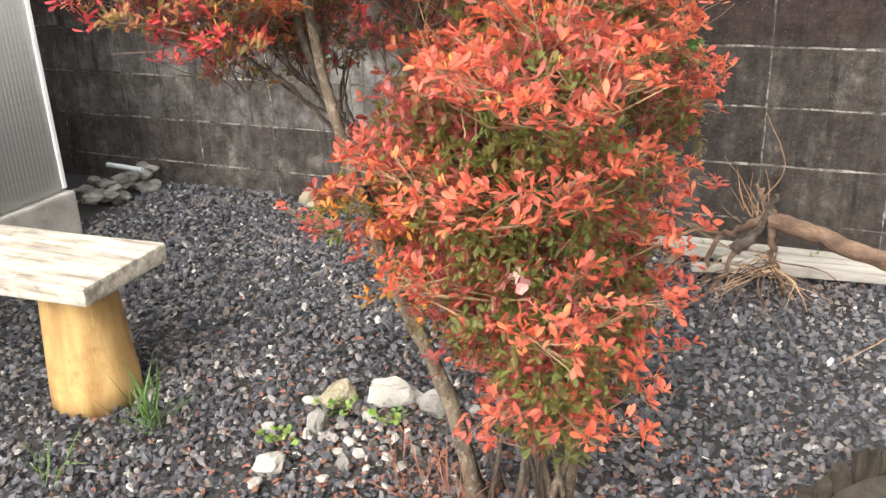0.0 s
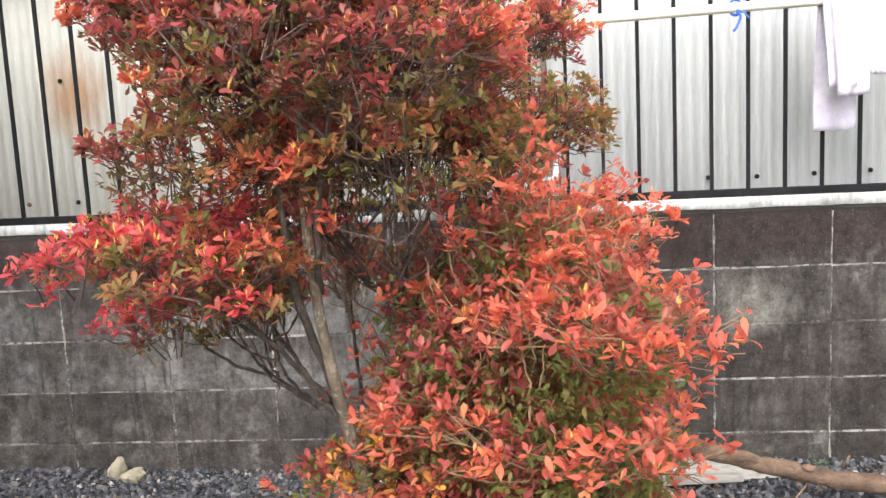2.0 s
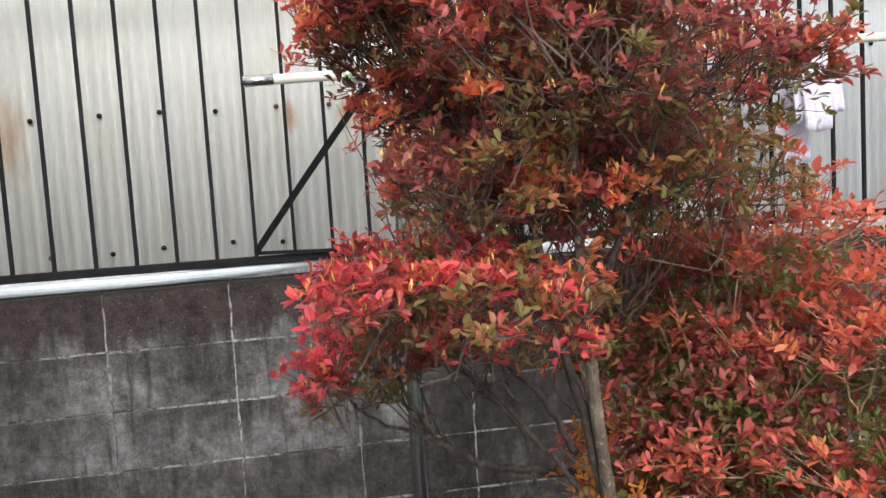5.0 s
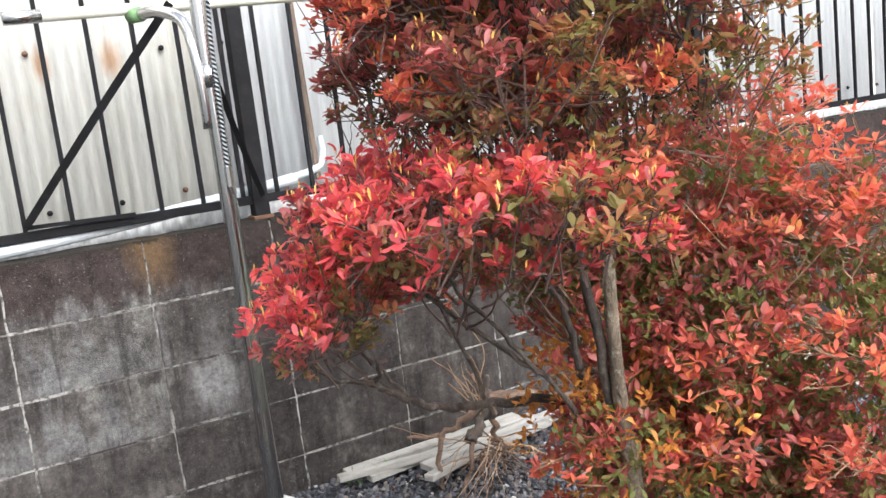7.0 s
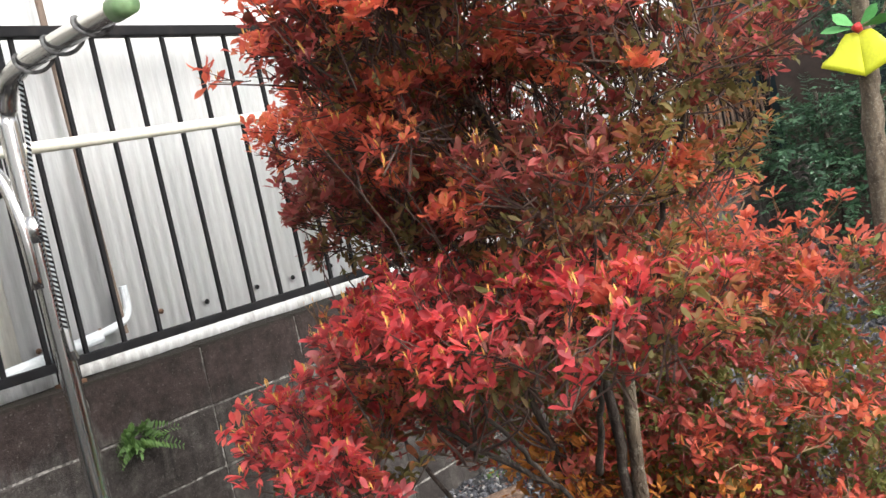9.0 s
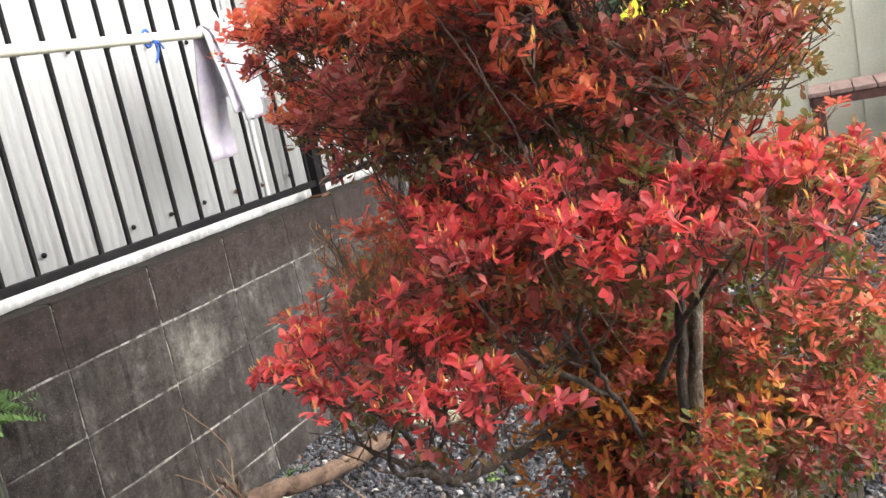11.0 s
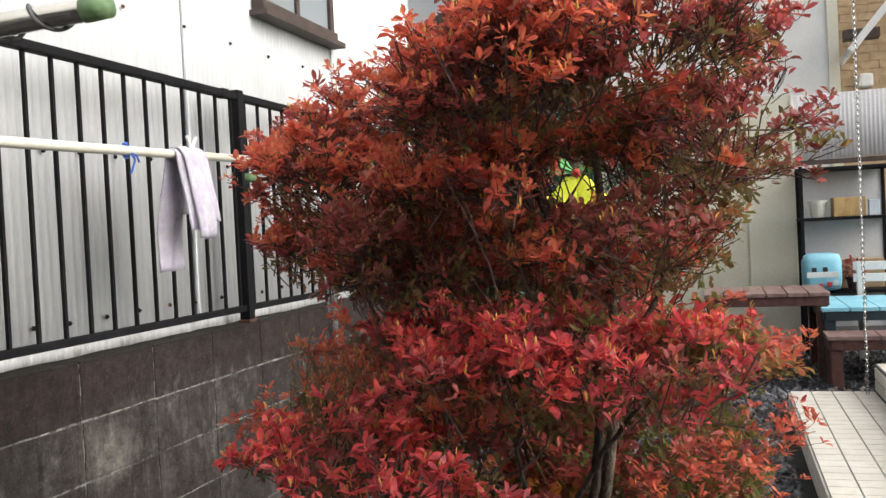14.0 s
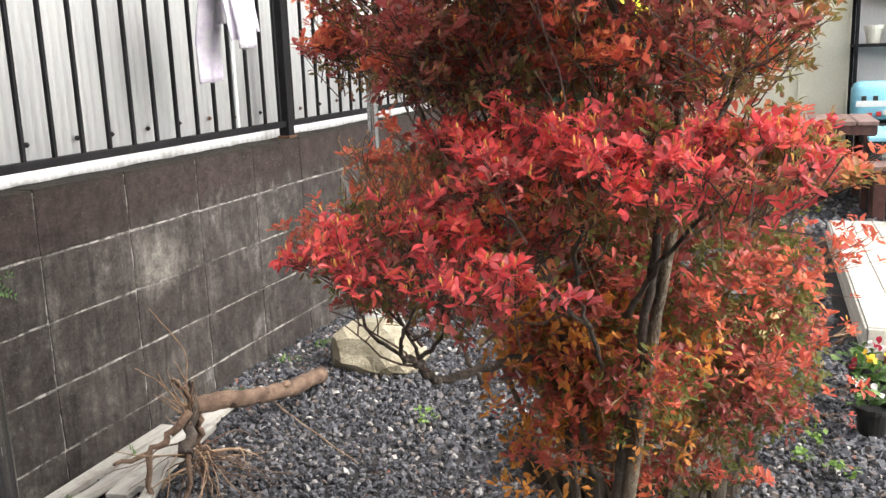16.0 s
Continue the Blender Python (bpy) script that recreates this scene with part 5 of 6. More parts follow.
    for k in range(7):
        a = 6.2832 * k / 7
        v = [bm.verts.new(Vector((0, 0, 0.002 * j)) + Vector((math.cos(a + q) * d, 0.012 * math.sin(3 * a + j), math.sin(a + q) * d))) for j, (q, d) in enumerate(((0, 0.0), (-0.55, 0.017), (-0.2, 0.027), (0.25, 0.026), (0.6, 0.016)))]
        bm.faces.new(v)
    bm.transform(Matrix.Translation((-0.542, -2.03, 0.69)) @ Matrix.Rotation(radians(-12), 4, "Z") @ Matrix.Scale(0.75, 4))
    part("withered_blossom", bm, M_BLOSSOM, s, "withered pale pink blossom")
    return s


build_tall_shrub()
build_low_shrub()


# ---- laundry stand ----
def build_laundry():
    for x, y, arm, upper, label in ((-1.065, -0.465, (-0.105, 0.215), (0.05, -0.46), "stainless laundry post in a concrete foot by the wall"), (1.009, -0.449, (-0.12, 0.28), (0.05, -0.46), "stainless laundry post with a curved arm")):
        s = thing("laundry_post", label, "laundry post", group="laundry posts")
        foot = lathe([(0.12, -0.02), (0.115, 0.06), (0.085, 0.15), (0.05, 0.178)], 8)
        foot.transform(Matrix.Translation((x, y, 0)))
        part("foot", foot, M_CONCRETE if x > 0 else M_WHITE, s, "pale concrete foot")
        ux, uy = upper
        line = wander([(x, y, 0.02), (x, y, 0.7), (x, y, 1.5), (x + 0.02 * ux, y + 0.02 * uy, 1.6), (x + 0.14 * ux, y + 0.14 * uy, 1.665), (x + 0.5 * ux, y + 0.5 * uy, 1.69), (x + ux, y + uy, 1.706)], 5, 0, 1)
        part("pole", tube(line, 0.0225, 16), M_STEEL, s, "", True)
        part("cap", tube([(x + ux * 0.92, y + uy * 0.92, 1.703), (x + ux * 1.03, y + uy * 1.03, 1.708)], 0.024, 14), M_GREEN_CAP, s, "green plastic end cap", True)
        part("collar", tube([(x, y, 1.3), (x, y, 1.36)], 0.025, 14), M_STEEL, s, "", True)
        ax, ay = arm
        line = wander([(x - 0.02, y, 1.2), (x - 0.02 + 0.02 * ax, y + 0.02 * ay, 1.36), (x + 0.25 * ax, y + 0.25 * ay, 1.47), (x + 0.6 * ax, y + 0.6 * ay, 1.51), (x + ax, y + ay, 1.515)], 5, 0, 1)
        part("arm", tube(line, 0.016, 12), M_STEEL, s, "curved steel arm", True)
        part("cap", tube([(x + ax * 0.9, y + ay * 0.9, 1.515), (x + ax * 1.08, y + ay * 1.08, 1.515)], 0.02, 12), M_GREEN_CAP, s, "green plastic end cap", True)
    rail = thing("laundry_rail", "cream plastic laundry rail across two posts", "laundry rail")
    a, b = Vector((-1.46, -0.245, 1.525)), Vector((1.2, -0.165, 1.598))
    part("tube", tube([a, a.lerp(b, 0.5), b], 0.0155, 14), M_POLE, rail, "", True)
    part("end_plug", tube([a - (b - a).normalized() * 0.03, a + (b - a).normalized() * 0.06], 0.017, 12), M_STEEL, rail, "grey end plug", True)
    # blue cord tied round the rail
    cord = thing("blue_string_bow", "short blue cord knotted round the laundry rail", "cord")
    c = a.lerp(b, (0.03 + 1.46) / 2.66)
    part("loop", ring_tube(c, 0.0175, 0.0045), M_BLUE, cord)
    part("end", tube(wander([c + Vector((0, -0.02, -0.01)), c + Vector((0.012, -0.025, -0.035)), c + Vector((-0.01, -0.02, -0.075))], 3, 0.002, 3), 0.0038, 6), M_BLUE, cord)
    part("end", tube(wander([c + Vector((0, -0.02, -0.01)), c + Vector((0.022, -0.025, -0.02)), c + Vector((0.038, -0.02, -0.035))], 3, 0.002, 4), 0.0034, 6), M_BLUE, cord)
    # strap tied from the rail to the fence foot
    strap = thing("black_strap", "black webbing strap tied from rail to fence", "strap")
    ribbon(strap, [(-1.08, -0.27, 1.54), (-1.29, -0.13, 1.27), (-1.5, 0.01, 0.99)], 0.022)
    ribbon(strap, [(-1.5, 0.018, 0.985), (-1.35, 0.02, 0.98), (-1.2, 0.02, 0.975)], 0.012)
    ribbon(strap, [(-1.06, -0.44, 1.4), (-0.94, -0.22, 1.19), (-0.81, 0.0, 0.97)], 0.018)
    cd = thing("braided_cord", "black and white braided cord wound round the laundry post", "cord")
    coil = []
    for k in range(110):
        u = k / 109
        a = u * 6.2832 * 3
        coil.append((-1.065 + 0.05 * (0.15 + 0.7 * u) + 0.0275 * math.cos(a), -0.465 - 0.46 * (0.15 + 0.7 * u), 1.668 + 0.035 * u + 0.0275 * math.sin(a)))
    part("coil", tube(coil, 0.0042, 6), M_CORD, cd)
    for turn, m, label in ((0.0, M_BLACK_PAINT, "black strand"), (3.1416, M_PVC, "pale strand")):
        strand = []
        for k in range(420):
            u = k / 419
            a = u * 6.2832 * 52 + turn
            strand.append((-1.05 - 0.015 * u + 0.0026 * math.cos(a), -0.54 + 0.043 * min(1, u * 2.5) + 0.0026 * math.sin(a), 1.67 - 0.59 * u))
        part("hanging_strand", tube(strand, 0.0031 if turn == 0 else 0.0024, 5), m, cd, label)
    part("clip", tube([(-1.065, -0.497, 1.1), (-1.065, -0.5, 1.05), (-1.06, -0.5, 1.03)], 0.01, 8), M_STEEL, cd)


def ring_tube(at, radius, thick, turn=0):
    bm = bmesh.new()
    n = 14
    pts = [(radius * math.cos(6.2832 * k / n), 0, radius * 1.4 * math.sin(6.2832 * k / n)) for k in range(n + 1)]
    add_tube(bm, pts, thick, 6)
    bm.transform(Matrix.Translation(at) @ Matrix.Rotation(radians(turn), 4, "Z"))
    return bm


def ribbon(owner, pts, width):
    bm = bmesh.new()
    line = wander(pts, 5, 0, 1)
    rows = []
    for k, p in enumerate(line):
        d = (line[min(k + 1, len(line) - 1)] - line[max(k - 1, 0)]).normalized()
        s = d.cross(Vector((0, 1, 0))).normalized() * width / 2
        o = Vector((0, 0.0015, 0))
        rows.append([bm.verts.new(q) for q in (p - s - o, p + s - o, p + s + o, p - s + o)])
    for a, b in zip(rows, rows[1:]):
        for j in range(4):
            bm.faces.new((a[j], a[(j + 1) % 4], b[(j + 1) % 4], b[j]))
    part("webbing", bm, M_BLACK_PAINT, owner)


def build_towel():
    """A towel folded over the rail, one end longer than the other."""
    t = thing("towel", "white and lilac towel hung over the laundry rail", "towel")
    for x0, x1, drop_f, drop_b, lift, nm in ((0.29, 0.43, 0.3, 0.44, 0.0, "long_fold"), (0.31, 0.42, 0.33, 0.26, 0.01, "short_fold"), (0.4, 0.47, 0.27, 0.24, 0.007, "side_fold")):
        bm = bmesh.new()
        nu, nv = 15, 34
        grid = []
        for i in range(nu):
            u = i / (nu - 1)
            x = x0 + (x1 - x0) * u
            rail_y, rail_z = -0.201 + 0.03 * x, 1.565 + 0.0274 * x
            row = []
            for j in range(nv):
                s = -drop_f + (drop_f + drop_b) * j / (nv - 1)
                if abs(s) < 0.03:
                    a = s / 0.03 * 1.57
                    y, z = rail_y + math.sin(a) * (0.02 + lift), rail_z + math.cos(a) * (0.02 + lift)
                else:
                    away = 0.02 + lift + (0.055 if s < 0 else 0.045) * min(1, abs(s) / 0.3)
                    y, z = rail_y + math.copysign(away, s), rail_z - (abs(s) - 0.03)
                deep = min(1, abs(s) / 0.25)
                fold = 0.012 * math.sin(u * 8 + 1.3 + 2 * s + lift * 200) * deep + 0.01 * noise.noise(Vector((x * 14, s * 6, lift * 300)))
                shrink = 1 - 0.16 * deep * (1 if s < 0 else 0.5)
                row.append(bm.verts.new(((x0 + x1) / 2 + (x - (x0 + x1) / 2) * shrink, y + fold, z + 0.006 * noise.noise(Vector((x * 20, s * 9, 1))))))
            grid.append(row)
        for i in range(nu - 1):
            for j in range(nv - 1):
                bm.faces.new((grid[i][j], grid[i + 1][j], grid[i + 1][j + 1], grid[i][j + 1]))
        ob = part(nm, bm, M_TOWEL, t, "", True)
        md = ob.modifiers.new("thick", "SOLIDIFY")
        md.thickness = 0.006
    peg = thing("clothes_peg", "pale plastic clothes peg clipped on the towel", "clothes peg")
    for dx in (-0.012, 0.012):
        part("jaw", tube([(0.4 + dx * 2.5, -0.208, 1.64), (0.4 + dx * 0.5, -0.206, 1.605), (0.4 + dx, -0.205, 1.575)], 0.006, 8), M_WHITE, peg)


build_laundry()
build_towel()


# ---- ground things by the wall ----
def build_root_branch():
    r = thing("uprooted_branch", "uprooted brown branch with dry pale roots on gravel", "branch")
    part("trunk", tapered([(-0.33, -0.42, 0.25), (-0.2, -0.43, 0.232), (-0.02, -0.44, 0.175), (0.12, -0.42, 0.135), (0.32, -0.39, 0.08), (0.565, -0.365, 0.035)], 0.025, 0.03, 6, 0.005, 5, 11), M_ROOT, r, "", True)
    for k, (x, y, z) in enumerate(((0.02, -0.44, 0.17), (0.2, -0.41, 0.13), (0.41, -0.38, 0.07))):
        knot = boulder((0.026, 0.018, 0.016), 70 + k, 2, 0.3)
        knot.transform(Matrix.Translation((x, y - 0.008, z + 0.004)))
        part("knot", knot, M_ROOT, r, "", True)
    part("crown", tapered([(-0.315, -0.41, 0.33), (-0.34, -0.42, 0.26), (-0.37, -0.43, 0.19), (-0.42, -0.44, 0.15)], 0.009, 0.02, 5, 0.01, 6, 9), M_BARK_DARK, r, "knotted root crown", True)
    prongs = [[(-0.32, -0.42, 0.28), (-0.314, -0.42, 0.172), (-0.295, -0.405, 0.09), (-0.27, -0.39, -0.01)], [(-0.35, -0.42, 0.25), (-0.42, -0.39, 0.2), (-0.49, -0.35, 0.165), (-0.58, -0.33, 0.18)], [(-0.47, -0.36, 0.17), (-0.5, -0.37, 0.09), (-0.5, -0.38, 0.0)], [(-0.36, -0.42, 0.21), (-0.42, -0.45, 0.12), (-0.48, -0.47, 0.01)], [(-0.33, -0.42, 0.25), (-0.35, -0.4, 0.32), (-0.38, -0.39, 0.35)]]
    for k, pts in enumerate(prongs):
        part("prong", tapered(pts, 0.0135 if k < 2 else 0.01, 0.005, 5, 0.009, 17 + k), M_ROOT, r, "", True)
    rnd = random.Random(17)

    def hair(name, s, e, lift, thick, seed, m, label):
        mid = s.lerp(e, rnd.uniform(0.35, 0.65)) + Vector((rnd.uniform(-0.03, 0.03), rnd.uniform(-0.03, 0.03), lift))
        part(name, tapered([s, mid, e], thick, 0.0008, 4, 0.0045, seed, 5), m, r, label)
        if rnd.random() < 0.5:
            f = mid.lerp(e, 0.3) + Vector((rnd.uniform(-0.06, 0.06), rnd.uniform(-0.06, 0.06), 0))
            f.z = max(0.005, e.z + rnd.uniform(-0.02, 0.04))
            part(name, tapered([mid, mid.lerp(f, 0.5), f], thick * 0.6, 0.0008, 3, 0.006, seed + 1, 4), m, r, label)
    for k in range(36):
        a = rnd.uniform(1.8, 6.3)
        ln = rnd.uniform(0.1, 0.32)
        s = Vector((-0.31 + rnd.uniform(-0.03, 0.02), -0.41 + rnd.uniform(-0.02, 0.02), rnd.uniform(0.05, 0.13)))
        e = s + Vector((math.cos(a) * ln, math.sin(a) * ln, 0))
        e.z = rnd.uniform(0.008, 0.05)
        e.y = min(e.y, -0.08)
        hair("root", s, e, rnd.uniform(0.0, 0.05), rnd.choice((0.0016, 0.0022, 0.003, 0.0044)), 200 + 3 * k, (M_STRAW, M_ROOT, M_ROOT)[k % 3], "pale dry root")
    for k in range(14):
        s = Vector((-0.36 + rnd.uniform(-0.05, 0.03), -0.42 + rnd.uniform(-0.02, 0.02), rnd.uniform(0.2, 0.31)))
        e = s + Vector((rnd.uniform(-0.07, 0.05), rnd.uniform(-0.05, 0.05), rnd.uniform(0.04, 0.13)))
        part("twig", tapered([s, s.lerp(e, 0.5) + Vector((rnd.uniform(-0.008, 0.008), 0, 0)), e], rnd.choice((0.0016, 0.0022, 0.003)), 0.001, 3, 0.002, 400 + 3 * k, 5), M_TWIG_PALE, r, "pale dry twig")
    for k, pts in enumerate((((-0.34, -0.41, 0.33), (-0.3, -0.38, 0.42), (-0.37, -0.33, 0.56)), ((-0.36, -0.42, 0.26), (-0.42, -0.38, 0.36), (-0.48, -0.35, 0.42)), ((-0.42, -0.44, 0.15), (-0.55, -0.42, 0.2), (-0.66, -0.4, 0.26)))):
        part("long_twig", tapered(pts, 0.0024, 0.001, 5, 0.002, 401 + k, 5), M_TWIG_PALE, r, "long pale dry twig")
    part("long_twig", tapered([(0.222, -0.344, 0.06), (0.07, -0.58, 0.035), (-0.085, -0.816, 0.015)], 0.003, 0.0015, 5, 0.003, 402, 5), M_STRAW, r)


def build_planks():
    for k, (x, y, ln, w, turn, z, tilt) in enumerate(((-0.12, -0.19, 0.72, 0.07, 7, 0.018, 0), (-0.34, -0.06, 0.7, 0.05, 0, 0.014, 0), (-0.3, -0.13, 0.7, 0.04, 4, 0.014, 0), (-0.2, -0.26, 0.5, 0.035, 11, 0.03, 2), (-0.36, -0.3, 0.42, 0.035, 24, 0.04, 4), (-0.5, -0.16, 0.5, 0.03, -6, 0.03, 2))):
        p = thing("plank", "weathered pale plank lying on the gravel by the wall", "plank", (x, y, z), turn, "planks by the wall")
        bm = box((-ln / 2, -w / 2, -0.01), (ln / 2, w / 2, 0.012), 0.003)
        bm.transform(Matrix.Rotation(radians(tilt), 4, "Y"))
        part("board", bm, M_PLANK, p)


def stone(at, size, seed, material, label, turn=0, category="stone", group=""):
    ob = finish("stone", boulder(size, seed), material, None, False)
    ob.matrix_world = pose(*at, 0, 0, turn)
    tagged(ob, label, category, group)


def build_stones():
    stone((0.83, -0.49, 0.045), (0.21, 0.16, 0.145), 3, M_ROCK, "large pale tan rock beside the wall", 80)
    for k, (x, y, size, turn, m, label) in enumerate((
            (-1.115, -1.385, (0.088, 0.04, 0.046), 18, M_STONE_PALE, "long pale grey stone at the shrub foot"),
            (-1.245, -1.445, (0.055, 0.045, 0.044), 40, M_ROCK, "pale rounded stone at the shrub foot"),
            (-0.99, -1.38, (0.06, 0.045, 0.038), 20, M_STONE, "dark grey stone at the shrub foot"),
            (-1.318, -1.465, (0.028, 0.018, 0.014), 15, M_STONE_PALE, "small white flat stone at the shrub foot"),
            (-1.244, -1.565, (0.034, 0.03, 0.032), 60, M_STONE, "grey stone at the shrub foot"),
            (-1.353, -1.61, (0.02, 0.017, 0.015), 30, M_STONE_PALE, "small white stone at the shrub foot"),
            (-1.257, -1.75, (0.045, 0.03, 0.03), 50, M_STONE_PALE, "pale stone at the shrub foot"))):
        stone((x, y, size[2] * 0.55), size, 5 + k, m, label, turn, group="stones round the shrubs")
    for k, (x, y) in enumerate(((-1.141, -1.638), (-1.19, -1.603), (-1.282, -1.615), (-1.136, -1.554), (-1.132, -1.597), (-1.228, -1.682), (-1.119, -1.746), (-1.252, -1.817), (-1.197, -1.543), (-1.128, -1.494), (-1.145, -1.48), (-1.167, -1.566))):
        q = 0.011 + 0.004 * math.sin(k * 2.1)
        stone((x, y, q * 0.6), (q * 1.5, q, q * 0.8), 90 + k, M_STONE_PALE, "small white pebble at the shrub foot", 37 * k, "pebble", "white pebbles")
    stone((-2.2, -0.09, 0.03), (0.036, 0.03, 0.052), 9, M_ROCK, "upright tan stone against the wall", 20)
    stone((-2.12, -0.13, 0.02), (0.05, 0.04, 0.03), 10, M_ROCK, "small tan stone by the wall", 60)
    rnd = random.Random(23)
    for k in range(34):
        stone((rnd.uniform(-3.24, -2.98), rnd.uniform(-0.45, -0.1), 0.01 + 0.1 * rnd.random() * (k < 20)), (rnd.uniform(0.02, 0.065), rnd.uniform(0.02, 0.045), rnd.uniform(0.012, 0.03)), 40 + k, M_STONE, "broken grey rubble stone piled at the wall", rnd.uniform(0, 180), group="rubble heap")
    pvc = thing("pipe_offcut", "short white pipe lying on rubble", "pipe")
    part("pipe", tube([(-3.18, -0.2, 0.125), (-2.97, -0.21, 0.12)], 0.011, 10), M_PVC, pvc)
    rng = np.random.default_rng(31)
    n = 24
    x, y = rng.normal(-1.12, 0.13, n), rng.normal(-1.58, 0.08, n)
    v, f = chips(np.stack([x, y, np.full(n, 0.015)], 1), rng.uniform(0.012, 0.03, n), rng, (0.5, 0.9))
    tagged(mesh_from("pale_pebbles", v, f, M_PEBBLE), "scattered pale pebbles round the shrub foot", "pebbles", kind="stuff")


def tuft(name, label, at, n, length, rng_seed, material, spread=0.7, width=0.05, category="grass tuft"):
    rng = np.random.default_rng(rng_seed)
    blade = np.array([(0, 0, 0), (0.5, 0.5, 0.02), (0.5, -0.5, 0.02), (1.0, 0, -0.22)], float)
    blade[:, 1] *= width
    d = np.stack([rng.normal(0, spread, n), rng.normal(0, spread, n), rng.uniform(0.4, 1.2, n)], 1)
    p = np.array(at) + np.stack([rng.normal(0, 0.02, n), rng.normal(0, 0.02, n), np.zeros(n)], 1)
    v, f = leaves_at(p, d, rng.uniform(0.5, 1.0, n) * length, rng, 1.0, blade, [(0, 2, 1), (1, 2, 3)])
    ob = mesh_from(name, v, f, material)
    tagged(ob, label, category, kind="stuff")
    return ob


def clump(name, label, at, seed):
    """A low weed: round leaves on short stalks."""
    rng = np.random.default_rng(seed)
    tips = np.array(at) + np.stack([rng.normal(0, 0.022, 9), rng.normal(0, 0.022, 9), rng.uniform(0.012, 0.04, 9)], 1)
    p, d, ln = whorls(tips, rng.normal(0, 0.3, tips.shape) + np.array([0, 0, 1.0]), rng, (3, 6), (0.012, 0.022), (0.8, 1.5))
    v, f = leaves_at(p, d, ln, rng, 1.7)
    tagged(mesh_from(name, v, f, M_WEED, None, True), label, "weed", kind="stuff")


def build_weeds():
    tuft("grass_tuft", "tuft of thin green grass beside the bench leg", (-1.62, -1.72, 0), 34, 0.22, 1, M_GRASS, 0.5, 0.035)
    tuft("grass_tuft", "sparse green weeds on gravel", (-1.72, -1.95, 0), 14, 0.12, 2, M_GRASS, 0.7, 0.05)
    for k, (x, y) in enumerate(((-0.52, -0.1), (-0.68, -0.08), (-0.2, -0.07), (0.35, -0.08), (0.75, -0.1), (-1.05, -0.12), (1.0, -0.15))):
        tuft("weed", "small green weed at the foot of the wall", (x, y, 0), 24, 0.05, 5 + k, M_GRASS, 0.9, 0.28, "weed")
    for k, (x, y) in enumerate(((-1.291, -1.67), (-1.226, -1.5), (-1.075, -1.475), (-0.42, -1.88), (0.28, -2.08), (0.42, -2.16), (0.2, -2.2), (0.3, -0.9))):
        clump("weed", "small bright green weed in the gravel", (x, y, 0), 25 + k)
    for k, (x, y) in enumerate(((-0.92, -1.72), (-0.84, -1.7), (-0.78, -1.76), (-0.7, -1.8), (-0.64, -1.74))):
        tuft("dry_stems", "thin reddish dry stems at the shrub foot", (x, y, 0), 16, 0.2, 85 + k, M_LITTER, 0.28, 0.02, "dry stems")
    # fern in the wall joint
    rng = np.random.default_rng(44)
    fern = thing("wall_fern", "small green fern growing from the wall joint", "fern")
    for k in range(13):
        a = rng.uniform(-1.5, 1.5)
        tip = Vector((math.sin(a) * 0.11, -0.05 - 0.05 * math.cos(a), rng.uniform(-0.06, 0.09)))
        n = 11
        u = np.linspace(0.15, 1, n)
        stem = np.outer(u, np.array(tip)) + np.outer(u * u, [0, 0, -0.03]) + np.array([-0.685, 0.0, 0.7])
        dirv = np.array(tip) / tip.length
        side = np.cross(dirv, [0, -1, 0.3])
        P = np.concatenate([stem, stem])
        D = np.concatenate([np.tile(side + 0.5 * dirv, (n, 1)), np.tile(-side + 0.5 * dirv, (n, 1))])
        L = np.concatenate([0.034 * (1.15 - u)] * 2) + 0.006
        v, f = leaves_at(P, D, L, rng)
        mesh_from("frond", v, f, M_GRASS, fern)


def build_bench():
    b = thing("log_bench", "bench of a bleached slab on yellow log legs", "bench")
    leg = lathe([(0.118, -0.02), (0.116, 0.05), (0.106, 0.18), (0.098, 0.3), (0.096, 0.345)], 26)
    for v in leg.verts:
        v.co.x *= 1 + 0.05 * noise.noise(v.co * 5)
        v.co.y *= 1 + 0.05 * noise.noise(v.co * 5 + Vector((9, 0, 0)))
    leg2 = leg.copy()
    leg.transform(Matrix.Translation((-1.9, -1.62, 0)))
    leg2.transform(Matrix.Translation((-2.78, -1.68, 0)))
    part("leg", leg, M_LOG, b, "yellow varnished log leg", True)
    part("leg", leg2, M_LOG, b, "yellow varnished log leg", True)
    slab = box((-0.62, -0.155, -0.025), (0.62, 0.155, 0.025), 0.008)
    bmesh.ops.subdivide_edges(slab, edges=list(slab.edges), cuts=3, use_grid_fill=True)
    for v in slab.verts:
        v.co.y += 0.008 * noise.noise(v.co * 4)
    slab.transform(Matrix.Translation((-2.34, -1.65, 0.37)) @ Matrix.Rotation(radians(3), 4, "Z"))
    part("seat", slab, M_BENCH, b, "bleached grey-white slab seat")


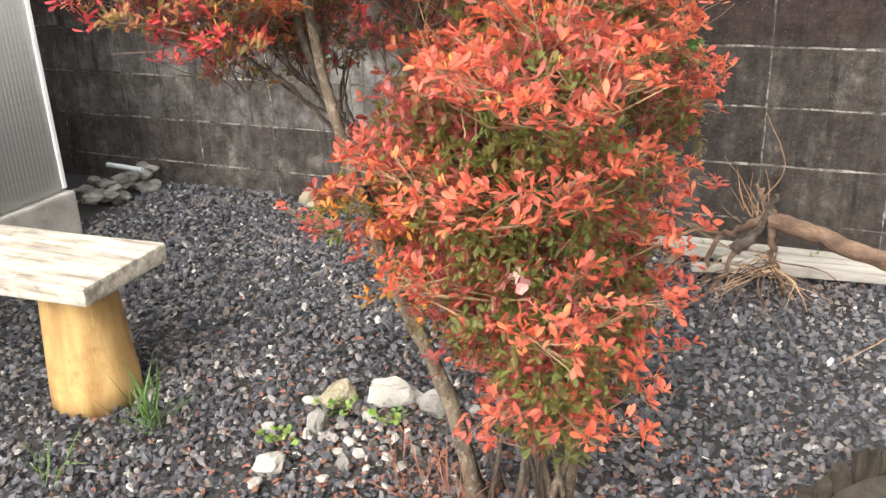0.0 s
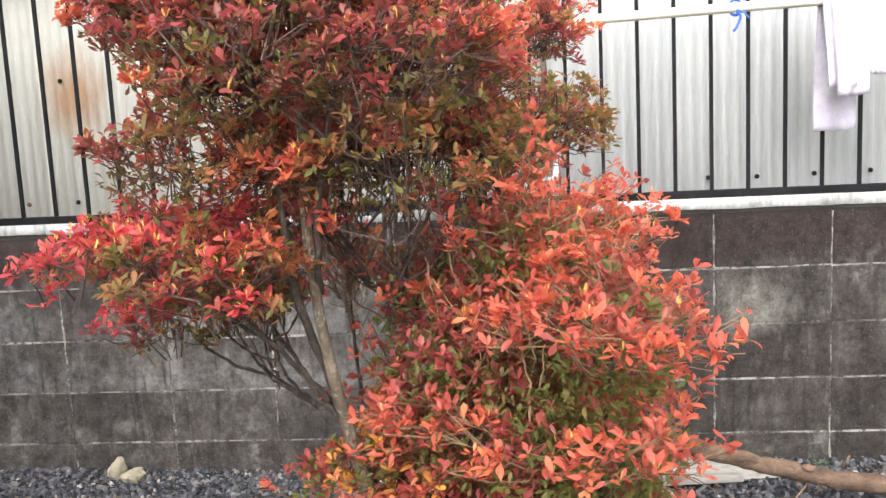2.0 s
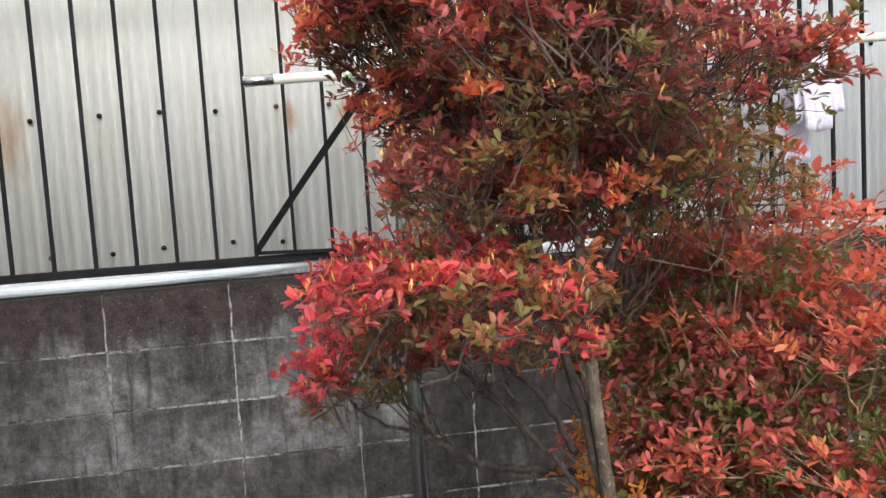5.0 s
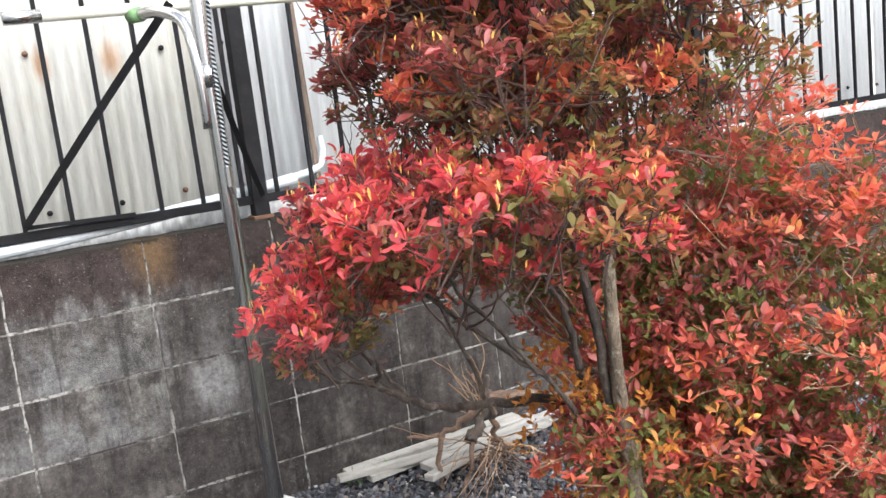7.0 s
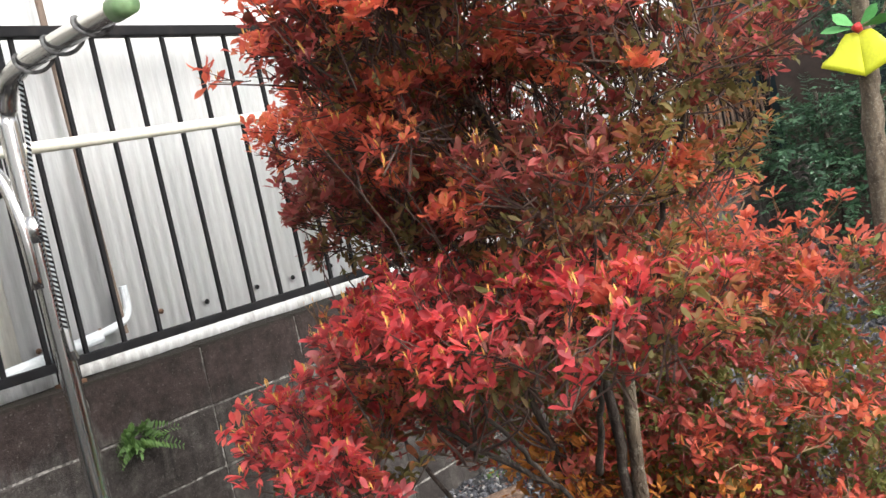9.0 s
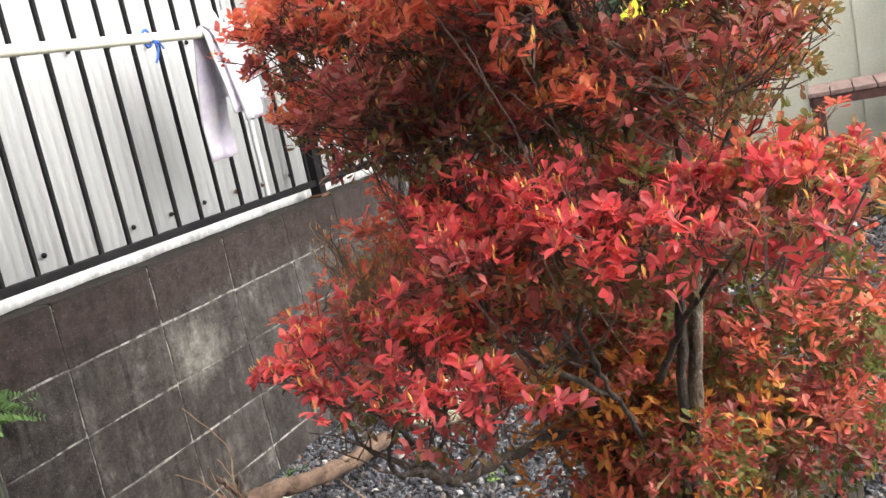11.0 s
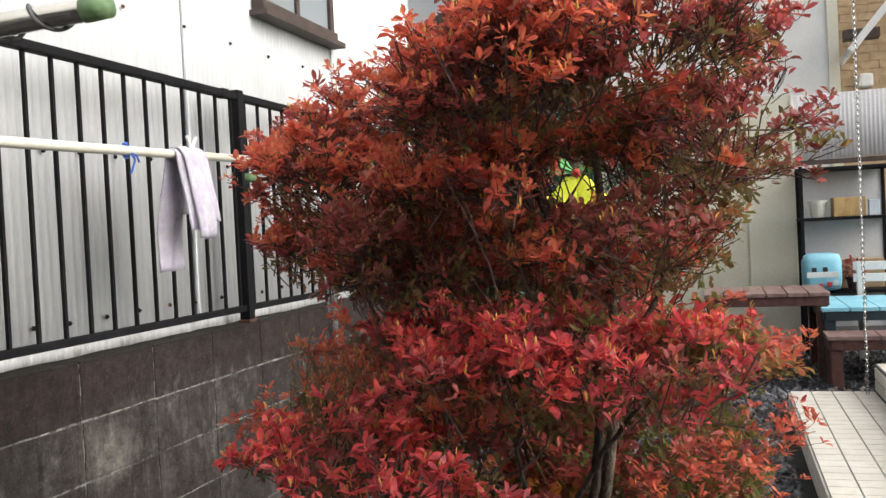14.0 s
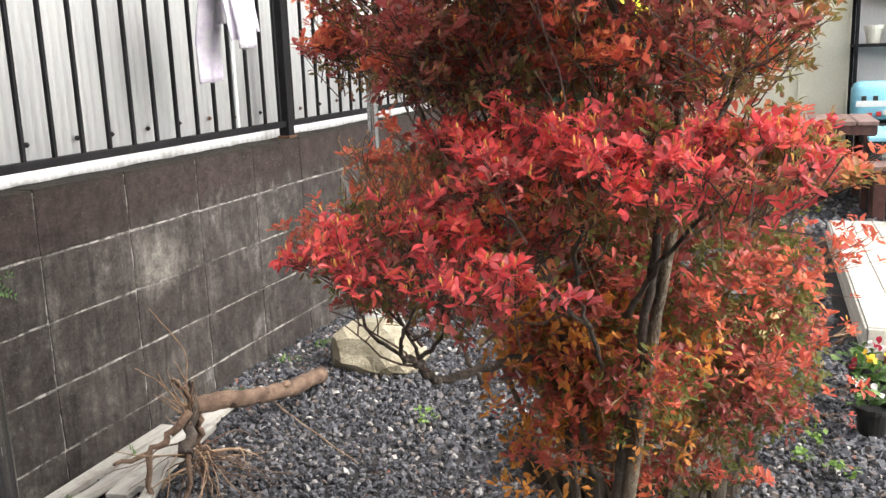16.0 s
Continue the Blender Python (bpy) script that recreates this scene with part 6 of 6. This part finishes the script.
def build_log_ring():
    ring = thing("log_edging", "ring of rotting dark log edging with jagged tops", "edging")
    rnd = random.Random(9)
    cx, cy, r = 0.2, -1.62, 0.33
    n = 30
    for k in range(n):
        a = 6.2832 * k / n
        h = rnd.uniform(0.06, 0.11)
        bm = lathe([(0.032, -0.03), (0.031, h * 0.6), (0.029, h)], 9)
        for v in bm.verts:
            if v.co.z > h * 0.9:
                v.co.z += rnd.uniform(-0.02, 0.025)
        bm.transform(Matrix.Translation((cx + r * math.cos(a), cy + r * math.sin(a), 0)) @ Matrix.Rotation(rnd.uniform(-0.06, 0.06), 4, "X") @ Matrix.Scale(0.7, 4, (math.cos(a), math.sin(a), 0)))
        part("log", bm, M_LOGEDGE, ring)
    soil = finish("soil_bed", lathe([(0.31, 0.0), (0.31, 0.06), (0.15, 0.085), (0.02, 0.09)], 24), M_SOIL)
    soil.location = (cx, cy, 0)
    tagged(soil, "dark soil filling the log ring", "soil", kind="stuff")


def pot_plant(at, size, petals, seed, label):
    p = thing("potted_pansy", label, "potted plant", at, 0, "potted pansies")
    s = size
    part("pot", lathe([(0.035 * s, 0), (0.05 * s, 0.085 * s), (0.056 * s, 0.085 * s), (0.056 * s, 0.1 * s), (0.048 * s, 0.1 * s), (0.046 * s, 0.085 * s), (0.01, 0.082 * s)], 18), M_BLACKPOT, p, "black plastic nursery pot")
    rng = np.random.default_rng(seed)
    n = 45
    d = np.stack([rng.normal(0, 1, n), rng.normal(0, 1, n), rng.uniform(0.1, 1, n)], 1)
    pl = np.stack([rng.normal(0, 0.025, n), rng.normal(0, 0.025, n), rng.uniform(0.09, 0.15, n)], 1) * s
    v, f = leaves_at(pl, d, rng.uniform(0.03, 0.05, n) * s, rng, 1.4)
    tagged(mesh_from("leaves", v, f, M_GRASS, p), "fresh green leaves", kind="stuff")
    for k in range(5):
        c = np.array([rng.normal(0, 0.04), rng.normal(0, 0.04), rng.uniform(0.14, 0.19)]) * s
        face = np.array([rng.normal(-0.6, 0.4), rng.normal(0.1, 0.4), 0.7])
        t, dd, ln = whorls(np.array([c]), np.array([face]), rng, (5, 6), (0.02, 0.026), (1.1, 1.4))
        v, f = leaves_at(t, dd, ln * s, rng, 2.0)
        mesh_from("flower", v, f, petals[k % len(petals)], p)


def build_pots():
    pot_plant((0.54, -2.31, 0), 1.05, [M_PETAL_R, M_PETAL_W], 3, "potted pansy with crimson flowers on gravel")
    pot_plant((0.74, -2.33, 0), 1.1, [M_PETAL_Y], 4, "potted pansy with yellow flowers on gravel")
    pot_plant((0.95, -2.32, 0), 1.05, [M_PETAL_W, M_PETAL_R], 5, "potted pansy with white flowers on gravel")
    pot = thing("black_planter", "tall black planter with a pale yellow band", "planter", (0.62, -1.95, 0))
    part("body", lathe([(0.08, 0), (0.09, 0.3), (0.094, 0.3), (0.07, 0.3), (0.02, 0.3)], 24), M_BLACKPOT, pot)
    part("band", lathe([(0.095, 0.3), (0.105, 0.4), (0.09, 0.4), (0.02, 0.33)], 24), M_PALE_YELLOW, pot, "pale yellow band")
    part("rim", lathe([(0.104, 0.4), (0.118, 0.4), (0.12, 0.425), (0.108, 0.43), (0.09, 0.41), (0.02, 0.4)], 24), M_BLACKPOT, pot, "black rim")
    for k, (x, y, r, h) in enumerate(((2.22, -0.16, 0.12, 0.22), (2.02, -0.21, 0.1, 0.16))):
        t = thing("terracotta_pot", "empty terracotta flower pot on the ground", "flower pot", (x, y, -0.01), 0, "terracotta pots")
        part("pot", lathe([(r * 0.65, 0), (r * 0.92, h * 0.8), (r, h * 0.8), (r, h), (r * 0.88, h), (r * 0.84, h * 0.8), (r * 0.3, h * 0.3)], 24), M_TERRA, t)


# ---- terrace ----
def build_terrace():
    step = finish("tiled_step", box((1.305, -2.855, -0.1), (3.625, -2.365, 0.131)), M_GROUT)
    tagged(step, "low step tiled in small beige tiles", "step", kind="structure")
    deck = finish("tiled_terrace", box((1.305, -6.5, -0.1), (3.675, -2.868, 0.301)), M_GROUT)
    tagged(deck, "raised terrace tiled in small beige tiles", "terrace", kind="structure")
    edge = thing("brick_edging", "row of red bricks edging the lawn", "edging")
    for k in range(5):
        part("brick", box((0.28 + 0.215 * k, -2.53, -0.02), (0.485 + 0.215 * k, -2.43, 0.05), 0.006), M_REDBRICK, edge)
    lawn = finish("artificial_lawn", box((-0.5, -5.0, -0.02), (1.29, -2.535, 0.012)), M_LEAFGREEN)
    tagged(lawn, "flat bright green lawn mat beside the step", "lawn", kind="structure")
    return step, deck


def build_tiles(step, deck):
    def tile_mesh(sx, sy, sz):
        bm = box((-sx / 2, -sy / 2, -sz / 2), (sx / 2, sy / 2, sz / 2), 0.002)
        me = bpy.data.meshes.new("tile")
        bm.normal_update()
        bm.to_mesh(me)
        bm.free()
        me.materials.append(M_TILE)
        return me
    px, py = 2.32 / 22, 0.49 / 4
    top, front = tile_mesh(px - 0.006, py - 0.006, 0.012), tile_mesh(0.012, py - 0.006, 0.062)
    side = tile_mesh(px - 0.006, 0.012, 0.062)

    def put(me, owner, at):
        ob = new("tile", me)
        ob.parent = owner
        ob.location = at
    for i in range(22):
        for j in range(4):
            put(top, step, (1.305 + px * (i + 0.5), -2.365 - py * (j + 0.5), 0.134))
        for j in range(6):
            put(top, deck, (1.305 + px * (i + 0.5), -2.868 - py * (j + 0.5), 0.304))
        for z in (0.035, 0.1):
            put(side, step, (1.305 + px * (i + 0.5), -2.362, z))
        for z in (0.18, 0.255):
            put(side, deck, (1.305 + px * (i + 0.5), -2.863, z))
    for j in range(4):
        for z in (0.035, 0.1):
            put(front, step, (1.3015, -2.365 - py * (j + 0.5), z))
    for j in range(6):
        for z in (0.035, 0.1, 0.18, 0.255):
            put(front, deck, (1.3015, -2.868 - py * (j + 0.5), z))


def build_post():
    p = thing("terrace_post", "dark brown square post on a stone footing", "post")
    part("shaft", box((3.68, -3.15, 0.35), (3.78, -3.05, 3.6), 0.005), M_DARKROOF, p)
    part("footing", box((3.6, -3.12, 0.31), (3.86, -2.98, 0.37), 0.012), M_CONCRETE, p, "mossy stone footing")
    c = thing("rain_chain", "grey metal rain chain hanging to the step", "rain chain")
    for k in range(176):
        z = 3.3 - 0.018 * k
        bm = ring_tube((3.5 + 0.01 * math.sin(k * 0.3), -2.81 + 0.012 * (k / 176), z), 0.0085, 0.0028, 90 if k % 2 else 0)
        part("link", bm, M_STEEL, c)
    beam = finish("terrace_beam", box((1.2, -3.2, 3.3), (3.8, -2.75, 3.45), 0.01), M_DARKROOF)
    tagged(beam, "dark terrace roof beam holding the rain chain", "beam", kind="structure")


def table(name, label, at, size, height, top_m, leg_m, boards, turn=0, bench_rail=0.07):
    t = thing(name, label, "table", at, turn)
    sx, sy = size
    w = sy / boards
    for k in range(boards):
        part("board", box((-sx / 2, -sy / 2 + w * k + 0.004, height - 0.03), (sx / 2, -sy / 2 + w * (k + 1) - 0.004, height), 0.004), top_m, t)
    for x in (-sx / 2 + 0.06, sx / 2 - 0.06):
        for y in (-sy / 2 + 0.06, sy / 2 - 0.06):
            part("leg", box((x - 0.04, y - 0.04, -0.02), (x + 0.04, y + 0.04, height - 0.03), 0.005), leg_m, t)
    for y in (-sy / 2 + 0.025, sy / 2 - 0.025):
        part("apron", box((-sx / 2 + 0.02, y - 0.015, height - 0.03 - bench_rail), (sx / 2 - 0.02, y + 0.015, height - 0.032), 0.003), leg_m, t)
    for x in (-sx / 2 + 0.025, sx / 2 - 0.025):
        part("apron", box((x - 0.015, -sy / 2 + 0.03, height - 0.03 - bench_rail), (x + 0.015, sy / 2 - 0.03, height - 0.033), 0.003), leg_m, t)
    return t


def build_far_furniture():
    table("wooden_table", "dark brown wooden table with a faded plank top", (5.3, -2.3, 0), (0.8, 0.92), 0.65, M_BROWN_TOP, M_BROWN, 6)
    table("wooden_bench", "dark brown wooden bench in front of the blue table", (4.65, -3.38, 0), (0.35, 1.4), 0.37, M_BROWN_TOP, M_BROWN, 4)
    table("blue_table", "sky blue painted slatted garden table", (5.32, -3.37, 0), (1.0, 1.38), 0.54, M_SKYBLUE, M_TEAL, 7)
    chair = thing("white_bench", "white painted bench with an open back", "bench", (5.95, -3.3, 0))
    for z in (0.78, 0.68):
        part("slat", box((-0.02, -0.4, z - 0.035), (0.02, 0.25, z + 0.035), 0.005), M_WHITE, chair)
    for y in (-0.36, 0.2):
        part("leg", box((-0.025, y - 0.025, -0.02), (0.025, y + 0.025, 0.82), 0.005), M_WHITE, chair)
    part("seat", box((-0.35, -0.4, 0.4), (0.02, 0.25, 0.44), 0.006), M_WHITE, chair)
    wall = finish("wall_east", box((6.55, -2.67, -0.1), (6.65, -0.6, 2.35), 0.004), M_BEIGE)
    tagged(wall, "cream panelled shed wall", "wall", kind="structure")
    for y in (-2.655, -2.25, -1.82, -1.4):
        part("panel_seam", box((6.535, y - 0.008, 0), (6.549, y + 0.008, 2.34), 0.002), M_BEIGE, wall)
    sh = thing("storage_shelf", "dark metal shelf holding pots and boxes", "shelf", (6.35, -3.02, 0))
    for x in (-0.2, 0.2):
        for y in (-0.38, 0.34):
            part("upright", box((x - 0.015, y - 0.015, -0.02), (x + 0.015, y + 0.015, 1.66), 0.003), M_BLACK_PAINT, sh)
    for z in (0.55, 1.19, 1.63):
        part("board", box((-0.22, -0.4, z - 0.015), (0.22, 0.36, z + 0.012), 0.003), M_BLACK_PAINT, sh)
    part("back_sheet", box((0.2, -0.38, 0.2), (0.206, 0.34, 1.62)), M_GREYWALL, sh, "pale grey plastic sheet at the back")
    pot = thing("flower_pot", "cream plastic flower pot on the shelf", "flower pot", (6.25, -2.82, 1.203))
    part("pot", lathe([(0.055, 0), (0.075, 0.12), (0.085, 0.12), (0.085, 0.15), (0.07, 0.15), (0.02, 0.1)], 20), M_POLE, pot)
    bx = finish("wooden_box", box((6.15, -3.2, 1.203), (6.4, -2.94, 1.37), 0.006), M_LOG)
    tagged(bx, "small brown wooden box on the shelf", "box")
    bx = finish("cardboard_box", box((6.36, -3.36, 0.563), (6.54, -3.0, 0.82), 0.006), M_BRICKWALL)
    tagged(bx, "brown cardboard box on the shelf", "box")
    tn = finish("food_tin", box((6.13, -3.31, 1.203), (6.2, -3.22, 1.34), 0.006), M_PVC)
    tagged(tn, "small pale blue and white tin on the shelf", "tin")
    helmet = thing("toy_box", "sky blue rounded plastic toy box with red flowers", "toy", (6.15, -2.82, 0.563))
    bm = box((-0.12, -0.16, 0), (0.12, 0.16, 0.33), 0.07)
    part("body", bm, M_SKYBLUE, helmet, "", True)
    part("white_band", box((-0.124, -0.13, 0.12), (-0.118, 0.13, 0.17), 0.002), M_WHITE, helmet, "white band")
    for y, z, m in ((-0.05, 0.06, M_RED), (0.02, 0.05, M_RED), (-0.1, 0.07, M_WHITE), (0.07, 0.19, M_BLACKPOT), (-0.02, 0.19, M_BLACKPOT)):
        part("spot", box((-0.126, y - 0.02, z - 0.02), (-0.117, y + 0.02, z + 0.02), 0.004), m, helmet)
    dry = thing("potted_plant", "potted plant with dry dark red leaves on the shelf", "potted plant", (6.2, -3.09, 0.563))
    part("pot", lathe([(0.05, 0), (0.065, 0.09), (0.075, 0.09), (0.075, 0.11), (0.06, 0.11), (0.02, 0.08)], 18), M_BROWN, dry, "dark brown pot")
    rng = np.random.default_rng(61)
    d = rng.normal(0, 1, (150, 3)) * np.array([1, 1, 0.7])
    at = np.array([0, 0, 0.17]) + d / np.linalg.norm(d, axis=1, keepdims=True) * rng.uniform(0.02, 0.085, (150, 1))
    v, f = leaves_at(at, d, rng.uniform(0.04, 0.07, 150), rng)
    mesh_from("leaf_mass", v, f, M_L_MAROON, dry)
    screen = thing("plastic_screen", "white ribbed plastic screen above the shelf", "screen")
    bm = corrugated(-5.2, -2.4, 1.74, 2.34, 0, 0.036, 0.008, 6)
    bm.transform(Matrix.Translation((6.62, 0, 0)) @ Matrix.Rotation(radians(90), 4, "Z"))
    part("sheet", bm, M_POLY_CLEAR, screen, "", True)
    part("rail", box((6.6, -5.2, 1.69), (6.66, -2.45, 1.735), 0.004), M_DARKROOF, screen, "dark bottom rail")
    for y in (-5.1, -3.7, -2.5):
        part("post", box((6.66, y - 0.03, -0.1), (6.72, y + 0.03, 2.3), 0.004), M_DARKROOF, screen)


def build_ornament_tree():
    t = thing("small_tree", "slim bare tree trunk with a few twigs", "tree")
    part("trunk", tapered([(3.5, -1.06, -0.05), (3.5, -1.07, 0.5), (3.48, -1.09, 1.0), (3.46, -1.12, 1.45), (3.44, -1.15, 2.1)], 0.075, 0.04, 6, 0.008, 66, 12), M_BARK, t, "", True)
    part("root_flare", tapered([(3.5, -1.06, -0.05), (3.5, -1.065, 0.14)], 0.11, 0.075, 4, 0.004, 67, 12), M_BARK, t, "mossy root flare", True)
    for k, (dy, z) in enumerate(((-0.2, 1.1), (0.2, 1.7), (-0.25, 1.5), (-0.3, 0.8))):
        part("twig", tapered([(3.48, -1.09, z), (3.5, -1.09 + dy * 0.6, z + 0.15), (3.52, -1.09 + dy, z + 0.4)], 0.012, 0.003, 5, 0.01, 70 + k, 6), M_BARK, t)
    o = thing("bell_ornament", "yellow bell ornament with green leaves on the trunk", "ornament", (3.34, -1.13, 1.36), 12)
    for side in (1, -1):
        prof = lathe([(0.12, 0.0), (0.118, 0.03), (0.075, 0.09), (0.06, 0.16), (0.045, 0.2), (0.01, 0.215)], 20)
        prof.transform(Matrix.Translation((0, 0.105 * side, 0.0)) @ Matrix.Rotation(radians(24 * side), 4, "X") @ Matrix.Scale(0.25, 4, (1, 0, 0)))
        part("bell", prof, M_YELLOW, o, "", True)
    for side in (1, -1):
        lv, lf = leaves_at(np.array([[0, 0.02 * side, 0.22], [0, 0.01 * side, 0.23]]), np.array([[0.0, side, 0.15], [0.05, side * 0.7, 0.6]]), np.array([0.17, 0.14]), np.random.default_rng(5), 1.8)
        mesh_from("leaf", lv, lf, M_LEAFGREEN, o)
    bm = boulder((0.03, 0.035, 0.03), 3, 2, 0.05)
    bm.transform(Matrix.Translation((-0.03, 0, 0.22)))
    part("berry", bm, M_RED, o, "round red berry", True)


def build_dark_shrub():
    rng = np.random.default_rng(51)
    s = thing("evergreen_shrub", "dense dark evergreen shrub against the fence", "shrub")
    pads = pads_of([(4.6, -0.55, 0.55, 0.55, 0.5, 0.42, 0), (4.8, -0.45, 1.0, 0.5, 0.42, 0.3, 0), (5.0, -0.9, 0.7, 0.5, 0.5, 0.45, 0), (5.3, -0.9, 1.7, 0.6, 0.75, 0.6, 0), (4.4, -0.35, 0.85, 0.35, 0.3, 0.2, 0), (4.7, -0.9, 1.15, 0.4, 0.4, 0.2, 0)])
    for k, (x, y) in enumerate(((4.7, -0.5), (4.9, -0.7), (5.2, -0.8))):
        part("stem", tapered([(x, y, -0.05), (x + 0.03, y, 0.5), (x, y + 0.05, 1.3)], 0.04, 0.015, 5, 0.01, 90 + k), M_BARK_DARK, s)
    # long drooping fronds, each a row of paired leaflets
    P, D, L, A, B = [], [], [], [], []
    for c, r, w in pads:
        for k in range(int(90 * (r[0] + r[1]))):
            u = rng.normal(0, 1, 3)
            u /= np.linalg.norm(u)
            if u[2] < -0.25 or rng.random() < 0.12:
                continue
            root = np.array(c) + u * np.array(r) * rng.uniform(0.35, 0.8)
            out = u * np.array([1, 1, 0.3]) + rng.normal(0, 0.3, 3)
            out /= np.linalg.norm(out)
            ln = rng.uniform(0.2, 0.4)
            side = np.cross(out, [0, 0, 1.0])
            side /= max(np.linalg.norm(side), 1e-3)
            A.append(root)
            B.append(root + out * ln + np.array([0, 0, 0.1 - 0.45 * ln]))
            for q in np.linspace(0.15, 1.0, 9):
                at = root + out * ln * q + np.array([0, 0, 0.1 * q - 0.45 * ln * q * q])
                for sgn in (-1, 1):
                    P.append(at)
                    D.append(side * sgn + out * 0.75 + np.array([0, 0, -0.15]) + rng.normal(0, 0.12, 3))
                    L.append(rng.uniform(0.05, 0.08) * (1.15 - 0.5 * q))
    v, f = leaves_at(np.array(P), np.array(D), np.array(L), rng, 0.8)
    tagged(mesh_from("outer_leaves", v, f, M_HEDGE, s, True), "glossy dark green leaflets in drooping rows", kind="stuff")
    v, f = tubelets(np.array(A), np.array(B), 0.0025, 0.03, rng)
    tagged(mesh_from("leaf_stalk_mass", v, f, M_HEDGE, s), "thin green leaf stalks", kind="stuff")
    fp, fd = filling(pads, 420, rng)
    p, d, ln = whorls(fp, fd, rng, (3, 6), (0.04, 0.07))
    v, f = leaves_at(p, d, ln, rng)
    tagged(mesh_from("inner_leaves", v, f, M_HEDGE, s, True), "shaded inner leaves", kind="stuff")
    shed = thing("dark_shed", "dark garden shed behind the evergreen shrub", "shed")
    part("wall", box((5.9, -0.9, -0.1), (6.5, 1.6, 2.5), 0.02), M_TEAL, shed)
    part("roof", box((5.8, -1.0, 2.5), (6.6, 1.7, 2.6), 0.02), M_DARKROOF, shed, "dark brown roof")
    pick = thing("picket_screen", "weathered brown wooden picket screen behind the bar fence", "fence")
    for k in range(22):
        x = 4.2 + 0.085 * k
        part("picket", box((x, 0.27, 0.3), (x + 0.055, 0.29, 1.42 + 0.03 * math.sin(k * 2.3)), 0.003), M_ROOT, pick)
    for z in (0.6, 1.25):
        part("rail", box((4.15, 0.292, z), (6.1, 0.325, z + 0.05), 0.003), M_ROOT, pick)
    part("door", box((5.885, -0.5, 0.0), (5.9, 0.2, 1.95), 0.004), M_DARKROOF, shed, "dark brown door")
    for k in range(10):
        tuft("weed", "low green groundcover under the tree", (3.3 + 0.12 * k + rng.uniform(-0.1, 0.1), -1.2 + rng.uniform(-0.35, 0.3), 0), 24, 0.13, 60 + k, M_GRASS, 0.8, 0.3, "weed")


build_root_branch()
build_planks()
build_stones()
build_weeds()
build_bench()
build_log_ring()
build_pots()
STEP, DECK = build_terrace()
build_post()
build_far_furniture()
build_ornament_tree()
build_dark_shrub()


# ---- pieces of the wall and the terrace ----
build_blocks(WALL)
build_tiles(STEP, DECK)
